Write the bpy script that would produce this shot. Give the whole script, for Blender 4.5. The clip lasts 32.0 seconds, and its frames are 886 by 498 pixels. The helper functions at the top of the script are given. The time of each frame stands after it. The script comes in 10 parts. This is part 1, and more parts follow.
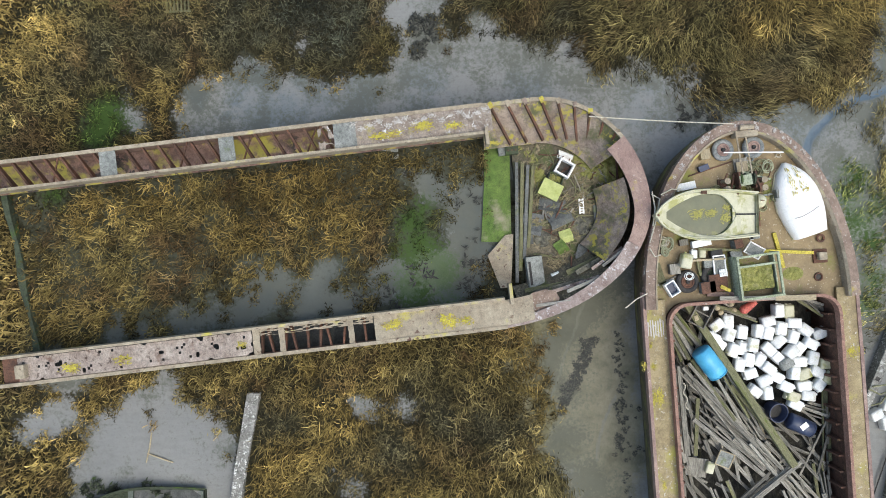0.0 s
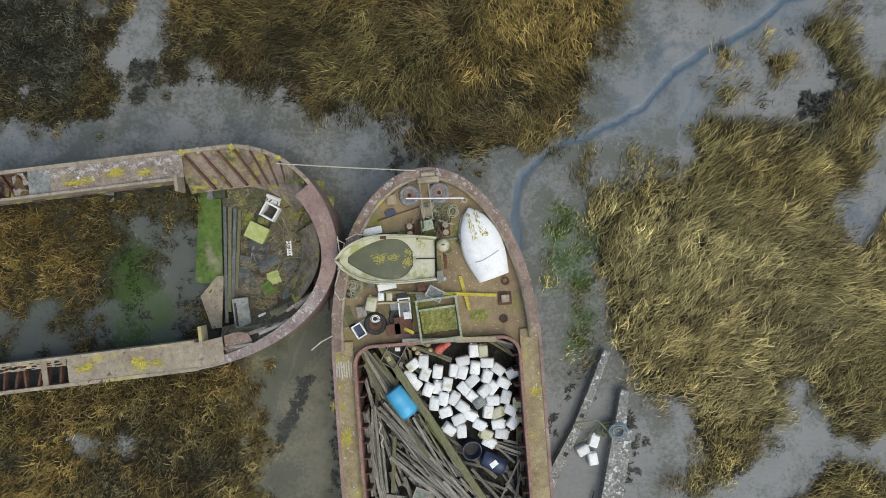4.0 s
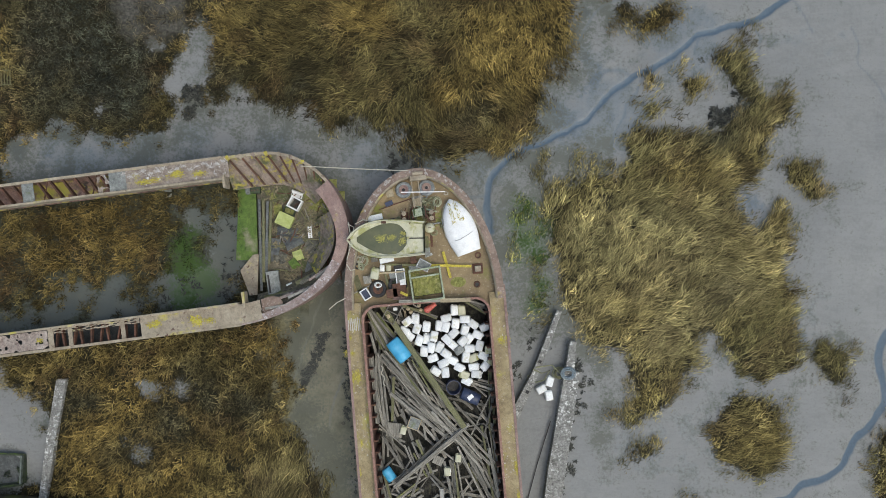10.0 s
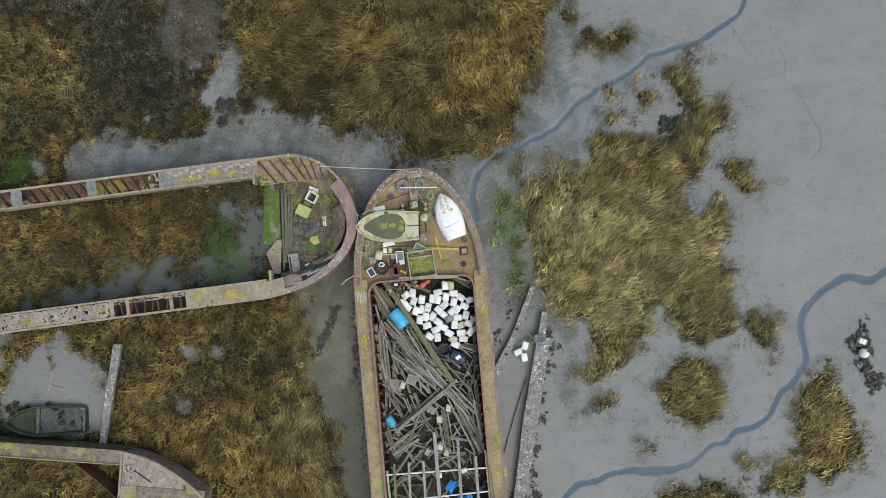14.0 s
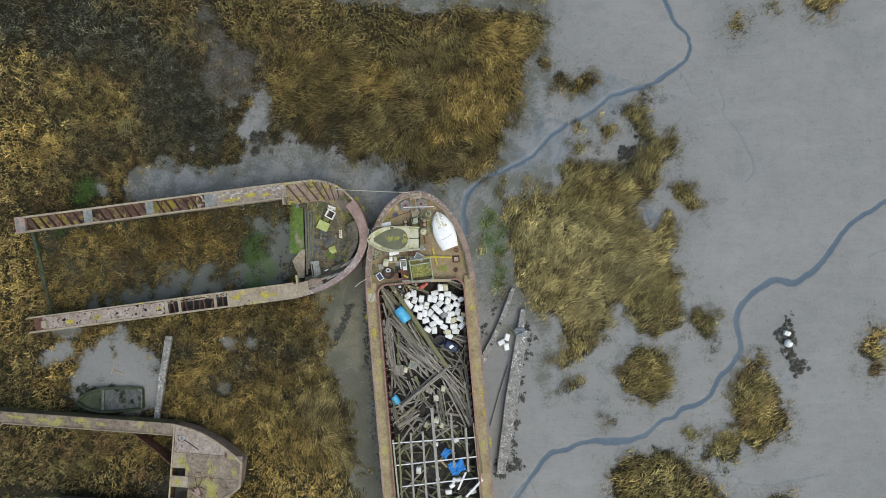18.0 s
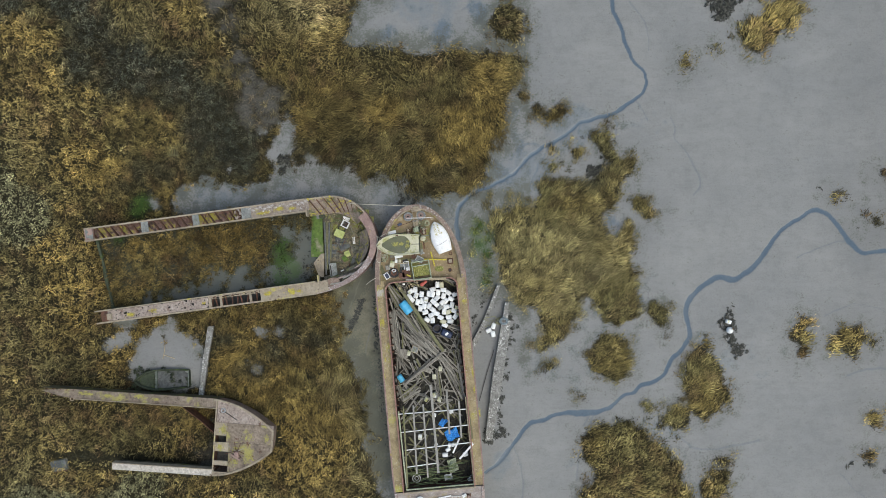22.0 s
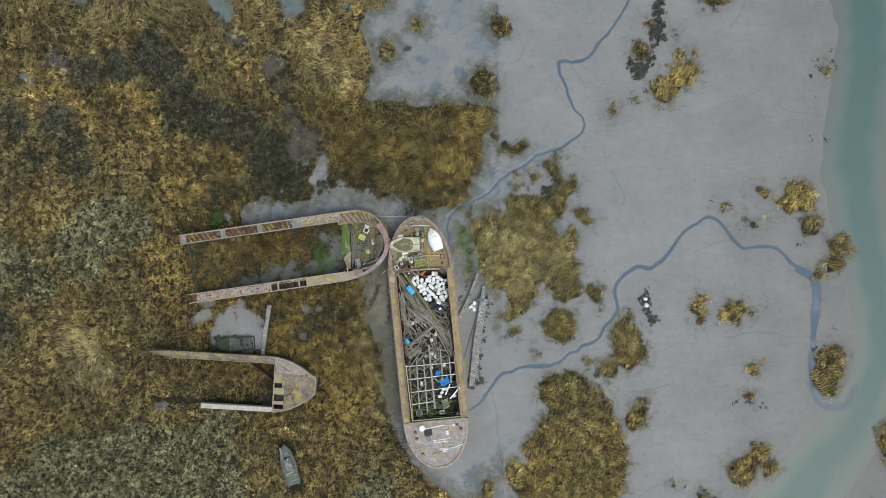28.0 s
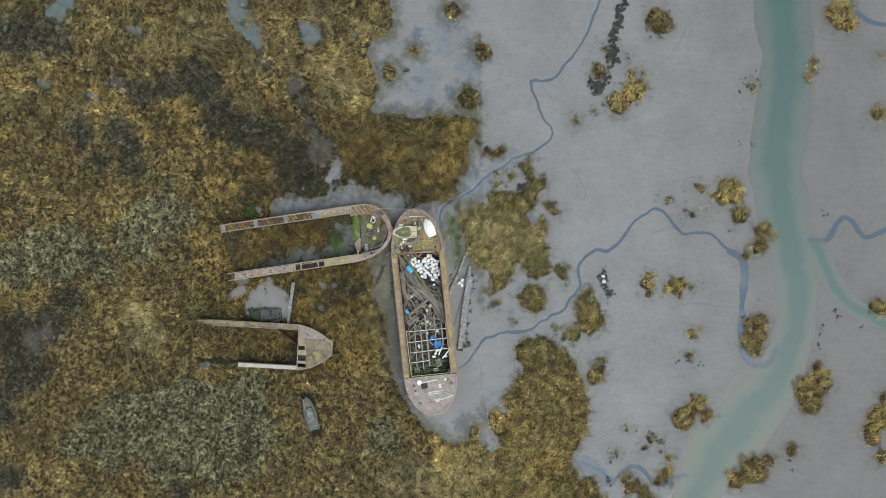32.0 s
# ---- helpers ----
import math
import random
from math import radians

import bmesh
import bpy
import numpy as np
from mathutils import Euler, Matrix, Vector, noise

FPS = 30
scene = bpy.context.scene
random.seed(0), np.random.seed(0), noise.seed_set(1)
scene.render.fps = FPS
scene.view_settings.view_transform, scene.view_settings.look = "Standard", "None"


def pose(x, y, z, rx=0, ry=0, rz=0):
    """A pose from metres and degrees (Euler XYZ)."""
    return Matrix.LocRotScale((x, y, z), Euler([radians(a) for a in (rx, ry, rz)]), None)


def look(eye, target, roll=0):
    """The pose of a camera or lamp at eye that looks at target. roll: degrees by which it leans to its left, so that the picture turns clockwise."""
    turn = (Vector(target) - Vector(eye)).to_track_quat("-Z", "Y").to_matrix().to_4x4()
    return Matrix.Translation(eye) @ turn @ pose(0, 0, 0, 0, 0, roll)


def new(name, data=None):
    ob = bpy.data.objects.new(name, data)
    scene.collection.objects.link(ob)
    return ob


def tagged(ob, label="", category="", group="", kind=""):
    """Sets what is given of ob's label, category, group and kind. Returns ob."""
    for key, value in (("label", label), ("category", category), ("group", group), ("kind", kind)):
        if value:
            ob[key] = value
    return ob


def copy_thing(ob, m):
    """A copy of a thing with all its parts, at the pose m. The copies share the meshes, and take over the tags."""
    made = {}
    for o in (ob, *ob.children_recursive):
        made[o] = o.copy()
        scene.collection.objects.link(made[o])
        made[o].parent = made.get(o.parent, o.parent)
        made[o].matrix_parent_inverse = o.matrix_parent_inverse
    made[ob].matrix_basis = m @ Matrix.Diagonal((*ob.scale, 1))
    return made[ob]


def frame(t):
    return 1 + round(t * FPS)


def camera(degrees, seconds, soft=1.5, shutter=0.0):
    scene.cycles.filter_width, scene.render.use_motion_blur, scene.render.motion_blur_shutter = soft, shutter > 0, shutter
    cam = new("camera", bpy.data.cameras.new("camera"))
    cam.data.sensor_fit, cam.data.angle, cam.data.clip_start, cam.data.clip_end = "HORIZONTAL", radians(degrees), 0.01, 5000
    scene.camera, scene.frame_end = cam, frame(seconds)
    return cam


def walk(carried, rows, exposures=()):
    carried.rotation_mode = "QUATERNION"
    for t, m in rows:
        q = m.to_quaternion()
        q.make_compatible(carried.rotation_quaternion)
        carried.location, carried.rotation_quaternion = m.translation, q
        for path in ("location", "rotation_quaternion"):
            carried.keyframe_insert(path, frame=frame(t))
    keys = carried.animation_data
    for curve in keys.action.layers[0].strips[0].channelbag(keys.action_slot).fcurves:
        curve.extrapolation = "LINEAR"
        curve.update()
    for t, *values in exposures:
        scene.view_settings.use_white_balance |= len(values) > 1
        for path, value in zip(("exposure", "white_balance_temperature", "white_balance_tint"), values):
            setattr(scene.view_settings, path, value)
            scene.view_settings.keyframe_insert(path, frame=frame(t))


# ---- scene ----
# Drone climb over three derelict barges in a tidal marsh.
cam = camera(68, 32.0, soft=0.6)
walk(cam, [
    (0, pose(-10.55, -4.77, 25.99, 0.10, 0.38, 0.75)),
    (1, pose(-7.37, -4.43, 25.89, 0.38, 0.29, 0.77)),
    (2, pose(-4.47, -4.02, 25.86, 0.48, 0.13, 0.70)),
    (3, pose(-1.62, -3.64, 26.18, 0.58, 0.32, 0.60)),
    (4, pose(0.55, -3.28, 26.58, 0.65, -0.09, 0.56)),
    (4.5, pose(1.10, -3.14, 26.92, 0.71, -0.17, 0.54)),
    (6.5, pose(1.21, -2.84, 29.21, 0.95, -0.41, 0.37)),
    (7, pose(1.20, -2.87, 29.82, 1.03, -0.45, 0.34)),
    (8, pose(1.15, -3.08, 31.08, 1.12, -0.47, 0.27)),
    (8.5, pose(1.09, -3.30, 31.74, 1.10, -0.49, 0.22)),
    (9, pose(1.02, -3.59, 32.42, 1.04, -0.52, 0.18)),
    (9.5, pose(0.97, -3.93, 33.10, 0.95, -0.52, 0.14)),
    (10, pose(0.96, -4.30, 33.80, 0.79, -0.48, 0.13)),
    (10.5, pose(0.98, -4.67, 34.49, 0.55, -0.44, 0.13)),
    (11, pose(1.03, -4.99, 35.21, 0.27, -0.39, 0.14)),
    (11.5, pose(1.11, -5.06, 35.98, 0.31, -0.41, 0.13)),
    (12, pose(1.20, -5.07, 36.77, 0.34, -0.41, 0.10)),
    (13, pose(1.35, -4.97, 38.46, 0.26, -0.39, 0.09)),
    (14, pose(1.35, -4.79, 40.34, 0.15, -0.49, 0.03)),
    (14.5, pose(1.34, -4.71, 41.32, 0.12, -0.53, 0.03)),
    (16.5, pose(1.39, -4.47, 45.33, 0.08, -0.54, 0.04)),
    (18, pose(1.52, -4.08, 48.51, -0.02, -0.56, -0.00)),
    (19, pose(1.48, -3.91, 50.66, -0.04, -0.66, -0.08)),
    (20, pose(1.59, -3.78, 52.96, -0.12, -0.62, -0.15)),
    (21, pose(1.69, -3.65, 55.41, -0.18, -0.57, -0.20)),
    (23, pose(2.13, -3.39, 60.66, -0.34, -0.24, -0.32)),
    (25.5, pose(2.48, -3.06, 69.74, -0.39, -0.15, -0.44)),
    (27.5, pose(2.71, -3.37, 77.57, -0.33, -0.16, -0.70)),
    (28, pose(2.83, -3.43, 79.64, -0.38, -0.13, -0.74)),
    (29, pose(3.08, -3.59, 83.83, -0.61, -0.10, -0.83)),
    (30, pose(3.35, -3.88, 88.05, -0.76, -0.07, -0.90)),
    (31, pose(3.64, -4.27, 92.32, -0.83, -0.04, -0.96)),
    (32, pose(3.94, -4.68, 96.63, -0.74, -0.03, -0.95)),
], exposures=[(0, 0.6, 6400, 2), (2, 0.29, 6400, 2), (4, 0.06, 6400, 2), (9, 0.11, 6400, 2), (13, 0.14, 6400, 2), (19, 0.15, 6400, 2), (25, 0.2, 6400, 2), (32, 0.25, 6400, 2)])

# ---- light ----
world = bpy.data.worlds.new("overcast_sky")
scene.world = world
world.use_nodes = True
wn = world.node_tree.nodes
sky = wn.new("ShaderNodeTexSky")
sky.sky_type = 'NISHITA'
sky.sun_disc = False
sky.sun_elevation = radians(64)
sky.sun_rotation = radians(130)
sky.dust_density = 4.0
sky.ozone_density = 0.6
wn["Background"].inputs[1].default_value = 0.15
world.node_tree.links.new(sky.outputs[0], wn["Background"].inputs[0])
sun = new("sun", bpy.data.lights.new("sun", 'SUN'))
sun.data.energy = 0.7
sun.data.angle = radians(60)
sun.data.color = (1.0, 0.97, 0.92)
sun.matrix_world = look((26, -22, 70), (0, 0, 0))


# ---- materials ----
def base_material(name, rough, metal=0.0):
    m = bpy.data.materials.new(name)
    m.use_nodes = True
    nt = m.node_tree
    b = nt.nodes["Principled BSDF"]
    b.inputs["Roughness"].default_value = rough
    b.inputs["Metallic"].default_value = metal
    return m, nt, b


def noise_node(nt, vec, scale, detail=4.0, rough=0.6):
    n = nt.nodes.new("ShaderNodeTexNoise")
    n.inputs["Scale"].default_value = scale
    n.inputs["Detail"].default_value = detail
    n.inputs["Roughness"].default_value = rough
    nt.links.new(vec, n.inputs["Vector"])
    return n.outputs["Fac"]


def ramp(nt, fac, stops):
    r = nt.nodes.new("ShaderNodeValToRGB")
    el = r.color_ramp.elements
    while len(el) < len(stops):
        el.new(0.5)
    for e, (p, c) in zip(el, stops):
        e.position = p
        e.color = (*c, 1) if len(c) == 3 else c
    nt.links.new(fac, r.inputs[0])
    return r.outputs[0]


def grey(v):
    return (v, v, v)


def mix(nt, fac, a, b, blend='MIX'):
    n = nt.nodes.new("ShaderNodeMix")
    n.data_type, n.blend_type = 'RGBA', blend
    for sock, v in ((n.inputs[0], fac), (n.inputs[6], a), (n.inputs[7], b)):
        if isinstance(v, (int, float)):
            sock.default_value = v
        elif isinstance(v, tuple):
            sock.default_value = (*v, 1)
        else:
            nt.links.new(v, sock)
    return n.outputs[2]


def maths(nt, op, a, b=None):
    n = nt.nodes.new("ShaderNodeMath")
    n.operation = op
    for sock, v in zip(n.inputs, (a, b)):
        if v is None:
            continue
        if isinstance(v, (int, float)):
            sock.default_value = v
        else:
            nt.links.new(v, sock)
    return n.outputs[0]


def bump(nt, b, height, strength=0.4, dist=0.02):
    n = nt.nodes.new("ShaderNodeBump")
    n.inputs["Strength"].default_value = strength
    n.inputs["Distance"].default_value = dist
    nt.links.new(height, n.inputs["Height"])
    nt.links.new(n.outputs[0], b.inputs["Normal"])


def weathered(name, c1, c2, rough=0.8, metal=0.0, scale=3.0, fine=40.0, spots=None, spot_at=0.62, spot_scale=1.2,
              stretch=None, relief=0.4, vary=0.25, flakes=None, flake_at=0.66, flake_scale=9.0, grit=0.6):
    """Two-scale worn surface: broad patches, fine grain, and optional patches of another colour."""
    m, nt, b = base_material(name, rough, metal)
    tc = nt.nodes.new("ShaderNodeTexCoord")
    info = nt.nodes.new("ShaderNodeObjectInfo")
    shift = nt.nodes.new("ShaderNodeVectorMath")
    shift.operation = 'MULTIPLY_ADD'
    nt.links.new(info.outputs["Random"], shift.inputs[0])
    shift.inputs[1].default_value = (37.0, 53.0, 19.0)
    nt.links.new(tc.outputs["Object"], shift.inputs[2])
    vec = shift.outputs[0]
    if stretch:
        mp = nt.nodes.new("ShaderNodeMapping")
        mp.inputs["Scale"].default_value = stretch
        nt.links.new(vec, mp.inputs["Vector"])
        vec = mp.outputs[0]
    broad = noise_node(nt, vec, scale, 5)
    grain = noise_node(nt, vec, fine, 3, 0.7)
    col = ramp(nt, broad, [(0.3, c1), (0.7, c2)])
    col = mix(nt, grit, col, ramp(nt, grain, [(0.3, grey(0.35)), (0.5, grey(0.95)), (0.7, grey(1.5))]), 'MULTIPLY')
    mott = ramp(nt, noise_node(nt, vec, scale * 3.7, 7, 0.75), [(0.34, grey(0.5)), (0.48, grey(0.95)), (0.66, grey(1.3))])
    col = mix(nt, min(1.0, 1.5 * grit), col, mott, 'MULTIPLY')
    if spots:
        blot = ramp(nt, noise_node(nt, vec, spot_scale, 6, 0.65), [(spot_at - 0.02, grey(0)), (spot_at + 0.1, grey(1))])
        col = mix(nt, blot, col, spots)
    if flakes:
        chip = maths(nt, 'MULTIPLY', ramp(nt, noise_node(nt, vec, flake_scale, 4, 0.7), [(flake_at, grey(0)), (flake_at + 0.05, grey(1))]),
                     ramp(nt, noise_node(nt, vec, 0.7, 3), [(0.42, grey(0)), (0.55, grey(1))]))
        col = mix(nt, chip, col, flakes)
    tone = maths(nt, 'MULTIPLY_ADD', info.outputs["Random"], 2 * vary)
    tone.node.inputs[2].default_value = 1 - vary
    comb = nt.nodes.new("ShaderNodeCombineColor")
    for i in range(3):
        nt.links.new(tone, comb.inputs[i])
    col = mix(nt, 1.0, col, comb.outputs[0], 'MULTIPLY')
    nt.links.new(col, b.inputs["Base Color"])
    bump(nt, b, grain, relief)
    return m


RUST = weathered("rusted_steel", (0.165, 0.11, 0.085), (0.32, 0.24, 0.19), 0.75, 0.0, 1.6, 30, (0.40, 0.33, 0.04), 0.64, 0.9, vary=0.06, flakes=(0.58, 0.56, 0.52), flake_at=0.6, grit=0.4)
RUST_DECK = weathered("rusty_ochre_deck", (0.16, 0.11, 0.055), (0.31, 0.235, 0.125), 0.6, 0.0, 1.0, 25, (0.17, 0.175, 0.03), 0.57, 0.6, vary=0.04, flakes=(0.55, 0.49, 0.38), flake_at=0.62, grit=0.22)
RUST_PINK = weathered("faded_pink_rusted_plate", (0.22, 0.135, 0.12), (0.36, 0.255, 0.215), 0.7, 0.0, 1.4, 30, (0.44, 0.37, 0.04), 0.66, 0.9, vary=0.06, flakes=(0.6, 0.56, 0.52), flake_at=0.63, grit=0.4)
RUST_PALE = weathered("pale_scaled_plate", (0.25, 0.203, 0.145), (0.415, 0.358, 0.265), 0.75, 0.0, 1.6, 30, (0.48, 0.42, 0.06), 0.61, 0.8, vary=0.06, flakes=(0.12, 0.07, 0.05), flake_at=0.6, flake_scale=5.0, grit=0.4)
RUST_DARK = weathered("dark_rusted_steel", (0.06, 0.035, 0.025), (0.17, 0.08, 0.05), 0.85, 0.0, 2.5, 40, (0.28, 0.22, 0.05), 0.68, 1.5, vary=0.2)
COAMING = weathered("red_lead_coaming", (0.21, 0.105, 0.08), (0.32, 0.185, 0.14), 0.65, 0.0, 2.0, 30, vary=0.06, flakes=(0.5, 0.42, 0.36), flake_at=0.64)
WOOD = weathered("silvered_timber", (0.10, 0.09, 0.073), (0.37, 0.35, 0.30), 0.85, 0, 2.0, 9, (0.085, 0.072, 0.05), 0.62, 2.0, (14, 1, 14), 0.6, 0.45)
WOOD_GREY = weathered("bleached_grey_timber", (0.235, 0.225, 0.20), (0.40, 0.385, 0.345), 0.85, 0, 2.0, 9, (0.15, 0.14, 0.11), 0.64, 2.0, (10, 1, 10), 0.5, 0.15)
WOOD_PALE = weathered("pale_sawn_timber", (0.36, 0.29, 0.18), (0.52, 0.44, 0.30), 0.8, 0, 2.0, 12, None, 0.6, 1, (10, 1, 10), 0.4, 0.2)
WOOD_MOSS = weathered("mossy_timber", (0.13, 0.13, 0.065), (0.24, 0.225, 0.13), 0.9, 0, 2.0, 14, (0.11, 0.13, 0.03), 0.55, 2.0, (6, 1, 6), 0.6, 0.2)
WHITE_PLASTIC = weathered("white_plastic", (0.72, 0.73, 0.72), (0.84, 0.85, 0.83), 0.4, 0, 2.5, 20, (0.52, 0.50, 0.30), 0.6, 1.8, None, 0.1, 0.12, grit=0.15)
WHITE_PAINT = weathered("chalky_white_paint", (0.82, 0.815, 0.80), (0.90, 0.895, 0.88), 0.5, 0, 1.2, 20, (0.48, 0.45, 0.16), 0.66, 1.3, None, 0.1, 0.02, grit=0.12)
CREAM_GRP = weathered("algae_stained_cream_gelcoat", (0.44, 0.43, 0.28), (0.60, 0.58, 0.44), 0.5, 0, 2.0, 20, (0.30, 0.30, 0.10), 0.54, 1.6, None, 0.1, 0.04, grit=0.12)
BLUE = weathered("faded_blue_plastic", (0.06, 0.36, 0.60), (0.12, 0.46, 0.70), 0.4, 0, 2.0, 20, None, 0.6, 1, None, 0.1, 0.05, grit=0.12)
NAVY = weathered("navy_plastic", (0.025, 0.035, 0.075), (0.05, 0.065, 0.12), 0.4, 0, 2.0, 20, None, 0.6, 1, None, 0.1, 0.05, grit=0.12)
RUBBER = weathered("dusty_rubber", (0.17, 0.185, 0.185), (0.29, 0.30, 0.295), 0.85, 0, 3.0, 30, None, 0.6, 1, None, 0.3, 0.1)
DARK_RUBBER = weathered("black_rubber", (0.02, 0.02, 0.022), (0.06, 0.055, 0.05), 0.8, 0, 3.0, 30, None, 0.6, 1, None, 0.3, 0.1)
ROPE = weathered("pale_rope", (0.45, 0.42, 0.34), (0.62, 0.58, 0.48), 0.9, 0, 8.0, 90, None, 0.6, 1, None, 0.6, 0.1)
ROPE_GREEN = weathered("weedy_rope", (0.16, 0.17, 0.09), (0.30, 0.29, 0.18), 0.9, 0, 8.0, 90, None, 0.6, 1, None, 0.6, 0.2)
ROPE_PALE_GREEN = weathered("green_tinged_rope", (0.27, 0.29, 0.18), (0.44, 0.45, 0.32), 0.9, 0, 8.0, 90, None, 0.6, 1, None, 0.6, 0.15)
YELLOW = weathered("yellow_paint", (0.42, 0.34, 0.03), (0.56, 0.46, 0.06), 0.6, 0, 3.0, 30, (0.25, 0.16, 0.06), 0.68, 1.5, None, 0.2, 0.05)
GREEN_BOX = weathered("pale_green_painted_timber", (0.26, 0.30, 0.19), (0.42, 0.46, 0.34), 0.7, 0, 2.5, 25, (0.20, 0.24, 0.05), 0.6, 1.6, None, 0.3, 0.06)
MOSS = weathered("moss", (0.17, 0.18, 0.05), (0.33, 0.32, 0.10), 0.95, 0, 6.0, 50, (0.33, 0.31, 0.14), 0.56, 3.0, None, 0.9, 0.1)
GREY_METAL = weathered("galvanised_metal", (0.33, 0.34, 0.34), (0.50, 0.51, 0.51), 0.45, 0.6, 3.0, 30, (0.25, 0.15, 0.08), 0.68, 1.5, None, 0.2, 0.08)
# DARK lines recesses: a debris tone with the shade inside painted in
DARK = weathered("dark_shaded_debris", (0.03, 0.03, 0.028), (0.085, 0.078, 0.065), 0.8, 0, 2.0, 25, None, 0.6, 1, None, 0.8, 0.2)
SILT = weathered("silt_and_debris", (0.09, 0.088, 0.07), (0.23, 0.215, 0.165), 0.8, 0, 1.2, 14, (0.15, 0.20, 0.05), 0.58, 0.9, None, 0.9, 0.05, flakes=(0.045, 0.042, 0.035), flake_at=0.52, flake_scale=6.0)
ALGAE = weathered("algae_covered_plate", (0.065, 0.125, 0.015), (0.14, 0.205, 0.04), 0.7, 0, 1.0, 25, (0.32, 0.28, 0.20), 0.63, 0.4, None, 0.3, 0.05)
SLATE = weathered("weathered_grey_panel", (0.15, 0.16, 0.15), (0.30, 0.31, 0.29), 0.7, 0, 2.0, 25, (0.14, 0.17, 0.06), 0.62, 1.2, None, 0.3, 0.15)
BARNACLE = weathered("barnacled_timber", (0.16, 0.155, 0.14), (0.34, 0.335, 0.31), 0.9, 0, 2.0, 14, None, 0.62, 5.0, None, 0.9, 0.1, flakes=(0.72, 0.72, 0.69), flake_at=0.55, flake_scale=7.0)
DARK_SLATE = weathered("dark_wet_slate_sheet", (0.06, 0.066, 0.064), (0.135, 0.14, 0.135), 0.6, 0, 2.0, 25, (0.10, 0.12, 0.045), 0.58, 1.2, None, 0.4, 0.2)
BROKEN_RIM = weathered("flaked_pink_white_rim", (0.27, 0.19, 0.165), (0.46, 0.38, 0.34), 0.75, 0, 2.5, 25, (0.13, 0.09, 0.075), 0.6, 1.6, vary=0.05, flakes=(0.62, 0.58, 0.56), flake_at=0.55, flake_scale=6.0, grit=0.4)
AFTERDECK = weathered("worn_grey_pink_afterdeck", (0.24, 0.195, 0.175), (0.43, 0.385, 0.35), 0.7, 0, 1.3, 25, (0.33, 0.28, 0.11), 0.6, 0.8, vary=0.03, flakes=(0.60, 0.58, 0.55), flake_at=0.6, flake_scale=7.0, grit=0.4)
SIDE_DECK = weathered("ochre_rusted_side_deck", (0.20, 0.15, 0.075), (0.38, 0.305, 0.165), 0.65, 0.0, 1.1, 25, (0.36, 0.325, 0.07), 0.56, 0.7, vary=0.04, flakes=(0.55, 0.52, 0.46), flake_at=0.6, grit=0.4)
WEED = weathered("dark_bladderwrack", (0.02, 0.022, 0.018), (0.06, 0.06, 0.05), 0.7, 0, 4.0, 40, None, 0.6, 1, None, 0.8, 0.2)
RED = weathered("faded_red_plastic", (0.50, 0.09, 0.07), (0.62, 0.16, 0.12), 0.5, 0, 3.0, 25, None, 0.6, 1, None, 0.1, 0.1)
HULL_GREEN = weathered("weed_grown_hull", (0.025, 0.035, 0.02), (0.075, 0.09, 0.055), 0.85, 0, 2.0, 20, (0.06, 0.10, 0.02), 0.55, 1.5, None, 0.8, 0.1)
BOAT_GREY = weathered("grey_green_planking", (0.07, 0.09, 0.075), (0.20, 0.225, 0.195), 0.8, 0, 2.0, 20, (0.06, 0.07, 0.04), 0.6, 1.5, None, 0.4, 0.1)


# ---- numpy noise and the plan of the marsh ----
def hashed(ix, iy, seed):
    h = (ix.astype(np.int64) * 374761393 + iy.astype(np.int64) * 668265263 + seed * 1442695) & 0x7fffffff
    h = ((h ^ (h >> 13)) * 1274126177) & 0x7fffffff
    return ((h ^ (h >> 16)) & 0xffff) / 65535.0


def vnoise(x, y, scale, seed=0):
    x, y = x / scale + 1000.0, y / scale + 1000.0
    ix, iy = np.floor(x), np.floor(y)
    fx, fy = x - ix, y - iy
    fx, fy = fx * fx * (3 - 2 * fx), fy * fy * (3 - 2 * fy)
    a, b = hashed(ix, iy, seed), hashed(ix + 1, iy, seed)
    c, d = hashed(ix, iy + 1, seed), hashed(ix + 1, iy + 1, seed)
    return (a * (1 - fx) + b * fx) * (1 - fy) + (c * (1 - fx) + d * fx) * fy


def fbm(x, y, scale, seed=0, octaves=3):
    v, amp, tot = 0, 1.0, 0
    for o in range(octaves):
        v = v + amp * vnoise(x, y, scale / 2 ** o, seed + 17 * o)
        tot += amp
        amp *= 0.55
    return v / tot


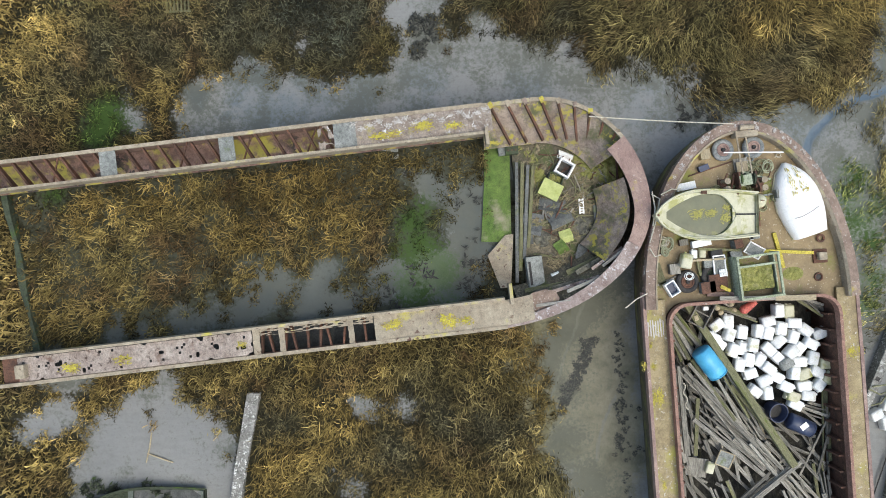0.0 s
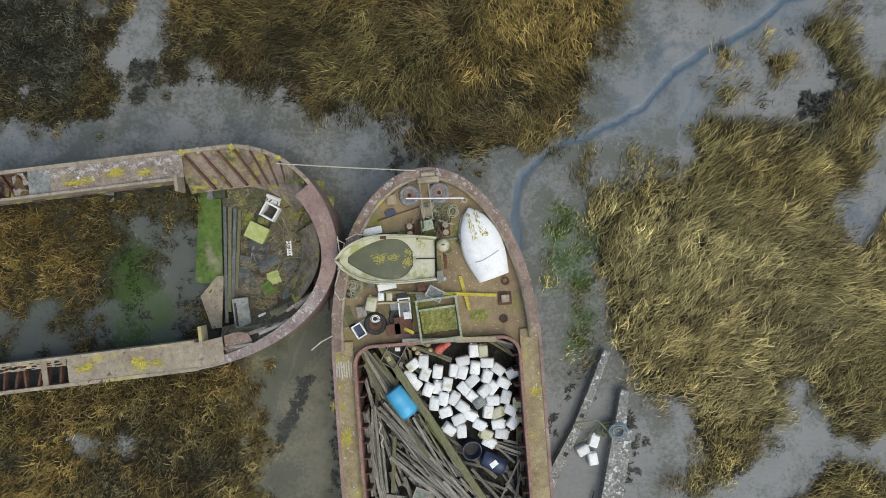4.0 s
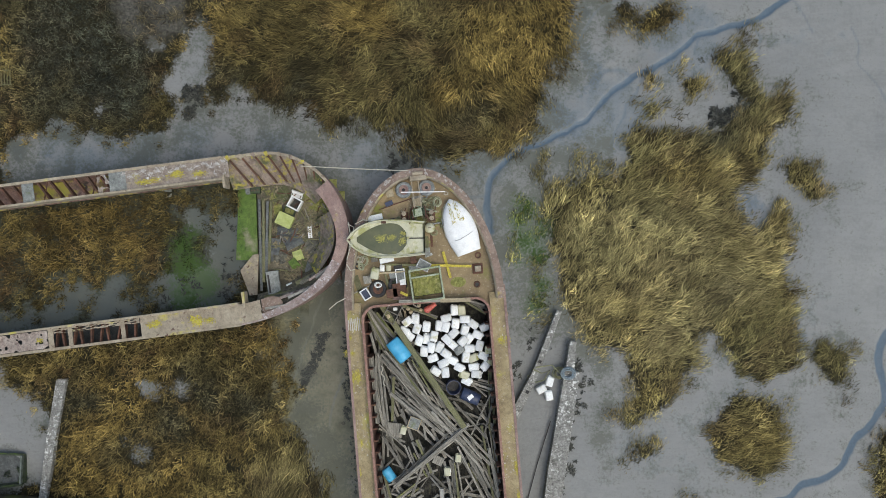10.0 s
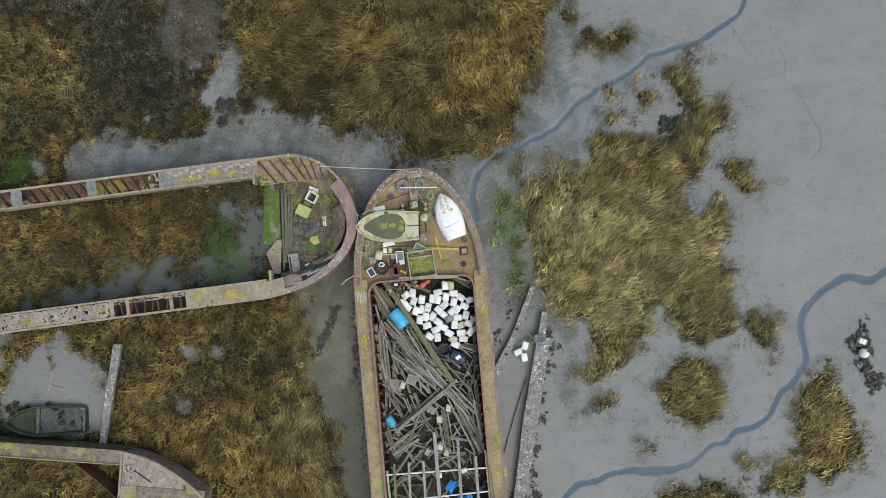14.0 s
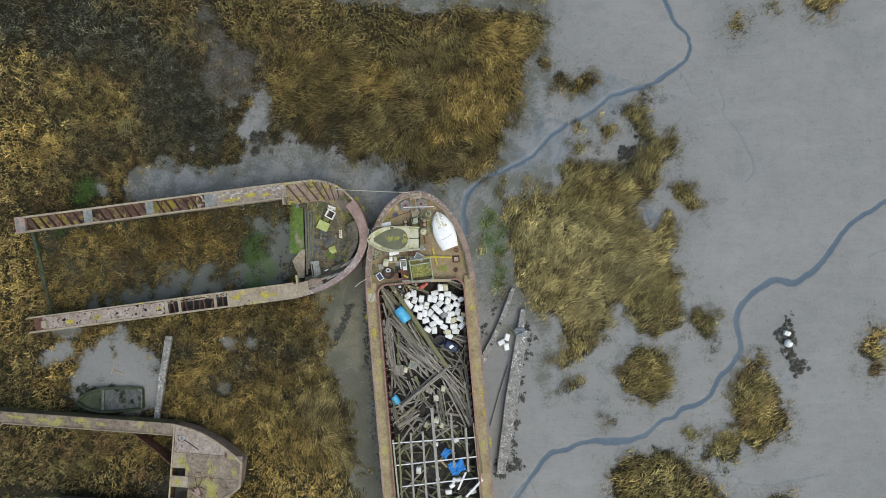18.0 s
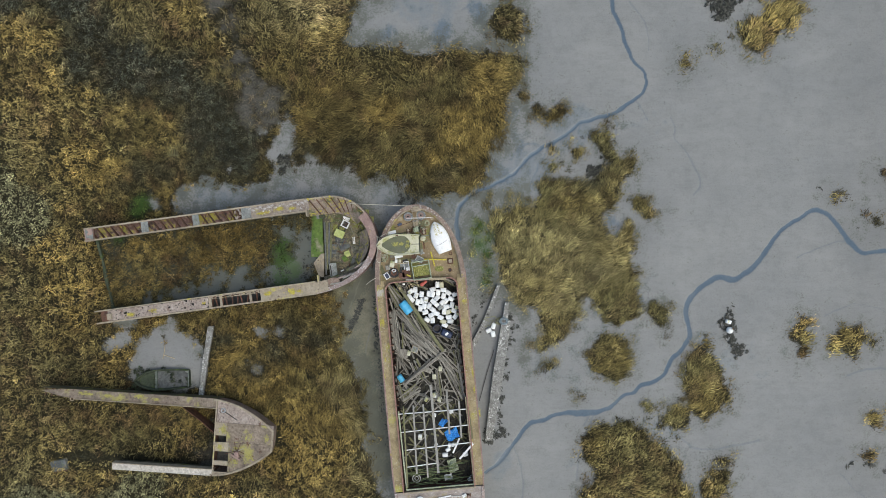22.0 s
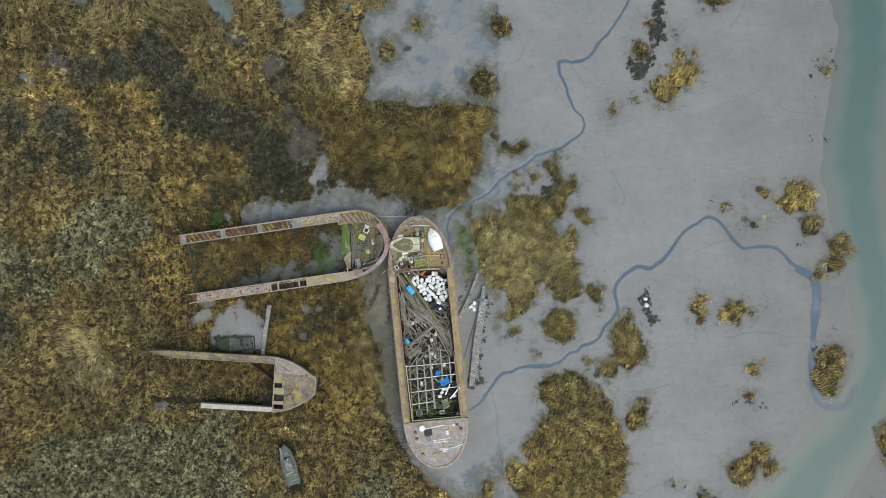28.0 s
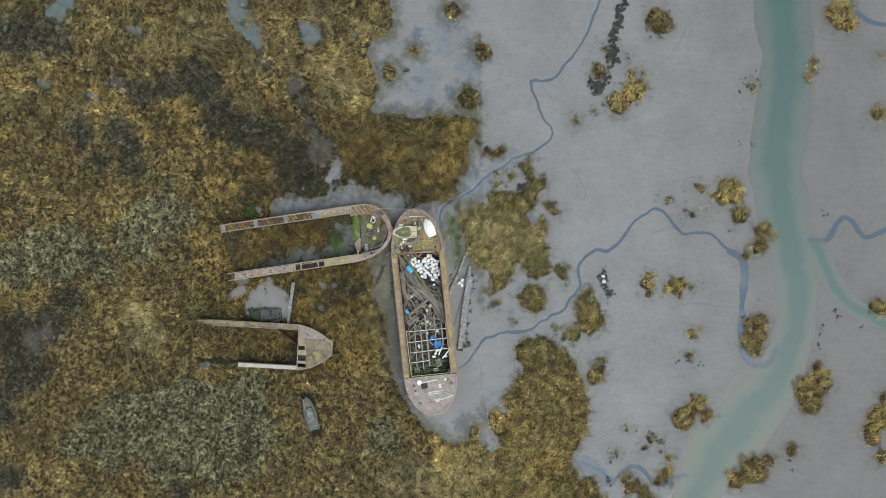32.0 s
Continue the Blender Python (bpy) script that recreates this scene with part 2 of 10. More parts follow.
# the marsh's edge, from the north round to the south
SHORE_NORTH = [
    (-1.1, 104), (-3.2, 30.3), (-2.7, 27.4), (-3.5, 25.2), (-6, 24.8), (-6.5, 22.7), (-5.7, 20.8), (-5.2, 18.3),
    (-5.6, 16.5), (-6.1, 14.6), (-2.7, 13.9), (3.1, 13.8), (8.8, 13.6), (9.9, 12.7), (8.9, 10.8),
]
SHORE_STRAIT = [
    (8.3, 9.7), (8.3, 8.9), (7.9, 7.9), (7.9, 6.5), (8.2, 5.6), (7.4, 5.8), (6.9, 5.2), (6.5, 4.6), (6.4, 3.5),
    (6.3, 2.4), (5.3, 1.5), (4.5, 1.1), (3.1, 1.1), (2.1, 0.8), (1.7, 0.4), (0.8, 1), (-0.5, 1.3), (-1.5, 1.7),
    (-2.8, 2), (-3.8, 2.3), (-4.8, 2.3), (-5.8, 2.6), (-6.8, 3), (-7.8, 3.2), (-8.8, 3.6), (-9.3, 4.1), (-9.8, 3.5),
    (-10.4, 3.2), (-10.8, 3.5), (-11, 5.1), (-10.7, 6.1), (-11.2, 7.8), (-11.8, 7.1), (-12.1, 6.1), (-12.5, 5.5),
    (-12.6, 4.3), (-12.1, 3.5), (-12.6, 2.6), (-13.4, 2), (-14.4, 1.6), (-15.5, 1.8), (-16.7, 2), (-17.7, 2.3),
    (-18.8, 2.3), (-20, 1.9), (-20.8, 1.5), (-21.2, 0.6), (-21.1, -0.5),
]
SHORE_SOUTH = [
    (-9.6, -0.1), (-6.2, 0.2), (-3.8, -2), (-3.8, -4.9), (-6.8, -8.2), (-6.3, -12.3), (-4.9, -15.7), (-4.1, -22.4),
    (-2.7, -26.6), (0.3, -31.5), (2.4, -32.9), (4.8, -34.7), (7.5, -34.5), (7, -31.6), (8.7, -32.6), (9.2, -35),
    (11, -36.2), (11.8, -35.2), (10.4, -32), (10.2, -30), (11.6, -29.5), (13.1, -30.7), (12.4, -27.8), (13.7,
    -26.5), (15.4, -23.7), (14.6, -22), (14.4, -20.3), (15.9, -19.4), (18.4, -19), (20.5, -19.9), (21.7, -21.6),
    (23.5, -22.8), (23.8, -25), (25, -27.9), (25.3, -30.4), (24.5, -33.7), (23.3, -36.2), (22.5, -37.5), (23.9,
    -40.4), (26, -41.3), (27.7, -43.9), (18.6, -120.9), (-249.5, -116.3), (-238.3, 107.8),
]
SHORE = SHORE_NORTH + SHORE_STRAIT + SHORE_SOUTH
# islets of grass on the flats
BOW_ISLAND = [
    (10.4, 1), (10.8, 2.2), (11.6, 2.7), (12.8, 2.4), (14.2, 2.2), (15.4, 2.4), (16.2, 3.1), (16.7, 3.7), (15.9,
    4.6), (15.2, 5.7), (15.9, 6.4), (17.1, 6.6), (17.3, 4.9), (18.1, 4.2), (19.6, 4.2), (19.4, 3.2), (18.7, 2.3),
    (17.8, 1.9), (17.6, 0.2), (16.7, -0.4), (16.3, -1.3), (16.7, -2.4), (17.5, -2.9), (18.4, -1.7), (19.3, -2.1),
    (19.5, -3.7), (18.8, -4.5), (19.3, -5.7), (19.4, -7.1), (19.6, -8.7), (19.8, -10), (18.7, -10.4), (17.7, -10.9),
    (16.6, -10.6), (15.6, -9.2), (15.1, -8.6), (14.3, -9.2), (13.7, -10.7), (12.8, -11.9), (11.3, -12.5), (10.3,
    -13), (10.3, -12.2), (10.8, -10.7), (10.6, -9.4), (8.8, -8.8), (8.2, -7.9), (7.6, -7.1), (7.3, -6.1), (7, -4.8),
]
BOW_ISLAND += [(6.8, -3.4), (6.4, -1.6), (6.6, -0.5), (7.9, -0.1), (8.4, 0.9), (9.2, 0.2), (10.1, -0.1)]
ROUND_ISLET = [
    (14.9, -13), (15.4, -12.2), (16.7, -11.4), (18.4, -11.4), (18.9, -13), (19.1, -14), (18.4, -15.2), (17.1,
    -15.7), (15.9, -15.1), (15.1, -14.1),
]
EAST_ISLET = [
    (23.6, -15.7), (23.7, -14), (24.6, -12.5), (25.7, -12), (26.4, -13.4), (26.9, -15.3), (27.7, -16.7), (27.6,
    -17.3), (26.7, -17.7), (26.1, -18.7), (25.1, -19.1), (24.1, -18.3), (23.5, -16.7),
]
TUFTS_BOW = [
    (10.6, 8.7, 0.4), (11, 8, 0.5), (11.8, 7.7, 0.5), (12.8, 8.3, 0.4), (19.7, -0, 0.8), (19.3, 0.5, 0.5), (20.4,
    -0.6, 0.7), (21.2, -9.4, 0.8), (21.5, -10.2, 0.7), (11.8, -14, 0.5), (11.2, -14.5, 0.3), (14.3, -16.5, 0.3),
    (20.6, -18.2, 0.5), (13.4, 5.2, 0.4), (14.1, 4.6, 0.4), (13.7, 4.9, 0.3), (12, 4.8, 0.3), (14.7, 5.9, 0.2),
    (16.9, 7.2, 0.3), (7.9, -0.1, 0.6), (6.4, 0.3, 0.3), (12.1, 3.2, 0.4), (13.2, 2.7, 0.3), (23.4, -14.5, 0.2),
    (22.1, -11.4, 0.2), (23.1, -18.9, 1.3), (21.7, -19.5, 0.7),
]
ISLANDS_NORTH = [
    (8.1, 16.1, 1.6), (10.3, 23, 1.4), (5.9, 28.9, 1.3), (0.4, 23.2, 0.6), (27.3, 19.9, 1.2), (29.9, 14.9, 1.5),
    (32.2, 16.9, 1.8), (31.2, 15.7, 1.5), (36.1, 26.9, 2), (28, 23, 0.7), (23.8, 12.5, 0.6), (62.6, 27.5, 2.2),
    (63.8, 25.9, 1.3), (68.2, 12.6, 1.1), (-3.4, 20, 1.3), (58.8, 20.2, 0.5), (58.6, 18.9, 0.4), (49.6, 17.4, 0.5),
]
ISLANDS_EAST = [
    (38.3, -12.1, 1.5), (36.8, -12.4, 0.8), (40.5, -19, 0.7), (40.2, -22.3, 0.6), (51.2, -4.3, 1.5), (47.8, -1.6,
    1.4), (47, 0.9, 1.2), (50.4, -6.6, 1.2), (44, 1.4, 0.8), (39.1, -31.6, 1.9), (40.9, -29.8, 1.5), (42.4, -31.4,
    1.2), (25.8, -25.2, 1.2), (58.3, -28.6, 1.8), (59.6, -26.8, 1.3), (57.5, -29.7, 1.3), (67.6, -32.6, 1.7), (67,
    -34.9, 1.3), (68, -15.7, 1.4), (54.9, -36.6, 1.1), (49, -39.3, 2.2), (46.5, -40.6, 1.5), (51.4, -38, 1), (34.2,
    -10.5, 0.8), (34, -11.8, 1), (33.8, -13, 0.7), (49.7, -17.8, 1.7), (49.4, -19.9, 1.9), (49.5, -21.6, 1.2),
    (26.7, -24.1, 1), (27, -22.9, 0.7), (26.5, -25.2, 0.8),
]
ISLANDS_EAST += [(48.5, -7.6, 0.8), (46.1, 1.8, 1.8), (44.9, 1, 1)]
SEEDLINGS = [
    (42, 2.2, 0.7), (41.2, 2.7, 0.5), (40.7, -1.5, 0.4), (41.9, -1.1, 0.4), (43, -0.7, 0.4), (39, -1.9, 0.4), (39.5,
    -0.8, 0.4), (37, 0.9, 0.3), (44.5, 0.8, 0.7), (58.8, 20.4, 0.5), (58.9, 19.6, 0.6), (57.9, 18.1, 0.4), (30.9,
    -32.8, 0.3), (34.1, -34.3, 0.6), (35.3, -34.9, 0.5), (35.9, -36.4, 0.4), (36.9, -37.1, 0.5), (33.2, -36, 0.4),
    (39.7, -11.8, 0.5), (40.3, -12.4, 0.4), (42.2, -11.5, 0.3), (41.7, -18.6, 0.2), (22.3, -37.5, 0.3), (23.9, 12.7,
    0.5), (26.4, 13.7, 0.4), (10.5, 8.6, 0.8), (12.2, 8.1, 0.7), (9.3, 9.8, 0.5), (31.4, 21.9, 0.4), (31.8, 19.4,
    0.5), (33.5, 19.4, 0.5), (42, -31.5, 0.5),
]
SEEDLINGS += [(43.4, -31.1, 0.4), (29, -36.7, 0.4)]
DRIFT = [
    (48.4, 18.3, 0.3), (49, 17.5, 0.3), (50.3, 19.5, 0.2), (50.5, 18.3, 0.2), (48.1, 16.2, 0.3), (49.6, 16.6, 0.2),
    (48.4, 14.2, 0.2), (47.7, 9.2, 0.2), (48, 8.7, 0.2), (49.8, 8.8, 0.2), (50.9, 17.4, 0.2), (59.7, -18.4, 0.3),
    (59.4, -19.4, 0.3), (59.2, -20.9, 0.4), (61.4, -16, 0.4), (62.3, -16.6, 0.4), (65.5, -18.5, 0.3), (49.3, -16.2,
    0.2), (50.5, -14.1, 0.2), (60.2, -1.6, 0.3), (28.2, -36.3, 0.3), (29.2, -37.3, 0.3), (28.2, -38, 0.3), (46.1,
    -4, 0.3), (35.7, 1.5, 0.2), (41.7, -23.6, 0.3), (39.6, -23.1, 0.3),
]
ISLANDS_SOUTH = [
    (24.8, -41.3, 1.7), (30.6, -40.4, 0.8), (31.6, -41.6, 1.2), (32.9, -42.4, 1.2), (33.9, -44, 1.3), (35.8, -40.2,
    1), (36.5, -39.4, 0.8), (35.2, -40.8, 0.7), (57.5, -27.6, 2), (59.2, -25.9, 1.5), (58.8, -24.3, 0.8), (57.9,
    -29.7, 1.5), (67, -33.6, 1.5), (68.3, -31.5, 1.5), (69, -29.5, 1.3), (68.3, -37.8, 0.8), (68.3, 21.3, 0.3),
]
POOLS = [
    (-23, -12.3, 1.6), (-21, -12.7, 1.8), (-19.7, -14, 1), (-24.1, -14.1, 1.2), (-21.7, -10.7, 0.8), (-26.9, -12.1,
    0.6), (-25.8, -11.6, 0.7), (-22.2, -14, 1.3), (-20.3, -14.5, 1.3), (-26, 29.8, 0.7), (-25.2, 28.6, 0.8), (-24.6,
    26.9, 0.9), (-23.6, 26.1, 1.1), (-23.2, 24.7, 0.9), (-24.9, 31, 0.8), (-52, 29.7, 1.2), (-51, 30.8, 1.2),
    (-15.3, 26.3, 1.1), (-14.5, 25.5, 0.8), (-47.4, 17.1, 0.5), (-40.3, 26.8, 0.5), (-53.9, 19.1, 0.5), (-8.1, 25.4,
    0.4), (-12.4, 4.6, 0.7), (-11.4, 6, 0.4),
]
POOLS_BARGE = [
    (-9.6, -2.9, 0.8), (-9.7, -4.2, 0.9), (-10.4, -5.6, 1.1), (-12.8, -5.8, 0.6), (-15.5, -6.4, 0.7), (-14.8, -6.9,
    0.4), (-17.7, -6.6, 0.8), (-19.7, -7.4, 0.6), (-21.5, -7.9, 0.5), (-23.3, -7.9, 0.4), (-11.3, -2.2, 0.6), (-8.2,
    -1.5, 0.4), (-25.6, -9.9, 0.7), (-26.9, -12.1, 0.5), (-17.5, -6.6, 0.5), (-16.4, -6.3, 0.5), (-15.4, -5.9, 0.4),
    (-18.4, -7.2, 0.4), (-12.8, -5.9, 0.6), (-12.1, -6.3, 0.5), (-20.9, -7.8, 0.6), (-22, -8, 0.4), (-14.4, -7.1,
    0.6), (-15.7, -7, 0.4), (-10.2, -2.7, 0.3), (-9.9, -4.2, 0.5), (-10.3, -6, 0.5),
]
POOLS_WEST = [
    (-6.3, -10.5, 0.2), (-5.4, -9.4, 0.5), (-5.8, -11.2, 0.4), (-4.5, -8.7, 0.6), (-3.6, -7.1, 0.5), (-2.8, 1.6,
    0.3), (-9.9, 2.7, 0.2), (-12.1, 4.5, 0.3), (-11.7, 5.6, 0.2), (-16.7, 1.2, 0.6), (-16, 0.8, 0.5), (-5.8, 3.2,
    0.3), (-1.2, 2.2, 0.2), (-13.4, 6.3, 0.2), (-3.2, 2.7, 0.2), (-23, 0.4, 0.4), (-16.3, 3.4, 0.2), (-9.1, 3.8,
    0.3), (-12.1, -11, 0.3), (-13.9, -11, 0.3), (-14.3, -14.1, 0.2),
]
ALGAE_SPOTS = [
    (-11.6, -4.9, 1.1), (-11.8, -6.2, 1.1), (-11, -5.6, 1.2), (-11.3, -5.3, 0.7), (-11.5, -6.1, 0.8), (-10.5, -6.6,
    0.6), (-24.5, -0.4, 0.8), (5.1, -1.4, 0.3), (5.1, -2.4, 0.5), (5.6, -1.8, 0.5), (5.5, -3.4, 0.7), (6.1, -4.1,
    0.5), (5.1, -4.4, 0.3), (6.3, -5.7, 0.5), (6, -6.7, 0.5), (6.4, -2.8, 0.5), (-25.9, -2.8, 0.6), (-23.6, 0.2,
    0.6), (-24.1, -0.2, 0.4), (-23, -0, 0.3), (-11.7, -4.7, 0.9), (-11.9, -3.8, 0.8), (-11.5, -3.1, 0.6), (-11.3,
    -5.2, 0.6), (-24.1, 0.3, 1),
]
WEEDY = [
    (-5.8, -7.6, 0.7), (-4.9, -7.1, 0.7), (-6.5, -8.7, 0.7), (-4.8, -8.7, 0.6), (-5.4, -10.1, 0.6), (-4.4, -10.3,
    0.5), (-6.5, -10.3, 0.7), (-4.4, -11.9, 0.5), (-5.8, -11.9, 0.7), (-7.2, -9, 0.5), (-4.1, -12.8, 0.5), (-4.6,
    -9.6, 0.9), (-5.3, -8.4, 0.9), (-4.2, -13.5, 0.6), (-4, -15, 0.5), (-3.8, -17, 0.5), (-3.5, -19, 0.5), (-3.3,
    -21, 0.5), (-3, -23, 0.5), (-4, -11.5, 0.5),
]
# kinds of growth: low dark weeds, golden tussocks, grey heath, combed straw
DARK_WEST = [
    (-57.1, 26.6, 3.2), (-53, 25.7, 2.5), (-51.2, 24.9, 1.8), (-35.7, 18.8, 1.8), (-32.4, 20.4, 2.2), (-29.9, 18.8,
    2.3), (-28.2, 15.4, 1.8), (-29.2, 12.5, 1.5), (-25.1, 11.9, 2.5), (-21, 11.2, 2.3), (-17.7, 8.6, 2.2), (-15.9,
    5.1, 2.3), (-18.7, 7, 2), (-39.9, 18.1, 1.5), (-48.8, 11.2, 1.7), (-49.1, 13.1, 1.2), (-43.3, 12.2, 1.8),
    (-41.6, 9.7, 1.5), (-45.9, 7.8, 1.3), (-41, 6.5, 1.2), (-58.2, -18.1, 3.7), (-57.5, -22.7, 3.3), (-53.8, -15.7,
    2), (-60.9, -25.6, 1.7), (-51.4, -12.4, 1.8), (-61.4, -29.4, 1.5), (-60.4, -38.6, 2), (-35.4, -41.1, 1.5),
]
DARK_EAST = [
    (-16.4, 5.1, 1.5), (-19, 3.5, 1.2), (-22.3, 3.4, 1), (-10.1, 4.8, 0.7), (-9.4, 3.3, 1), (-7.1, 3.8, 0.8), (-5.8,
    4.8, 0.7), (2.1, 2.7, 0.9), (1.8, 1.9, 0.7), (3.1, 3.5, 0.5), (14.7, 2, 0.7), (13.7, 2.2, 0.6), (15.6, 2.7,
    0.7), (16.1, 3.4, 0.5), (16.9, -1.8, 0.5), (15.7, -6.2, 0.5), (15.1, -6.7, 0.4), (-3.2, 2.3, 0.5), (0.5, 1.5,
    0.5), (-11.6, -11, 0.9), (-12.9, -12.8, 1.1), (-10.3, -11.5, 0.9), (-14.3, -14.1, 0.8), (-17, -11.5, 0.7),
    (-13.9, -8.3, 0.2), (-8.9, -11.8, 0.9), (-24.4, 2.8, 0.8), (-21.2, 3.7, 0.9), (-25.7, 2.1, 0.7),
]
GOLDEN = [
    (-59.3, 20.1, 1.8), (-57.3, 19.2, 1.2), (-55.5, 23.7, 1.3), (-51.4, 23.6, 1.3), (-46.2, 14.9, 1.3), (-43.7,
    15.3, 1.3), (-40.8, 14.3, 1.5), (-39.4, 11.9, 1.5), (-35.8, 16.4, 1.3), (-35, 15.1, 1.2), (-32.9, 14.3, 1.5),
    (-31.7, 11.3, 1.7), (-28.9, 10, 1.3), (-25.2, 9.2, 1.2), (-47.5, 9.8, 1.3), (-59.5, 12.2, 1.2), (-46.5, 17.8,
    1.2), (-29.4, 3.8, 2.5), (-26.9, 3, 1.7), (-32.1, -3.6, 1.8), (-30.5, -6.9, 1.7), (-29.7, -9.4, 1.3), (-53,
    -8.2, 1.7), (-56.4, -11.5, 1.7), (-25.6, -12, 1.7), (-57, -37.4, 1.5), (-15.6, -13, 2.2),
]
GOLDEN_NEAR = [
    (-27.1, 3.2, 1.3), (-16.7, -2.3, 1.8), (-15.3, -3.9, 1.3), (-21.6, -2.6, 1.1), (-24.7, -3.5, 1.1), (-14.4, -2.5,
    0.9), (-18.4, -4.4, 1.1), (-25.3, 3.6, 0.7), (-27.5, 1.6, 0.7), (-16.1, -10.1, 0.9), (-26.9, -13.9, 0.9),
    (-14.8, -13.9, 3.7), (-9.9, -20.6, 4.2), (4.5, 6.5, 2.6), (7.5, 8.5, 2.2), (6, 11, 2), (-2.5, 8.5, 1.6), (1.5,
    4, 1.2),
]
HEATH = [
    (-38.7, -1.1, 3.5), (-34.3, -0.6, 2.5), (-41.9, -2.8, 2.3), (-36.9, 1.3, 2), (-52, -3.7, 2.5), (-56.2, -4.5,
    2.5), (-48.7, -5.4, 2.5), (-58.7, -7.3, 3.7), (-52.9, -6.7, 3.3), (-46.3, -7.5, 2.5), (-40.4, -5.1, 2.5),
    (-42.6, -30.5, 5), (-36.8, -30.6, 5.2), (-31, -30.3, 5.3), (-26.3, -28.7, 4.2), (-25.2, -32.9, 4.2), (-47.7,
    -32.9, 3.3), (-36.9, -36.1, 4.2), (-30.3, -36.6, 3.8), (-45.3, -35.1, 3), (-51.1, -34.1, 2), (-25.3, -36.7, 2),
    (-5.1, -32.4, 2.2), (-6.4, -33.6, 1.7), (-4.4, -34.5, 1.5), (-24.2, -25, 2.2), (-34.2, -26.9, 2.5),
]
STRAW = [
    (-32.3, 26.2, 4), (-37.2, 25.1, 2.3), (-28.1, 26.6, 2), (-10.9, 18.4, 3.5), (-8.4, 17.2, 2.2), (-13, 16.8, 2),
    (-4.9, 26.8, 2), (-7.4, 27.5, 1.3), (-14, 28, 2), (-24.2, 16.2, 1.8), (-7.4, -19, 2.8), (-6.5, -15.7, 2.2),
    (-4.1, -22.4, 2), (-40.6, -15.1, 2.8), (-39, -18.5, 2.3), (-41.6, -19.3, 1.7), (-0.3, -39.2, 3.3), (4.7, -40.1,
    3.3), (-4.5, -40.8, 2.3), (8.9, -39.3, 2.5),
]
STRAW += [(10.3, -6.0, 5.0), (15.3, -4.4, 3.3), (12.5, -7.0, 3.0)]
# ground thinly covered with grey dust and litter
DUSTY = [
    (-13.1, 9.8, 1.7), (-12.7, 7.7, 1.5), (-14.3, 11.1, 1.3), (-15.5, 13.1, 1.2), (-14, 8.6, 1.3), (-13.2, 6.9, 1),
    (-11.9, 9.4, 1.2), (-14.7, 11.9, 0.8), (-17.1, 18.5, 1.5), (-15.9, 16, 1.3), (-42.7, 19.8, 1.7), (-39.1, 17.2,
    1.2), (-21.6, 21.9, 1.2), (-54, -17.4, 1.7), (-56.5, -19, 2), (-17.6, -21.8, 0.9), (-18.8, -22, 0.8), (-17.6,
    -20.6, 0.7), (-20.2, -22.3, 0.6), (-17.4, -19, 0.6), (-22, -22.3, 0.4),
]
WET_REACHES = [
    (-17.9, 0.7, 1.7), (-14.5, 0.9, 1.7), (-11.2, 1.5, 1.7), (-7, 1.6, 1.3), (-2.9, 0.9, 1.3), (0.8, 0.7, 1.3),
    (3.7, 0.8, 1.3), (4.5, -2.5, 1), (4, -5.8, 1), (9.6, 3.2, 2.1), (13.8, 6.9, 2.1), (5, 25.6, 3.3), (0.7, 18.2,
    3.3), (9.1, 21.4, 2.5), (9, -34.3, 2.5), (10.8, -27.6, 1.7), (7.5, -22.6, 1.2), (24.8, -38.3, 2.2), (26.9,
    -40.1, 1.7), (23.2, -37.5, 1.2), (6.6, -31.3, 1.5), (8.3, -29.3, 0.8), (13.4, -22.7, 0.8), (47.7, -11.6, 1),
    (47.8, -16.6, 1), (49.2, -23.3, 1.2), (7.3, 3.5, 1), (7.4, 2.2, 1), (8.8, 5.9, 1), (17.7, -1.7, 0.9), (19.9,
    -8.7, 0.5), (25.4, -11.7, 0.5),
]
WET_REACHES += [(27.4, -14, 0.6)]
# standing water a finger deep
BLUE_FILM = [
    (24.8, -38.3, 1.8), (26.5, -39.8, 1.5), (22.7, -37.2, 1.2), (6.4, -31.6, 1.3), (7.4, -33.4, 0.8), (27.7, -40.5,
    1), (9.5, -31, 0.7), (0.4, 25.7, 0.8), (-2.6, 15, 1), (2.3, 14.9, 1.2), (5.7, 17.3, 1), (1.2, 19.1, 0.8), (37.3,
    -40.7, 0.7), (67, -36.1, 0.8), (7.1, 3.5, 0.7), (7.4, 2.4, 0.7), (8.4, 6.2, 0.5), (17.7, -1.7, 0.7), (9.1, 4.9,
    0.6), (19.9, -8.7, 0.3), (25.7, -11.7, 0.3), (10.1, 2.3, 0.3), (8.8, 8.5, 0.5), (6.4, 1.9, 0.3), (-20.8, 1.2,
    0.4), (-19, 0.8, 0.4), (-4.1, -11.3, 0.3), (-4.2, -12.7, 0.3), (-4.4, -13.8, 0.3),
]
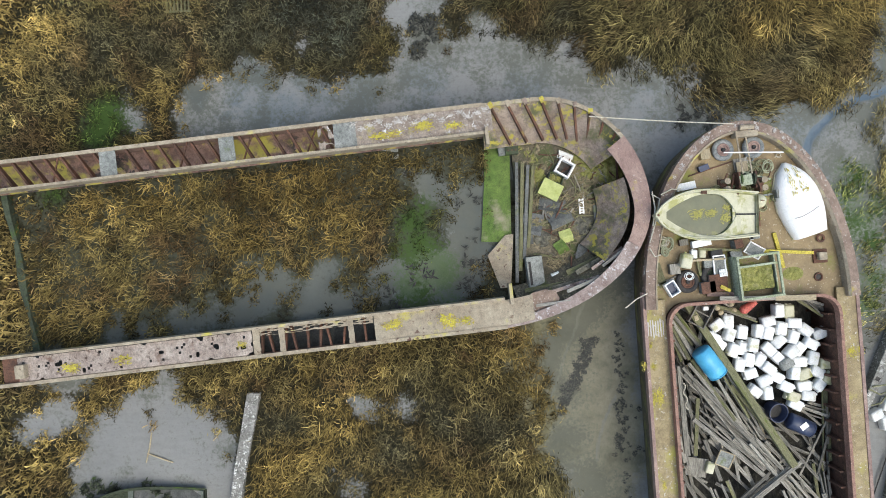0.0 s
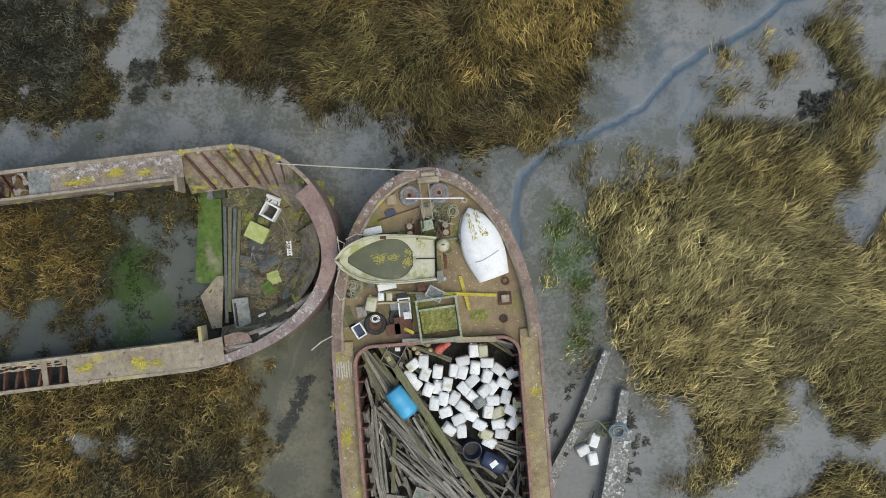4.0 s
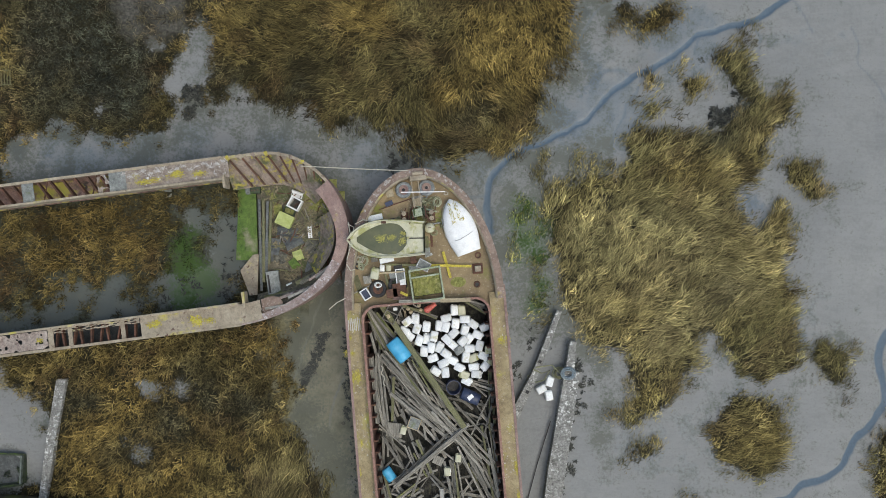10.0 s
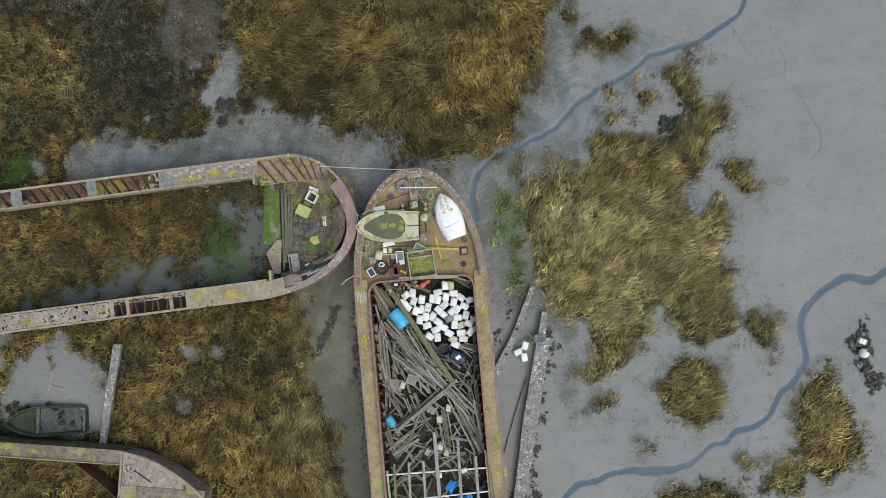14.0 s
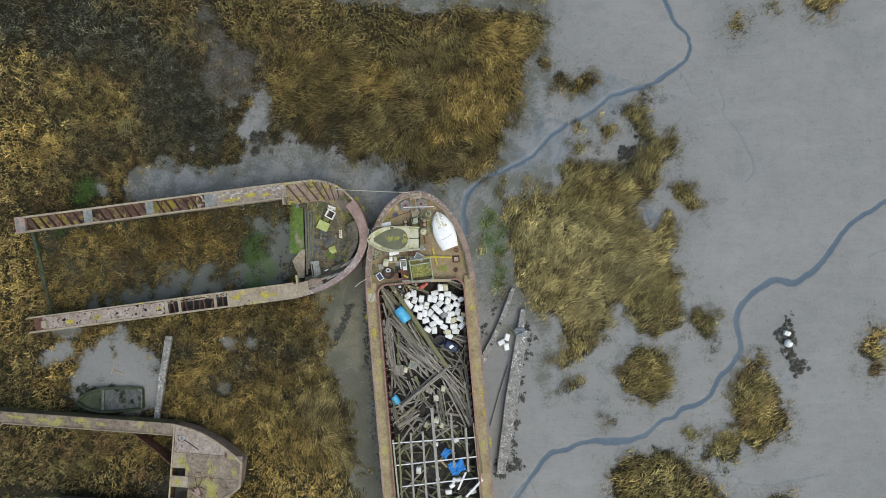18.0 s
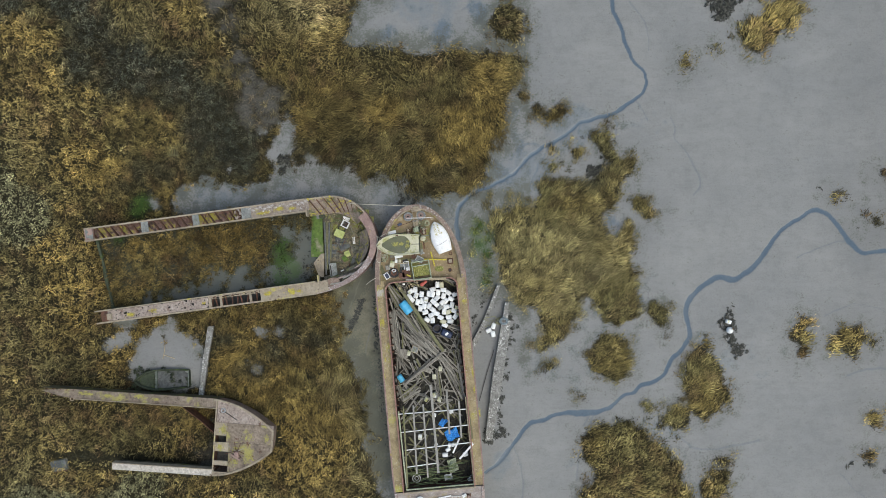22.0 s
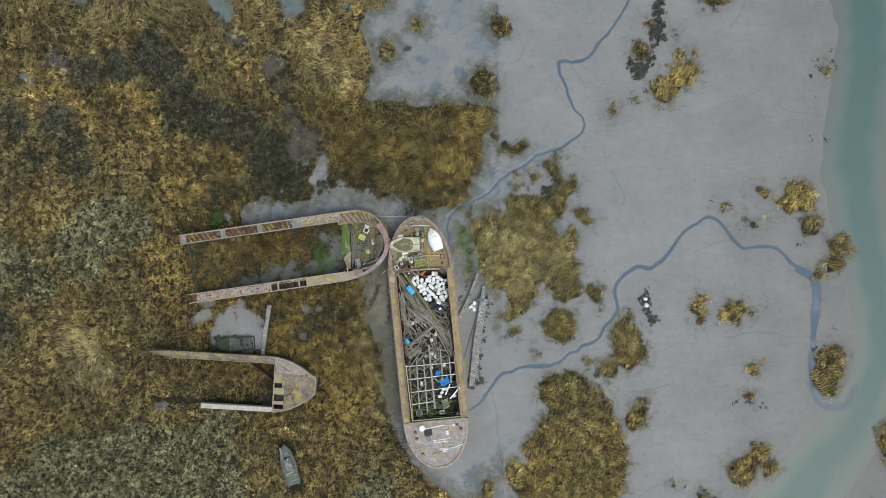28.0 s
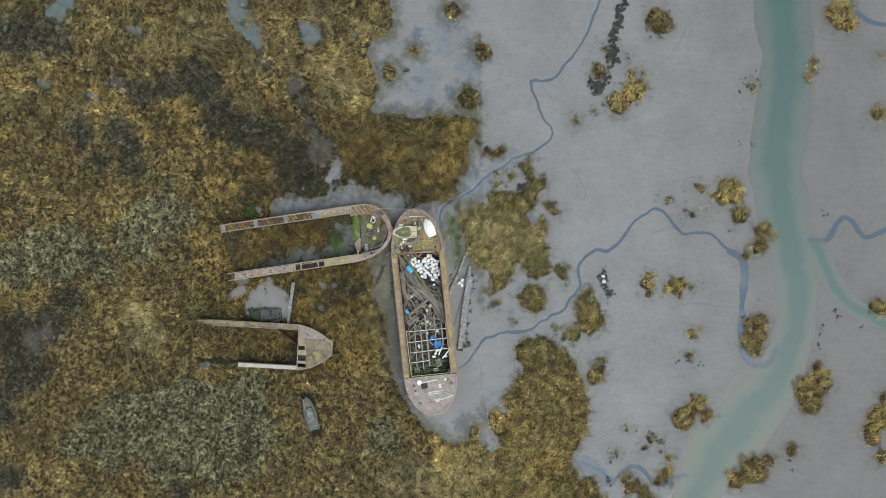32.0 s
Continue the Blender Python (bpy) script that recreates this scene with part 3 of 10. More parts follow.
# creeks and rills
CREEK_NORTH = [
    (28.3, 32.6), (27.6, 30.2), (26.5, 27.7), (25.4, 24.9), (23.7, 22.4), (22.3, 20.8), (21, 19.1), (19.4, 18.5),
    (17.5, 18.6), (17.3, 17.6), (18.1, 15.5), (19, 13), (20.1, 11.7), (20.3, 10.6), (19.3, 9.3), (17.6, 8.2), (18.4,
    8.6), (17.4, 8.1), (16.4, 7.8), (15.4, 7.6), (14.4, 7.3), (13.7, 6.7), (12.4, 5.7), (11.4, 5.3), (10.4, 4.6),
    (9.6, 3.9), (8.8, 3), (7.9, 2.4), (6.4, 1.7), (5.4, 1.3), (4.5, 0.7), (3.8, 0), (3.5, -0.8), (3.5, -1.8), (3.7,
    -2.9),
]
CREEK_MID = [
    (6, -23.6), (7.2, -22.7), (8.6, -20.8), (9.9, -19.3), (11.1, -19), (12.1, -18.5), (13.1, -18.3), (14.1, -18.4),
    (15.1, -18.3), (16.1, -18.2), (17.1, -17.7), (18.1, -16.9), (19.1, -16.6), (19.7, -16), (20.7, -15.7), (21.6,
    -15.2), (22.1, -14.4), (22.5, -13.7), (23.1, -13), (23.7, -12.2), (24.1, -11.4), (23.9, -10.4), (23.7, -9.4),
    (24.1, -8.4), (24.9, -7.5), (26.1, -6.7), (26.9, -6.4), (28.2, -6.6), (29.8, -5.4), (31.1, -3.8), (32, -2.5),
    (33.6, -1.4), (35.1, -0.5), (36.5, -1), (37.8, -2.7), (39.3, -4.3), (41.1, -4.2), (43.4, -4.4), (44.8, -5.7),
    (46.2, -7),
]
CREEK_LOOP = [
    (46.2, -7), (47.7, -7.9), (48.3, -9.4), (48.2, -11.6), (47.9, -14.9), (47.7, -19.1), (48, -21.7), (49.2, -23.5),
    (50.9, -24), (52.2, -23.1), (52.8, -21.5),
]
CREEK_BRANCH = [
    (57.9, -5.4), (60.4, -5.6), (61.5, -4), (62.4, -2.7), (63.5, -2.4), (64.7, -3.5), (66, -5.2), (67.9, -4.7),
    (69.8, -3.8),
]
CREEK_CORNER = [
    (63.4, 31.2), (64.2, 29.2), (65.6, 27.4), (67.6, 26.2), (71.2, 25.7),
]
CREEK_SOUTH = [
    (22.3, -37.5), (24.8, -38.4), (27.3, -39.8), (28.6, -40.5), (29.8, -39.4), (31.5, -38.5), (33.2, -39.4), (34.4,
    -41), (36.1, -41.3), (38.2, -40.3), (39.5, -39.9),
]
RILLS = [
    [(11.6, 5.2), (11.3, 4.4), (10.8, 3.8), (10.6, 3.1), (10.1, 2.3), (9.8, 1.6)],
    [(8.9, 4.8), (9.4, 5.3), (10.3, 5.5), (11.0, 5.2)],
    [(19.3, 9.3), (20.1, 8.2), (20.5, 7.5)],
    [(17.1, 8.0), (17.7, 7.2), (17.6, 6.2)],
    [(22.5, 7.8), (22.9, 6.8), (22.8, 5.9), (23.7, 4.9), (24.4, 3.6), (25.1, 2.1), (24.9, 1.4), (24.4, 0.9)],
    [(14.5, 7.2), (14.2, 6.2)],
    [(10.4, 9.2), (9.4, 8.7), (8.8, 8.0), (8.0, 6.5)],
    [(1.9, -1.0), (2.6, -1.1), (3.5, -1.1)],
    [(15.2, -18.2), (14.7, -19.4)],
    [(26.5, -34.4), (28.6, -33.0), (30.7, -33.5), (32.4, -34.4), (34.0, -35.6), (36.5, -36.1), (38.6, -36.2)],
    [(36.0, -9.9), (38.5, -8.9), (41.0, -9.3), (42.3, -10.6), (41.8, -12.3)],
    [(38.0, -15.2), (41.0, -14.5), (45.9, -15.4)],
    [(37.5, -23.9), (39.2, -25.7), (41.8, -27.5)],
    [(21.7, -19.5), (23.4, -20.8), (25.2, -21.7), (30.2, -20.9)],
    [(47.5, -28.3), (48.3, -29.6), (49.3, -30.5)],
    [(38.2, 30.0), (40.0, 27.0), (39.4, 24.2), (38.1, 22.6)],
    [(33.0, 30.1), (34.9, 29.7), (38.2, 29.5)],
    [(4.0, 17.2), (5.7, 18.2), (8.2, 18.8), (11.3, 18.4), (12.7, 19.2), (13.2, 20.5)],
    [(4.4, 22.0), (6.6, 23.3), (9.1, 24.4)],
    [(18.8, 17.9), (20.2, 16.1), (20.6, 13.6)],
    [(8.2, -20.7), (9.2, -23.4), (9.3, -27.6), (10.0, -32.5), (11.7, -35.4)],
    [(65.8, -36.7), (66.7, -35.3), (69.1, -34.1)],
    [(66.4, -36.9), (68.3, -38.3)],
    [(66.3, -37.6), (65.4, -41.1), (64.7, -44.5)],
    [(15.5, -18.5), (14.4, -21.4), (14.0, -24.4)],
    [(-24.7, 31.0), (-23.9, 27.7), (-23.0, 24.0)],
    [(43.9, 12.8), (45.8, 12.1), (48.7, 12.0)],
    [(56.3, 25.6), (60.5, 23.9), (63.8, 23.6)],
    [(33.6, -4.7), (36.9, -3.4), (38.6, -3.3)],
    [(-4.9, -6.4), (-5.5, -7.8), (-6.0, -9.4), (-6.5, -10.8), (-6.8, -11.9)],
    [(-3.8, -10.4), (-4.3, -11.6), (-4.5, -13.1)],
]
# the tidal channel and its eastern arm: x, y, width
CHANNEL = [
    (54.5, 60.4, 9), (53.8, 34.7, 8.9), (54.1, 29.7, 8.7), (54.8, 21.5, 8), (53.9, 13.2, 8.4), (53.1, 5, 8.6),
    (54.4, -3.4, 7.6), (55.4, -6.8, 7.6), (55.9, -11.7, 6.8), (55.9, -19.2, 5.4), (53.9, -24.2, 7.2), (51, -28.3,
    8.6), (47.9, -32.4, 9.4), (44.4, -36.6, 9.2), (42, -40.7, 7.8), (40.6, -43.4, 7), (38.9, -49.1, 8.5), (37.7,
    -78.6, 13.3),
]
ARM = [
    (58.1, -5.5, 2), (59.5, -7.6, 2.6), (60.5, -9.7, 2.8), (61.6, -12.2, 2.9), (63.1, -14.5, 2.8), (65.3, -16, 2.8),
    (69.1, -18.1, 2.6), (75.1, -22, 3),
]


def in_polygon(x, y, poly):
    hit = np.zeros(x.shape, bool)
    for (x0, y0), (x1, y1) in zip(poly, poly[1:] + poly[:1]):
        if y0 == y1:
            continue
        hit ^= ((y0 > y) != (y1 > y)) & (x < (x1 - x0) * (y - y0) / (y1 - y0) + x0)
    return hit


def line_distance(x, y, line):
    best = np.full(x.shape, 1e9)
    for (x0, y0, *_), (x1, y1, *_) in zip(line, line[1:]):
        dx, dy = x1 - x0, y1 - y0
        s = np.clip(((x - x0) * dx + (y - y0) * dy) / (dx * dx + dy * dy + 1e-9), 0, 1)
        best = np.minimum(best, np.hypot(x - x0 - s * dx, y - y0 - s * dy))
    return best


def discs(x, y, *lists):
    """Metres inside the nearest of the discs (negative outside)."""
    best = np.full(x.shape, -1e9)
    for some in lists:
        for cx, cy, r in some:
            best = np.maximum(best, r - np.hypot(x - cx, y - cy))
    return best


def inside_of(x, y, poly):
    """Metres inside a closed outline (negative outside)."""
    edge = line_distance(x, y, poly + poly[:1])
    return np.where(in_polygon(x, y, poly), edge, -edge)


def marsh(x, y):
    """Metres inside the vegetation, with a ragged edge."""
    wx = x + 1.0 * (fbm(x, y, 1.6, 5, 4) - 0.5)
    wy = y + 1.0 * (fbm(x, y, 1.6, 9, 4) - 0.5)
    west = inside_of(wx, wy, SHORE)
    far = 3.0 * np.clip((y - 10) / 3, 0, 1)
    west = np.minimum(west, -discs(wx + far * (fbm(x, y, 2.2, 23) - 0.5), wy + far * (fbm(x, y, 2.2, 25) - 0.5), POOLS))
    west = np.minimum(west, -discs(wx, wy, POOLS_BARGE, POOLS_WEST))
    ragged = 1.1 * (fbm(x, y, 0.9, 21, 4) - 0.5)
    isl = discs(wx, wy, TUFTS_BOW, SEEDLINGS, ISLANDS_NORTH, ISLANDS_EAST, ISLANDS_SOUTH)
    isl = np.maximum(isl, np.where(x > 3, discs(wx, wy, ALGAE_SPOTS), -9))
    for outline in (BOW_ISLAND, ROUND_ISLET, EAST_ISLET):
        isl = np.maximum(isl, inside_of(wx, wy, outline))
    return np.maximum(west, isl) + ragged


def rounded_line(line, n=4):
    """The line as a smooth curve through its points."""
    p = [np.array(q, float) for q in line]
    p = [2 * p[0] - p[1]] + p + [2 * p[-1] - p[-2]]
    out = []
    for a, b, c, d in zip(p, p[1:], p[2:], p[3:]):
        for i in range(n):
            t = i / n
            out.append(0.5 * (2 * b + (c - a) * t + (2 * a - 5 * b + 4 * c - d) * t * t + (3 * b - a - 3 * c + d) * t ** 3))
    return [tuple(q) for q in out] + [tuple(p[-2])]


CREEKS = [(rounded_line(line), w, deep) for line, w, deep in (
    (CREEK_NORTH, 0.17, 0.125), (CREEK_MID, 0.2, 0.13), (CREEK_LOOP, 0.48, 0.13), (CREEK_BRANCH, 0.5, 0.12), (CREEK_CORNER, 0.5, 0.12), (CREEK_SOUTH, 0.36, 0.12))]
CREEKS += [(rounded_line(line, 3), 0.14, 0.047) for line in RILLS]


def creek_depth(x, y):
    wx = x + 0.28 * (fbm(x, y, 0.9, 31) - 0.5)
    wy = y + 0.28 * (fbm(x, y, 0.9, 33) - 0.5)
    d = np.zeros(x.shape)
    for line, w, deep in CREEKS:
        lx, ly = [p[0] for p in line], [p[1] for p in line]
        near = np.flatnonzero((wx > min(lx) - 2) & (wx < max(lx) + 2) & (wy > min(ly) - 2) & (wy < max(ly) + 2))
        if not len(near):
            continue
        nx_, ny_ = wx[near], wy[near]
        w_ = w * (0.6 + 0.8 * vnoise(nx_, ny_, 3.0, 35))
        d[near] = np.maximum(d[near], deep * np.clip(1.35 - line_distance(nx_, ny_, line) / w_, 0, 1))
    return d


def channel(x, y, share=False):
    """Metres inside the tidal channel and its arm, or the share of the way to mid-stream."""
    wx = x + 1.2 * (fbm(x, y, 3.0, 41) - 0.5)
    best = np.full(x.shape, -1e9)
    for reach in (CHANNEL, ARM):
        for (x0, y0, w0), (x1, y1, w1) in zip(reach, reach[1:]):
            dx, dy = x1 - x0, y1 - y0
            s = np.clip(((wx - x0) * dx + (y - y0) * dy) / (dx * dx + dy * dy), 0, 1)
            half = (w0 + s * (w1 - w0)) / 2
            d = half - np.hypot(wx - x0 - s * dx, y - y0 - s * dy)
            best = np.maximum(best, d / half if share else d)
    return best


def mesh_from(name, verts, faces_flat, sizes, material):
    """A mesh from numpy arrays: vertices (n, 3), corner indices and the number of corners of each face."""
    me = bpy.data.meshes.new(name)
    me.vertices.add(len(verts))
    me.vertices.foreach_set("co", np.ascontiguousarray(verts, np.float32).ravel())
    me.loops.add(len(faces_flat))
    me.loops.foreach_set("vertex_index", np.ascontiguousarray(faces_flat, np.int32))
    me.polygons.add(len(sizes))
    starts = np.concatenate([[0], np.cumsum(sizes)[:-1]])
    me.polygons.foreach_set("loop_start", starts.astype(np.int32))
    me.update(calc_edges=True)
    me.validate()
    me.materials.append(material)
    return me


# ---- the ground, one sheet to the horizon ----
def spaced(lo, hi, step, far):
    inner = np.arange(lo, hi + step / 2, step)
    grow = []
    d = step
    while sum(grow) < far:
        d *= 1.35
        grow.append(d)
    out = np.cumsum(grow)
    return np.concatenate([(lo - out)[::-1], inner, hi + out])


def ground_material():
    m, nt, b = base_material("marsh_mud", 0.6)
    geo = nt.nodes.new("ShaderNodeNewGeometry")
    pos = geo.outputs["Position"]

    def field(name):
        a = nt.nodes.new("ShaderNodeAttribute")
        a.attribute_name = name
        return a.outputs["Fac"]
    broad = noise_node(nt, pos, 0.12, 5)
    mid = noise_node(nt, pos, 0.9, 5, 0.65)
    fine = noise_node(nt, pos, 7.0, 5, 0.7)
    grain = noise_node(nt, pos, 45.0, 3, 0.7)
    mud = ramp(nt, broad, [(0.3, (0.207, 0.211, 0.208)), (0.7, (0.262, 0.262, 0.252))])
    streak = nt.nodes.new("ShaderNodeMapping")
    streak.inputs["Scale"].default_value = (0.5, 2.2, 1)
    streak.inputs["Rotation"].default_value = (0, 0, radians(-38))
    nt.links.new(pos, streak.inputs["Vector"])
    rills = noise_node(nt, streak.outputs[0], 0.55, 6, 0.6)
    mud = mix(nt, 0.4, mud, ramp(nt, rills, [(0.32, grey(0.78)), (0.46, grey(1.0)), (0.5, grey(0.86)), (0.54, grey(1.0)), (0.7, grey(1.08))]), 'MULTIPLY')
    mud = mix(nt, 0.5, mud, ramp(nt, mid, [(0.3, grey(0.72)), (0.7, grey(1.12))]), 'MULTIPLY')
    mud = mix(nt, field("seaward"), mud, mix(nt, 1.0, mud, (0.77, 0.75, 0.73), 'MULTIPLY'))
    film = maths(nt, 'ADD', field("wet"), maths(nt, 'MULTIPLY', maths(nt, 'SUBTRACT', mid, 0.5), 1.5))
    wetmask = ramp(nt, film, [(0.35, grey(0)), (0.75, grey(1))])
    # wet film: sky reflection is painted into its pale blue
    mud = mix(nt, wetmask, mud, (0.155, 0.177, 0.194))
    puddle = maths(nt, 'ADD', field("blue"), maths(nt, 'MULTIPLY', maths(nt, 'SUBTRACT', mid, 0.5), 1.4))
    mud = mix(nt, ramp(nt, puddle, [(0.45, grey(0)), (0.8, grey(0.85))]), mud, (0.098, 0.13, 0.168))
    deep = ramp(nt, field("creek"), [(0.25, grey(0)), (0.8, grey(1))])
    mud = mix(nt, deep, mud, (0.07, 0.106, 0.145))
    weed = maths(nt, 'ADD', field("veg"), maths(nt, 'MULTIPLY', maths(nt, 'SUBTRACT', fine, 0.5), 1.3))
    # plant litter ramped to near black: shade among the stems is painted in
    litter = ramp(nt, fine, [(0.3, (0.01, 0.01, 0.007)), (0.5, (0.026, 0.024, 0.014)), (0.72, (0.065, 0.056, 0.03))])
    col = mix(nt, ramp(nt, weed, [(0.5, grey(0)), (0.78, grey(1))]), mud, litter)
    dust = maths(nt, 'ADD', field("dusty"), maths(nt, 'MULTIPLY', maths(nt, 'SUBTRACT', mid, 0.5), 1.2))
    col = mix(nt, ramp(nt, dust, [(0.45, grey(0)), (0.8, grey(0.7))]), col, ramp(nt, fine, [(0.3, (0.05, 0.048, 0.042)), (0.65, (0.16, 0.15, 0.13))]))
    col = mix(nt, maths(nt, 'MULTIPLY', field("teal"), 0.75), col, (0.06, 0.11, 0.105))
    weedy = maths(nt, 'ADD', field("weedy"), maths(nt, 'MULTIPLY', maths(nt, 'SUBTRACT', fine, 0.5), 0.9))
    dry = maths(nt, 'SUBTRACT', 1.0, deep)
    col = mix(nt, maths(nt, 'MULTIPLY', dry, ramp(nt, weedy, [(0.3, grey(0)), (0.75, grey(0.85))])), col, ramp(nt, mid, [(0.35, (0.10, 0.095, 0.05)), (0.62, (0.24, 0.218, 0.14))]))
    speckle = noise_node(nt, pos, 6.0, 6, 0.75)
    col = mix(nt, 0.5, col, ramp(nt, speckle, [(0.3, grey(0.75)), (0.7, grey(1.25))]), 'MULTIPLY')
    specks = ramp(nt, maths(nt, 'ADD', maths(nt, 'MULTIPLY', field("speck"), 0.2), maths(nt, 'ADD', maths(nt, 'MULTIPLY', speckle, 0.55), maths(nt, 'MULTIPLY', mid, 0.45))),
                  [(0.55, grey(0)), (0.68, grey(0.8))])
    col = mix(nt, maths(nt, 'MULTIPLY', dry, specks), col, (0.075, 0.08, 0.058))
    col = mix(nt, field("beyond"), col, mix(nt, ramp(nt, mid, [(0.35, grey(0)), (0.65, grey(1))]), ramp(nt, fine, [(0.3, (0.03, 0.03, 0.018)), (0.7, (0.13, 0.112, 0.05))]), ramp(nt, fine, [(0.3, (0.07, 0.06, 0.028)), (0.7, (0.23, 0.185, 0.07))])))
    alg = maths(nt, 'ADD', field("algae"), maths(nt, 'MULTIPLY', maths(nt, 'SUBTRACT', fine, 0.5), 1.2))
    col = mix(nt, ramp(nt, alg, [(0.5, grey(0)), (0.8, grey(0.8))]), col, (0.052, 0.095, 0.023))
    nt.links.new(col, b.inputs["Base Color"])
    rough = ramp(nt, film, [(0.3, grey(0.7)), (0.8, grey(0.4))])
    nt.links.new(rough, b.inputs["Roughness"])
    matte = maths(nt, 'MULTIPLY_ADD', ramp(nt, weed, [(0.4, grey(0)), (0.7, grey(1))]), -0.45)
    matte.node.inputs[2].default_value = 0.5
    nt.links.new(matte, b.inputs["Specular IOR Level"])
    bump(nt, b, maths(nt, 'ADD', fine, maths(nt, 'MULTIPLY', grain, 0.4)), 0.35, 0.03)
    return m


STEP = 0.36
gx = spaced(-60, 72, STEP, 2600)
gy = spaced(-46, 36, STEP, 2600)
GX, GY = np.meshgrid(gx, gy)


def swell(x, y):
    """Height of the ground, less its creeks."""
    veg = marsh(x, y)
    near = np.clip((110 - np.maximum(np.abs(x - 6), np.abs(y + 5))) / 30, 0, 1)
    z = 0.05 * (fbm(x, y, 4.0, 51) - 0.5) + 0.10 * np.clip(veg, 0, 1) * (0.6 + 0.8 * vnoise(x, y, 0.7, 53))
    z = z - np.clip(channel(x, y) + 0.3, 0, 3.0) * 0.1 * near
    return z - 0.1 * np.clip(discs(x, y, POOLS_BARGE), 0, 0.5) + np.where(in_west(x, y), 0.4, 0.0)


def in_west(x, y):
    """The silted inside of the hollow barge."""
    m = pose(-3.25, -3.25, 0, 0, 0, -82.5).inverted()
    lx = m[0][0] * x + m[0][1] * y + m[0][3] + 0.42
    ly = m[1][0] * x + m[1][1] * y + m[1][3]
    return (np.abs(lx) < 3.9) & (ly < -3) & (ly > -24.2)


# cells that a creek crosses are divided three by three
nx, ny = len(gx), len(gy)
idx = np.arange(nx * ny).reshape(ny, nx)
Z0 = swell(GX.ravel(), GY.ravel())
cells = np.stack([idx[:-1, :-1], idx[:-1, 1:], idx[1:, 1:], idx[1:, :-1]], -1).reshape(-1, 4)
X0, Y0 = GX.ravel(), GY.ravel()
mid = np.stack([X0[cells].mean(1), Y0[cells].mean(1)])
crossed = np.zeros(len(cells), bool)
small = np.flatnonzero((mid[0] > -60) & (mid[0] < 72) & (mid[1] > -46) & (mid[1] < 36))
for line, w, deep in CREEKS:
    lx, ly = [p[0] for p in line], [p[1] for p in line]
    some = small[(mid[0][small] > min(lx) - 2) & (mid[0][small] < max(lx) + 2) & (mid[1][small] > min(ly) - 2) & (mid[1][small] < max(ly) + 2)]
    crossed[some] |= line_distance(mid[0][some], mid[1][some], line) < 1.9 * w + 0.42
K = 3
cut = cells[crossed]
u, v = [g.ravel() for g in np.meshgrid(np.linspace(0, 1, K + 1), np.linspace(0, 1, K + 1))]
wts = np.stack([(1 - u) * (1 - v), u * (1 - v), u * v, (1 - u) * v], -1)
SX, SY, SZ = [(f[cut] @ wts.T).ravel() for f in (X0, Y0, Z0)]
X, Y = np.concatenate([X0, SX]), np.concatenate([Y0, SY])
crk = creek_depth(X, Y)
veg = marsh(X, Y)
chan = channel(X, Y)
Z = np.concatenate([Z0, SZ]) - 0.35 * crk
sub = np.arange((K + 1) ** 2).reshape(K + 1, K + 1)
subq = np.stack([sub[:-1, :-1], sub[:-1, 1:], sub[1:, 1:], sub[1:, :-1]], -1).reshape(-1)
fine = (nx * ny + np.arange(len(cut))[:, None] * (K + 1) ** 2 + subq[None, :]).ravel()
quads = np.concatenate([cells[~crossed].ravel(), fine])
ground_mesh = mesh_from("ground", np.stack([X, Y, Z], -1), quads, np.full(len(quads) // 4, 4), ground_material())
silted = in_west(X, Y)


def put_field(me, name, values):
    a = me.attributes.new(name, 'FLOAT', 'POINT')
    a.data.foreach_set("value", np.ascontiguousarray(values, np.float32))


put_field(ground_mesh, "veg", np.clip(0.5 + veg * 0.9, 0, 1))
put_field(ground_mesh, "creek", np.clip(crk / 0.11, 0, 1))
wetness = 0.2 * np.exp(-np.abs(np.minimum(veg, 0)) / 1.2) + 0.9 * (fbm(X, Y, 7.0, 61) - 0.42)
wetness = np.where(X > 12, wetness * np.clip(1.25 - (X - 12) / 40, 0.45, 1), wetness) + 2.5 * np.clip(np.minimum(crk, 0.16), 0, 1)
wetness = wetness + 0.5 * np.clip(discs(X + 2 * (fbm(X, Y, 2.0, 63) - 0.5), Y, WET_REACHES) / 1.5 + 0.5, 0, 1) - 0.4 * np.clip(discs(X, Y, POOLS) + 0.5, 0, 1)
wetness = wetness + np.where(silted, 0.35, 0.0)
put_field(ground_mesh, "wet", np.clip(wetness, 0, 1))
put_field(ground_mesh, "beyond", np.clip(np.maximum(np.abs(X - 5) - 68, np.abs(Y + 5) - 42) / 3, 0, 1) * (veg > 0))
put_field(ground_mesh, "algae", np.clip(np.where(X > 3, 0.64, 0.5) + 0.5 * discs(X, Y, ALGAE_SPOTS), 0, 1))
put_field(ground_mesh, "speck", np.where(silted, 0.6, 0) + np.clip(1.1 - np.maximum(-veg, 0) / 2.2, 0, 1) * np.where(X > 10, 0.45, 1) * np.clip(0.6 - veg, 0, 1) * (1 + 0.5 * np.clip(discs(X, Y, WEEDY) + 0.6, 0, 1)) * (1 - 0.7 * np.clip(discs(X, Y, POOLS, POOLS_WEST) + 0.6, 0, 1)))
put_field(ground_mesh, "weedy", np.clip(1.1 + 0.7 * discs(X + 1.5 * (fbm(X, Y, 1.2, 65) - 0.5), Y, WEEDY), 0, 1))
put_field(ground_mesh, "dusty", np.clip(0.5 + 0.35 * discs(X + 3 * (fbm(X, Y, 2.5, 67) - 0.5), Y + 3 * (fbm(X, Y, 2.5, 69) - 0.5), DUSTY), 0, 1))
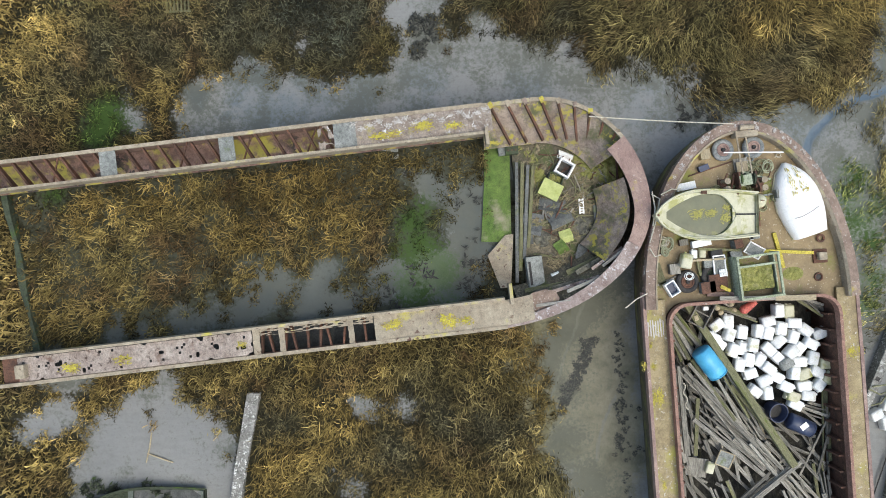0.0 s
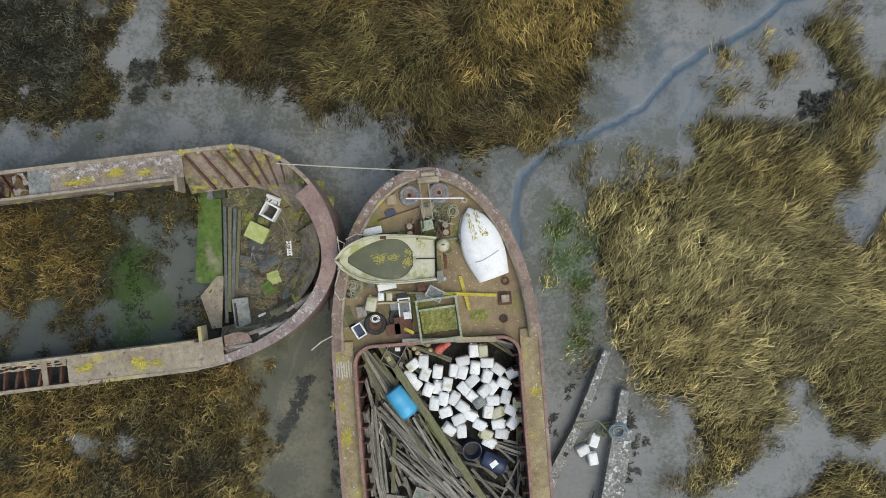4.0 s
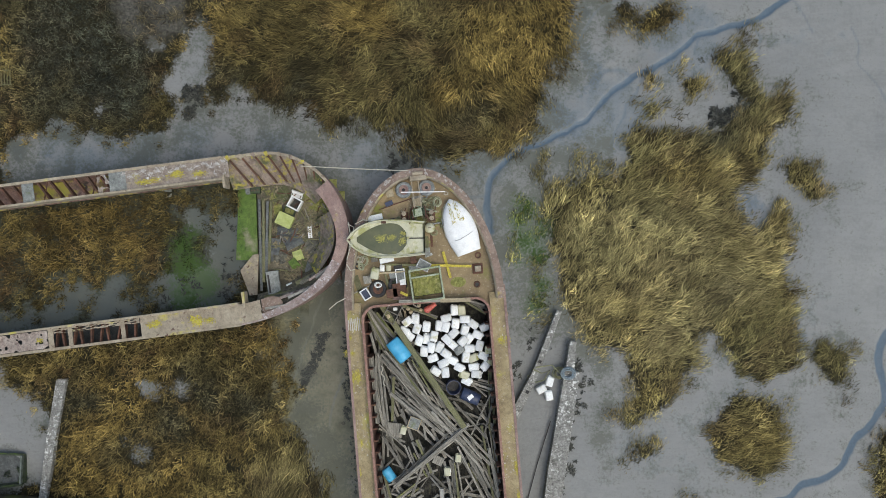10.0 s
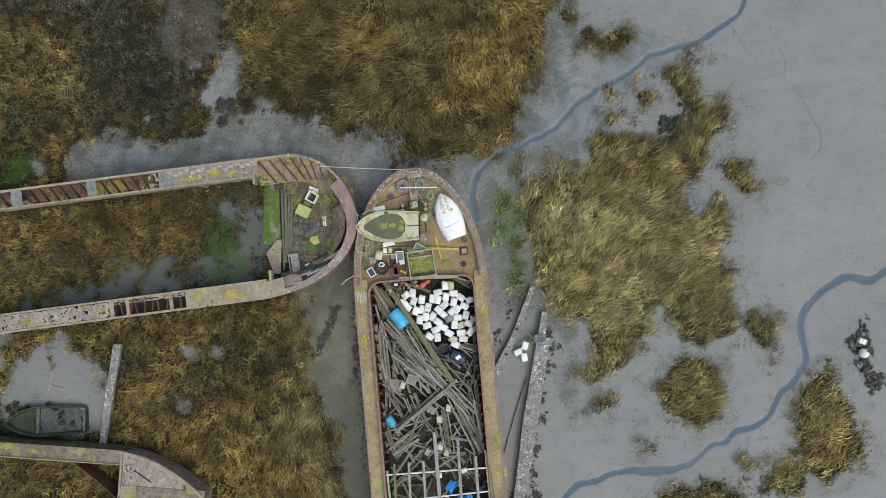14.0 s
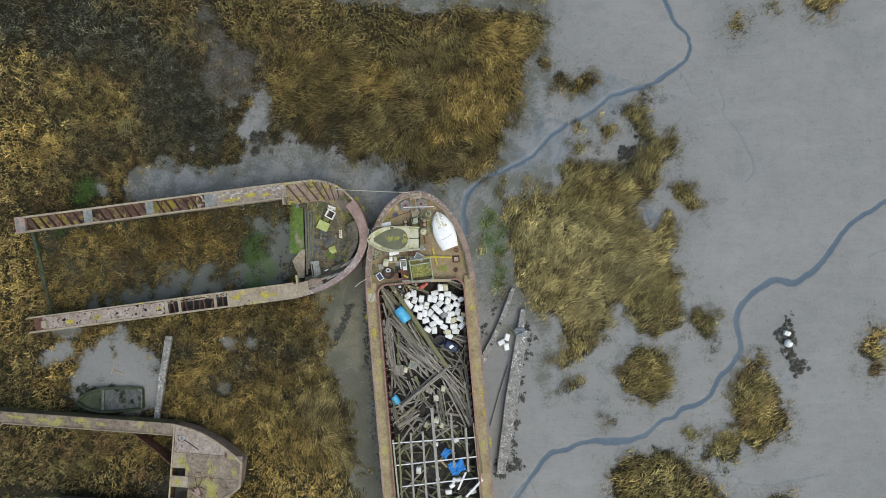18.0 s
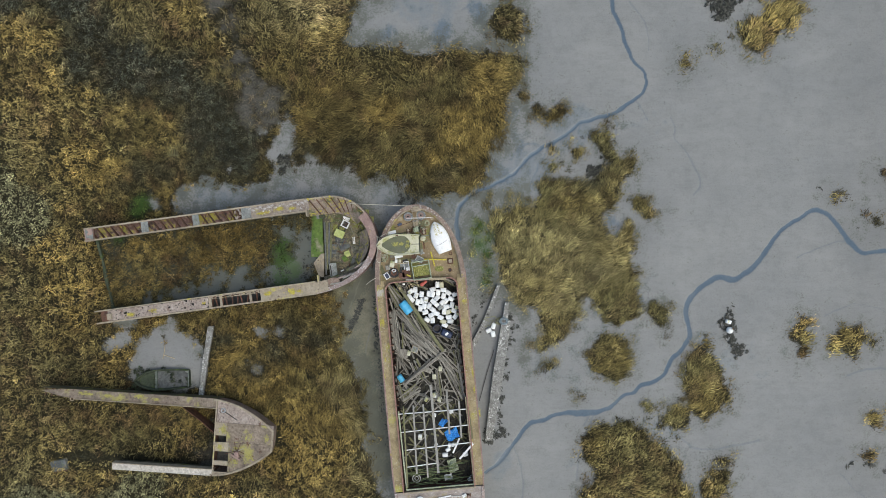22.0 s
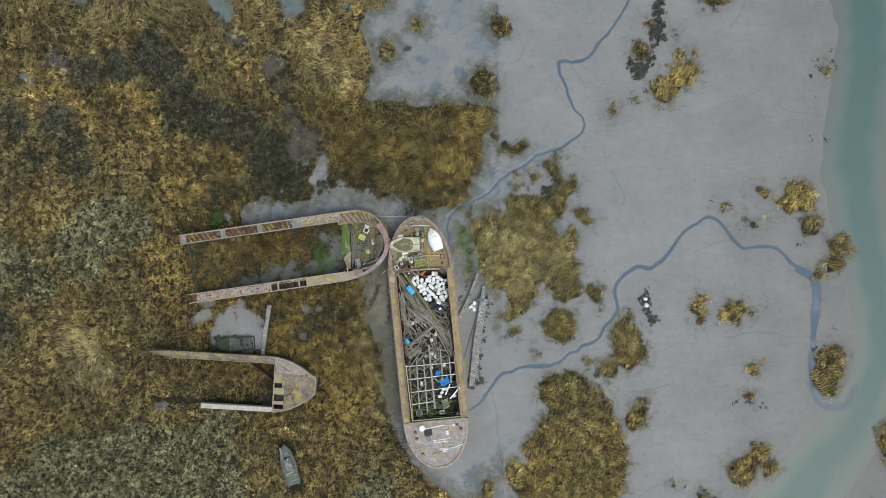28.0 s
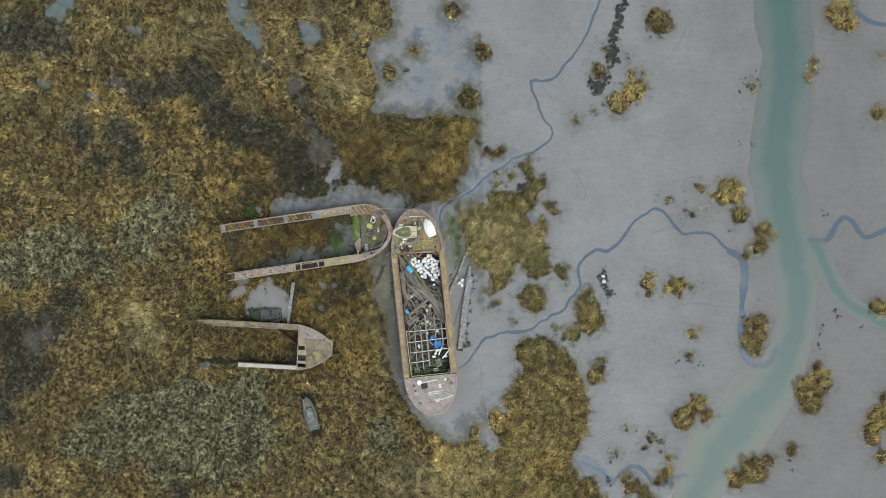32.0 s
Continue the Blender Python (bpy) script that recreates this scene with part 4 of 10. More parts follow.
put_field(ground_mesh, "teal", np.clip(0.6 + 0.5 * discs(X, Y, POOLS), 0, 1) * np.clip((Y - 14) / 2, 0, 1))
put_field(ground_mesh, "blue", np.clip(np.where(silted, 0.74 + 0.9 * (fbm(X, Y, 1.1, 96) - 0.5), 0), 0, 1) + np.clip(0.55 + 0.5 * discs(X + 1.6 * (fbm(X, Y, 1.4, 95) - 0.5), Y + 1.6 * (fbm(X, Y, 1.4, 97) - 0.5), BLUE_FILM), 0, 1))
put_field(ground_mesh, "seaward", np.clip((X - 34) / 22, 0, 1))
ground_mesh.polygons.foreach_set("use_smooth", np.ones(len(ground_mesh.polygons), bool))
ground = tagged(new("ground", ground_mesh), "grey tidal mud with creeks, wet films and plant litter", "ground", kind="structure")

# the teal water of the tidal channel, lying in its bed
wm, nt, b = base_material("silty_teal_water", 0.3)
geo = nt.nodes.new("ShaderNodeNewGeometry")
att = nt.nodes.new("ShaderNodeAttribute")
att.attribute_name = "deep"
wt = nt.nodes.new("ShaderNodeMix")
wt.data_type = 'RGBA'
tint = maths(nt, 'ADD', att.outputs["Fac"], maths(nt, 'MULTIPLY', maths(nt, 'SUBTRACT', noise_node(nt, geo.outputs["Position"], 0.25, 4), 0.5), 0.7))
nt.links.new(ramp(nt, tint, [(0.0, (0.142, 0.149, 0.138)), (0.4, (0.125, 0.16, 0.145)), (0.85, (0.08, 0.135, 0.125))]), wt.inputs[6])
bed = nt.nodes.new("ShaderNodeAttribute")
bed.attribute_name = "creek"
nt.links.new(bed.outputs["Fac"], wt.inputs[0])
wt.inputs[7].default_value = (0.075, 0.105, 0.14, 1)
nt.links.new(wt.outputs[2], b.inputs["Base Color"])
b.inputs["Specular IOR Level"].default_value = 0.25
bump(nt, b, noise_node(nt, geo.outputs["Position"], 3.0, 3), 0.08, 0.02)
wx_, wy_ = np.meshgrid(np.arange(24, 80, 0.5), np.arange(-100, 66, 0.5))
wxf, wyf = wx_.ravel(), wy_.ravel()
cin = channel(wxf, wyf)
wi = np.arange(wxf.size).reshape(wx_.shape)
wq = np.stack([wi[:-1, :-1], wi[:-1, 1:], wi[1:, 1:], wi[1:, :-1]], -1).reshape(-1, 4)
wq = wq[(cin[wq] > -0.2).any(1)]
water_mesh = mesh_from("water", np.stack([wxf, wyf, np.full(wxf.size, -0.04)], -1), wq.ravel(), np.full(len(wq), 4), wm)
put_field(water_mesh, "deep", np.clip(channel(wxf, wyf, True) * 1.15, 0, 1))
put_field(water_mesh, "creek", np.clip(creek_depth(wxf, wyf) / 0.13, 0, 0.85))
tagged(new("water", water_mesh), "murky teal water of a shallow tidal channel", "water", kind="structure")


# ---- marsh grass ----
def grass_material():
    m, nt, b = base_material("dry_marsh_grass", 0.75)
    a = nt.nodes.new("ShaderNodeAttribute")
    a.attribute_name = "tint"
    geo = nt.nodes.new("ShaderNodeNewGeometry")
    isl = ramp(nt, geo.outputs["Random Per Island"], [(0.0, grey(0.3)), (0.45, grey(0.8)), (1.0, grey(1.65))])
    nt.links.new(mix(nt, 1.0, a.outputs["Color"], isl, 'MULTIPLY'), b.inputs["Base Color"])
    b.inputs["Specular IOR Level"].default_value = 0.15
    return m


GRASS = grass_material()
GOLD, OLIVE, BROWN = np.array((0.425, 0.312, 0.10)), np.array((0.24, 0.202, 0.08)), np.array((0.19, 0.127, 0.058))
STRAW_PALE, HEATHER, GREEN = np.array((0.40, 0.345, 0.165)), np.array((0.255, 0.248, 0.132)), np.array((0.09, 0.15, 0.03))
DUSK, DUST = np.array((0.098, 0.098, 0.065)), np.array((0.155, 0.143, 0.112))


def blend(a, b, w):
    w = w[:, None]
    return a * (1 - w) + b * w


def grass(name, label, x0, x1, y0, y1, gap, blades, length, width, rng, fine_):
    """Tussocks of bent blades, about gap apart: fine ones round the barges, coarse ones beyond."""
    cx, cy = [g.ravel() for g in np.meshgrid(np.arange(x0, x1, gap), np.arange(y0, y1, gap))]
    x, y = cx + rng.uniform(0, gap, cx.size), cy + rng.uniform(0, gap, cx.size)
    ex, ey = x + 7 * (fbm(x, y, 5.0, 91) - 0.5), y + 7 * (fbm(x, y, 5.0, 93) - 0.5)
    core = (ex > NEAR[0] + 2) & (ex < NEAR[1] - 2) & (ey > NEAR[2] + 2) & (ey < NEAR[3] - 2)
    out = core if fine_ else ~core
    x, y = x[out], y[out]
    inside = marsh(x, y)
    dusty = np.clip(discs(x + 3 * (fbm(x, y, 2.5, 67) - 0.5), y + 3 * (fbm(x, y, 2.5, 69) - 0.5), DUSTY) / 1.4 + 0.45 + 1.6 * (fbm(x, y, 1.2, 70) - 0.5), 0, 1)
    thick = np.clip(3.4 * fbm(x, y, 1.4, 71, 3) - 0.55, 0.1, 1)
    keep = (inside > -0.5) & (rng.random(len(x)) < np.clip(0.4 + 0.9 * inside, 0.05, 1) * np.clip(np.maximum(thick + 0.55, 2 * discs(x, y, HEATH)), 0, 1) * (1 - 0.8 * dusty)) & ~on_deck(x, y) & (rng.random(len(x)) > np.where(x > 3, 0.15, 0.7) * np.clip(discs(x, y, ALGAE_SPOTS) / 0.6 + 0.6, 0, 1))
    x, y, inside, dusty = x[keep], y[keep], inside[keep], dusty[keep]
    n = len(x)
    tone, tone2, tone3 = fbm(x, y, 3.5, 73), fbm(x, y, 0.9, 74), fbm(x, y, 8.0, 72)
    warp = 1.6 * (fbm(x, y, 1.8, 77) - 0.5)
    teal = np.clip(discs(x + warp, y, DARK_WEST) / 1.6 + 0.6 + 1.2 * (tone2 - 0.5), 0, 1)
    dark = np.maximum(teal, np.clip(discs(x + warp, y, DARK_EAST) / 1.6 + 0.6 + 1.2 * (tone2 - 0.5), 0, 1))
    heath = np.clip(discs(x + warp, y + warp, HEATH) / 0.8 + 0.5, 0, 1)
    straw = np.clip(discs(x + warp, y, STRAW) / 1.5 + 0.4, 0, 1)
    gold = np.clip(discs(x + warp, y, GOLDEN, GOLDEN_NEAR) / 1.0 + 0.4, 0, 1)
    alg = np.clip(discs(x, y, ALGAE_SPOTS) / 0.6 + 0.6, 0, 1)
    west = in_west(x, y)
    east = np.clip((0.72 * (x - 4) + 0.3 - y) / 1.5 + 0.5, 0, 1) * (x > 2)
    north = np.clip((y + 0.5) / 1.5, 0, 1) * np.clip((x + 11) / 5, 0, 1) * np.clip((16 - y) / 5, 0, 1) * (1 - east)
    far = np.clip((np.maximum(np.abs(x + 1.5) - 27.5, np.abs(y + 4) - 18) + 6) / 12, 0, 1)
    combed = np.clip(straw + east * 0.9 + north * 0.85 + np.clip((y - 10) / 5, 0, 1) * 0.5 - heath - 0.5 * gold * (1 - north), 0, 1)
    col = blend(OLIVE, GOLD, np.clip((tone - 0.36) * 2.2, 0, 1) * 0.8)
    col = blend(col, BROWN, np.clip((0.47 - tone2) * 5, 0, 0.9))
    col = blend(col, OLIVE * 1.1, 0.25 * north)
    col = blend(col, np.array((0.25, 0.235, 0.105)), 0.35 * east * (1 - far))
    col = blend(col, STRAW_PALE, 0.4 * straw)
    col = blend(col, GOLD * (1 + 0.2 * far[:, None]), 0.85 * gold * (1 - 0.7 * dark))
    col = blend(col, DUSK, (0.45 + 0.45 * tone2) * dark)
    col = blend(col, np.array((0.086, 0.102, 0.084)), (0.3 + 0.5 * tone2) * teal)
    col = blend(col, HEATHER, 0.95 * heath)
    col = blend(col, DUST, 0.6 * dusty)
    col = blend(col, GREEN, alg * np.where(x > 3, 0.65, 0.9))
    # haze painted as a grey blend into grass far from the barges
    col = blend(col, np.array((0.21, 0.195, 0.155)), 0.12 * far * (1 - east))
    # 0.58 inside the hollow barge: shadow between its sides, put into the tint
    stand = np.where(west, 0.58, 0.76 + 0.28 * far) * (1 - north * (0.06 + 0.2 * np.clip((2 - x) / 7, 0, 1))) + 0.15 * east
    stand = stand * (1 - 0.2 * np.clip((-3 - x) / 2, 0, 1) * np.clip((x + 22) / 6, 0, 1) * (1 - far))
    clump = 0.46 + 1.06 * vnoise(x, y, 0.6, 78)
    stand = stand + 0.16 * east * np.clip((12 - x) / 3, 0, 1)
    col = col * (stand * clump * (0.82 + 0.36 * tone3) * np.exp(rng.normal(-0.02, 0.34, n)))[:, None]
    flow = 2 * math.pi * (0.75 * fbm(x, y, 7.0, 81) + 0.35 * vnoise(x, y, 2.0, 83)) + 1.4
    flow = np.where(east > 0.5, 1.0 + 2.4 * (fbm(x, y, 4.0, 84) - 0.5) + 0.5 * (x < 9), flow) + rng.normal(0, 0.25, n)
    tall = (0.6 + 0.8 * vnoise(x, y, 0.9, 85)) * np.clip(0.45 + inside * 0.6, 0.4, 1) * np.where(heath > 0.5, 0.75, 1) * np.where(dark > 0.6, 0.75, 1) * (1 - 0.5 * alg)
    spread = np.where(combed > 0.5, 0.55, np.where(heath > 0.5, 0.32, 0.34)) * gap
    k = blades
    total = n * k
    rep = lambda q: np.repeat(q, k)
    round_ = rng.random(total) > rep(combed)
    ang = np.where(round_, rng.uniform(0, 6.283, total), rep(flow) + rng.normal(0, 0.42, total))
    ang = np.where(~round_ | (rng.random(total) > 0.35), ang, rep(flow) + rng.normal(0, 0.7, total))
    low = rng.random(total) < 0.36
    ln = rep(tall) * length * rng.uniform(0.6, 1.25, total) * np.where(round_, 0.72, 0.9)
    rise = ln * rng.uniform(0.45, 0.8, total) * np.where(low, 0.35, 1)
    reach = ln * np.where(round_, rng.uniform(0.35, 0.85, total), rng.uniform(0.65, 1.05, total))
    bx, by = rep(x) + rng.normal(0, 1, total) * rep(spread), rep(y) + rng.normal(0, 1, total) * rep(spread)
    ca, sa = np.cos(ang), np.sin(ang)
    bend = rng.normal(0, 0.16, total) * reach
    w = width * rng.uniform(0.6, 1.3, total) * np.where(rep(heath) > 0.5, 1.5, np.where(round_, 1.0, 0.88))
    foot = np.where(rep(west), 0.42, 0.03)
    hx, hy = -sa * w / 2, ca * w / 2
    mx, my, mz = bx + ca * reach * 0.5 - sa * bend, by + sa * reach * 0.5 + ca * bend, foot + rise * 0.85
    tip = np.stack([bx + ca * reach, by + sa * reach, foot + rise * rng.uniform(0.55, 1.05, total)], -1)
    left, right = np.stack([mx + hx, my + hy, mz], -1), np.stack([mx - hx, my - hy, mz], -1)
    if fine_:
        v = np.stack([np.stack([bx + 0.4 * hx, by + 0.4 * hy, foot], -1), np.stack([bx - 0.4 * hx, by - 0.4 * hy, foot], -1), right, left, tip], 1)
        loops, sizes = np.array([0, 1, 2, 3, 3, 2, 4]), [4, 3]
    else:
        v = np.stack([np.stack([bx, by, foot], -1), right, tip, left], 1)
        loops, sizes = np.arange(4), [4]
    m_ = v.shape[1]
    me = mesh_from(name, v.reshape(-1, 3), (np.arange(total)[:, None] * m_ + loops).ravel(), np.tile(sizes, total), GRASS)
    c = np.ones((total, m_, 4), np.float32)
    # low blades keep 0.32 of the tint: shade inside the tussock, painted in
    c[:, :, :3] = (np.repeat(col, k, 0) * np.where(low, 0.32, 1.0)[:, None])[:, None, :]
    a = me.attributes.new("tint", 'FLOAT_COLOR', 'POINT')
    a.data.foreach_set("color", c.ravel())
    return tagged(new(name, me), label, "grass", kind="stuff")


# ---- hull outlines: half-beams before and behind, in a frame whose +y points at the bow ----
class Outline:
    def __init__(self, length, left, right, bow_left, bow_right, stern=0.0, centre=0.0, blunt=0.0):
        self.blunt = blunt
        self.length, self.left, self.right = length, left, right
        self.bow_left, self.bow_right, self.stern, self.centre = bow_left, bow_right, stern, centre

    def half(self, y, side):
        """Half-beam at y (0 at the bow, -length at the stern)."""
        a = self.bow_left if side < 0 else self.bow_right
        b = self.left if side < 0 else self.right
        d, e = -y, self.length + y
        if d < a and self.blunt:
            b = self.blunt + (b - self.blunt) * (1 - (1 - max(0, d) / a) ** 1.75) ** 0.9
        elif d < a:
            b = b * math.sqrt(max(0, 1 - (1 - d / a) ** 2))
        elif self.stern and e < self.stern:
            b = b * math.sqrt(max(0, 1 - (1 - e / self.stern) ** 2))
        return b

    def x(self, y, side, inset=0.0):
        return self.centre + side * max(0.0, self.half(y, side) - inset)


MAIN = Outline(29.95, 3.82, 3.82, 6.5, 6.5, 5.7, -0.17)
WEST = Outline(24.3, 4.1, 4.0, 3.8, 6.0, 0.0, -0.42)
THIRD = Outline(20.3, 3.3, 3.3, 5.4, 5.0, 0.0, 0.0, 0.85)
MAIN_POSE = pose(0, 0, 0, 0, 0, 4.86)
WEST_POSE = pose(-3.25, -3.25, 0, 0, 0, -82.5)
THIRD_POSE = pose(-12.25, -20.1, 0, 0, 0, -94.2)


BARE = [(-18.1, -10.6, -19.0, -16.6, 0.45), (-24.2, -14.9, -20.6, -15.5, 1.1), (-16.5, -27.4, -15.2, -32.2, 1.0)]


def on_deck(x, y):
    """Where a hull's plating covers the ground."""
    hit = np.zeros(x.shape, bool)
    for outline, m, whole in ((MAIN, MAIN_POSE, True), (WEST, WEST_POSE, False), (THIRD, THIRD_POSE, False)):
        inv = m.inverted()
        lx = inv[0][0] * x + inv[0][1] * y + inv[0][3]
        ly = inv[1][0] * x + inv[1][1] * y + inv[1][3]
        lx = lx - outline.centre
        bow = np.clip(1 + ly / outline.bow_left, 0, 1)
        taper = 1 - bow ** 1.75 if outline.blunt else np.sqrt(1 - bow ** 2)
        lx = lx / np.maximum(taper, 0.25)
        inside = (ly < 0.2) & (ly > -outline.length - 0.1) & (lx > -outline.left - 0.1) & (lx < outline.right + 0.1)
        if whole:
            hit |= inside
        elif outline is WEST:
            hit |= inside & ((ly > -5.6) | (lx < -outline.left + 1.1) | (lx > outline.right - 1.1))
        else:
            hit |= inside & ((ly > -5.2) | (lx > 2.5) & (ly > -20) | (lx < -2.6) & (ly > -13.6))
    for x0, y0, x1, y1, w in BARE:
        dx, dy = x1 - x0, y1 - y0
        k = np.clip(((x - x0) * dx + (y - y0) * dy) / (dx * dx + dy * dy), 0, 1)
        hit |= np.hypot(x - x0 - k * dx, y - y0 - k * dy) < w
    return hit


GRASS_RNG = np.random.default_rng(4)
NEAR = (-29.0, 26.0, -22.0, 14.0)
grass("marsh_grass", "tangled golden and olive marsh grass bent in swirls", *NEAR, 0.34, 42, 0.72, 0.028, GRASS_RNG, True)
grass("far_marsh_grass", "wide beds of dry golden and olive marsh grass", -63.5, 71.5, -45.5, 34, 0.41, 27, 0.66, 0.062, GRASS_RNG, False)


# ---- mesh helpers ----
def part(name, bm, material, parent=None, label="", m=None, smooth=False):
    """Links a bmesh as one mesh object under a thing."""
    me = bpy.data.meshes.new(name)
    bmesh.ops.recalc_face_normals(bm, faces=bm.faces)
    bm.to_mesh(me)
    bm.free()
    for mt in (material if isinstance(material, (list, tuple)) else [material]):
        me.materials.append(mt)
    if smooth:
        me.polygons.foreach_set("use_smooth", np.ones(len(me.polygons), bool))
    ob = new(name, me)
    if parent:
        ob.parent = parent
    if m:
        ob.matrix_basis = m
    if label:
        ob["label"] = label
    return ob


def thing(name, m, label, category, group=""):
    ob = new(name)
    ob.empty_display_size = 0.1
    ob.matrix_basis = m
    return tagged(ob, label, category, group)


def add_box(bm, sx, sy, sz, m=None, bevel=0.0):
    """A box centred on x and y, standing on z = 0."""
    r = bmesh.ops.create_cube(bm, size=1.0, matrix=(m or Matrix()) @ Matrix.Translation((0, 0, sz / 2)) @ Matrix.Diagonal((sx, sy, sz, 1)))
    if bevel:
        edges = {e for v in r["verts"] for e in v.link_edges}
        bmesh.ops.bevel(bm, geom=list(edges), offset=bevel, segments=2, affect='EDGES', profile=0.6)
    return r["verts"]


def box_mesh(sx, sy, sz, m=None, bevel=0.0):
    bm = bmesh.new()
    add_box(bm, sx, sy, sz, m, bevel)
    return bm


def add_cyl(bm, r, h, m=None, n=20, r2=None, caps=True):
    return bmesh.ops.create_cone(bm, cap_ends=caps, segments=n, radius1=r, radius2=r if r2 is None else r2, depth=h,
                                 matrix=(m or Matrix()) @ Matrix.Translation((0, 0, h / 2)))["verts"]


def add_torus(bm, R, r, m=None, n=28, k=10, squash=1.0):
    m = m or Matrix()
    rings = []
    for i in range(n):
        a = 2 * math.pi * i / n
        rings.append([bm.verts.new(m @ Vector(((R + r * math.cos(b)) * math.cos(a), (R + r * math.cos(b)) * math.sin(a), squash * r * math.sin(b))))
                      for b in (2 * math.pi * j / k for j in range(k))])
    for i in range(n):
        for j in range(k):
            p, q = rings[i], rings[(i + 1) % n]
            bm.faces.new((p[j], q[j], q[(j + 1) % k], p[(j + 1) % k]))


def add_tube(bm, pts, r, k=6):
    """A round bar along points."""
    pts = [Vector(p) for p in pts]
    rings = []
    for i, p in enumerate(pts):
        d = (pts[min(i + 1, len(pts) - 1)] - pts[max(i - 1, 0)]).normalized()
        u = d.cross(Vector((0, 0, 1)) if abs(d.z) < 0.9 else Vector((1, 0, 0))).normalized()
        w = d.cross(u)
        rings.append([bm.verts.new(p + r * (math.cos(2 * math.pi * j / k) * u + math.sin(2 * math.pi * j / k) * w)) for j in range(k)])
    for a, b in zip(rings, rings[1:]):
        for j in range(k):
            bm.faces.new((a[j], b[j], b[(j + 1) % k], a[(j + 1) % k]))
    bm.faces.new(rings[0][::-1])
    bm.faces.new(rings[-1])


def tube_mesh(pts, r, k=6):
    bm = bmesh.new()
    add_tube(bm, pts, r, k)
    return bm


def add_prism(bm, pts, z0, z1):
    """A flat outline of (x, y) raised from z0 to z1."""
    lo = [bm.verts.new((x, y, z0)) for x, y in pts]
    hi = [bm.verts.new((x, y, z1)) for x, y in pts]
    n = len(pts)
    bm.faces.new(hi)
    bm.faces.new(lo[::-1])
    for i in range(n):
        bm.faces.new((lo[i], lo[(i + 1) % n], hi[(i + 1) % n], hi[i]))


def add_band(bm, sections):
    """A solid swept through sections, each a ring of points with the same count."""
    rings = [[bm.verts.new(p) for p in s] for s in sections]
    k = len(rings[0])
    for a, b in zip(rings, rings[1:]):
        for j in range(k):
            bm.faces.new((a[j], a[(j + 1) % k], b[(j + 1) % k], b[j]))
    bm.faces.new(rings[0][::-1])
    bm.faces.new(rings[-1])


def bow_ys(a, n):
    """Stations that crowd towards the bow."""
    return [-a * (1 - math.cos(0.5 * math.pi * i / n)) for i in range(n + 1)]


def rim_band(outline, ys, side, inset, width, z0, z1, flare=0.0):
    """A band along one side of an outline, from inset to inset + width inside it."""
    secs = []
    for y in ys:
        xo, xi = outline.x(y, side, inset), outline.x(y, side, inset + width)
        if abs(xi - xo) < width * 0.9:
            xi = outline.centre
        dy = min(0, -(width - abs(xo - xi)) * 0.0)
        secs.append([(xo, y, z0 - flare), (xo, y, z1), (xi, y + dy, z1), (xi, y + dy, z0)])
    bm = bmesh.new()
    add_band(bm, secs)
    return bm


def ring_path(outline, y_end, n=16):
    """Points round the bow from one side at y_end to the other."""
    ya = [y for y in bow_ys(outline.bow_left, n) if y > y_end] + [y_end]
    yb = [y for y in bow_ys(outline.bow_right, n) if y > y_end] + [y_end]
    return [(outline.x(y, -1), y) for y in ya[::-1]] + [(outline.x(y, 1), y) for y in yb[1:]]


def offset_path(pts, d):
    """The path moved d metres to its right."""
    out = []
    for i, p in enumerate(pts):
        a, b = Vector(pts[max(i - 1, 0)]), Vector(pts[min(i + 1, len(pts) - 1)])
        t = (b - a).normalized()
        out.append((p[0] + t.y * d, p[1] - t.x * d))
    return out


def strip(pts, inner, z_out, z_in, thick, drop=None):
    """A plate between two paths; drop: the outer edge turns down to this height."""
    bm = bmesh.new()
    secs = []
    for (xo, yo), (xi, yi) in zip(pts, inner):
        secs.append([(xo, yo, (z_out - thick) if drop is None else drop), (xo, yo, z_out), (xi, yi, z_in), (xi, yi, z_in - thick)])
    add_band(bm, secs)
    return bm


def add_patch(bm, cx, cy, z, sx, sy, seed, thr=0.0, n=28):
    """A thin crust with a ragged outline, lying at height z."""
    cells = {}
    for i in range(n + 1):
        for j in range(n + 1):
            q = Vector((i * 0.31, j * 0.31, seed * 2.7))
            cells[i, j] = bm.verts.new((cx + (i / n - 0.5) * sx + 0.02 * noise.noise(q * 2), cy + (j / n - 0.5) * sy + 0.02 * noise.noise(q * 3), z + 0.008 * noise.noise(q * 5)))
    for i in range(n):
        for j in range(n):
            r = math.hypot((i + 0.5) / n - 0.5, (j + 0.5) / n - 0.5) * 2
            if noise.fractal(Vector((i * 0.3, j * 0.3, seed * 3.1)), 0.8, 2.0, 3) + 0.75 - 1.1 * r > thr:
                bm.faces.new((cells[i, j], cells[i + 1, j], cells[i + 1, j + 1], cells[i, j + 1]))
    bmesh.ops.delete(bm, geom=[v for v in bm.verts if not v.link_faces], context='VERTS')


def crust(name, cx, cy, z, sx, sy, mat_, parent, seed, thr=0.0, label=""):
    bm = bmesh.new()
    add_patch(bm, cx, cy, z, sx, sy, seed, thr)
    if not bm.faces:
        bm.free()
        return None
    return part(name, bm, mat_, parent, label)


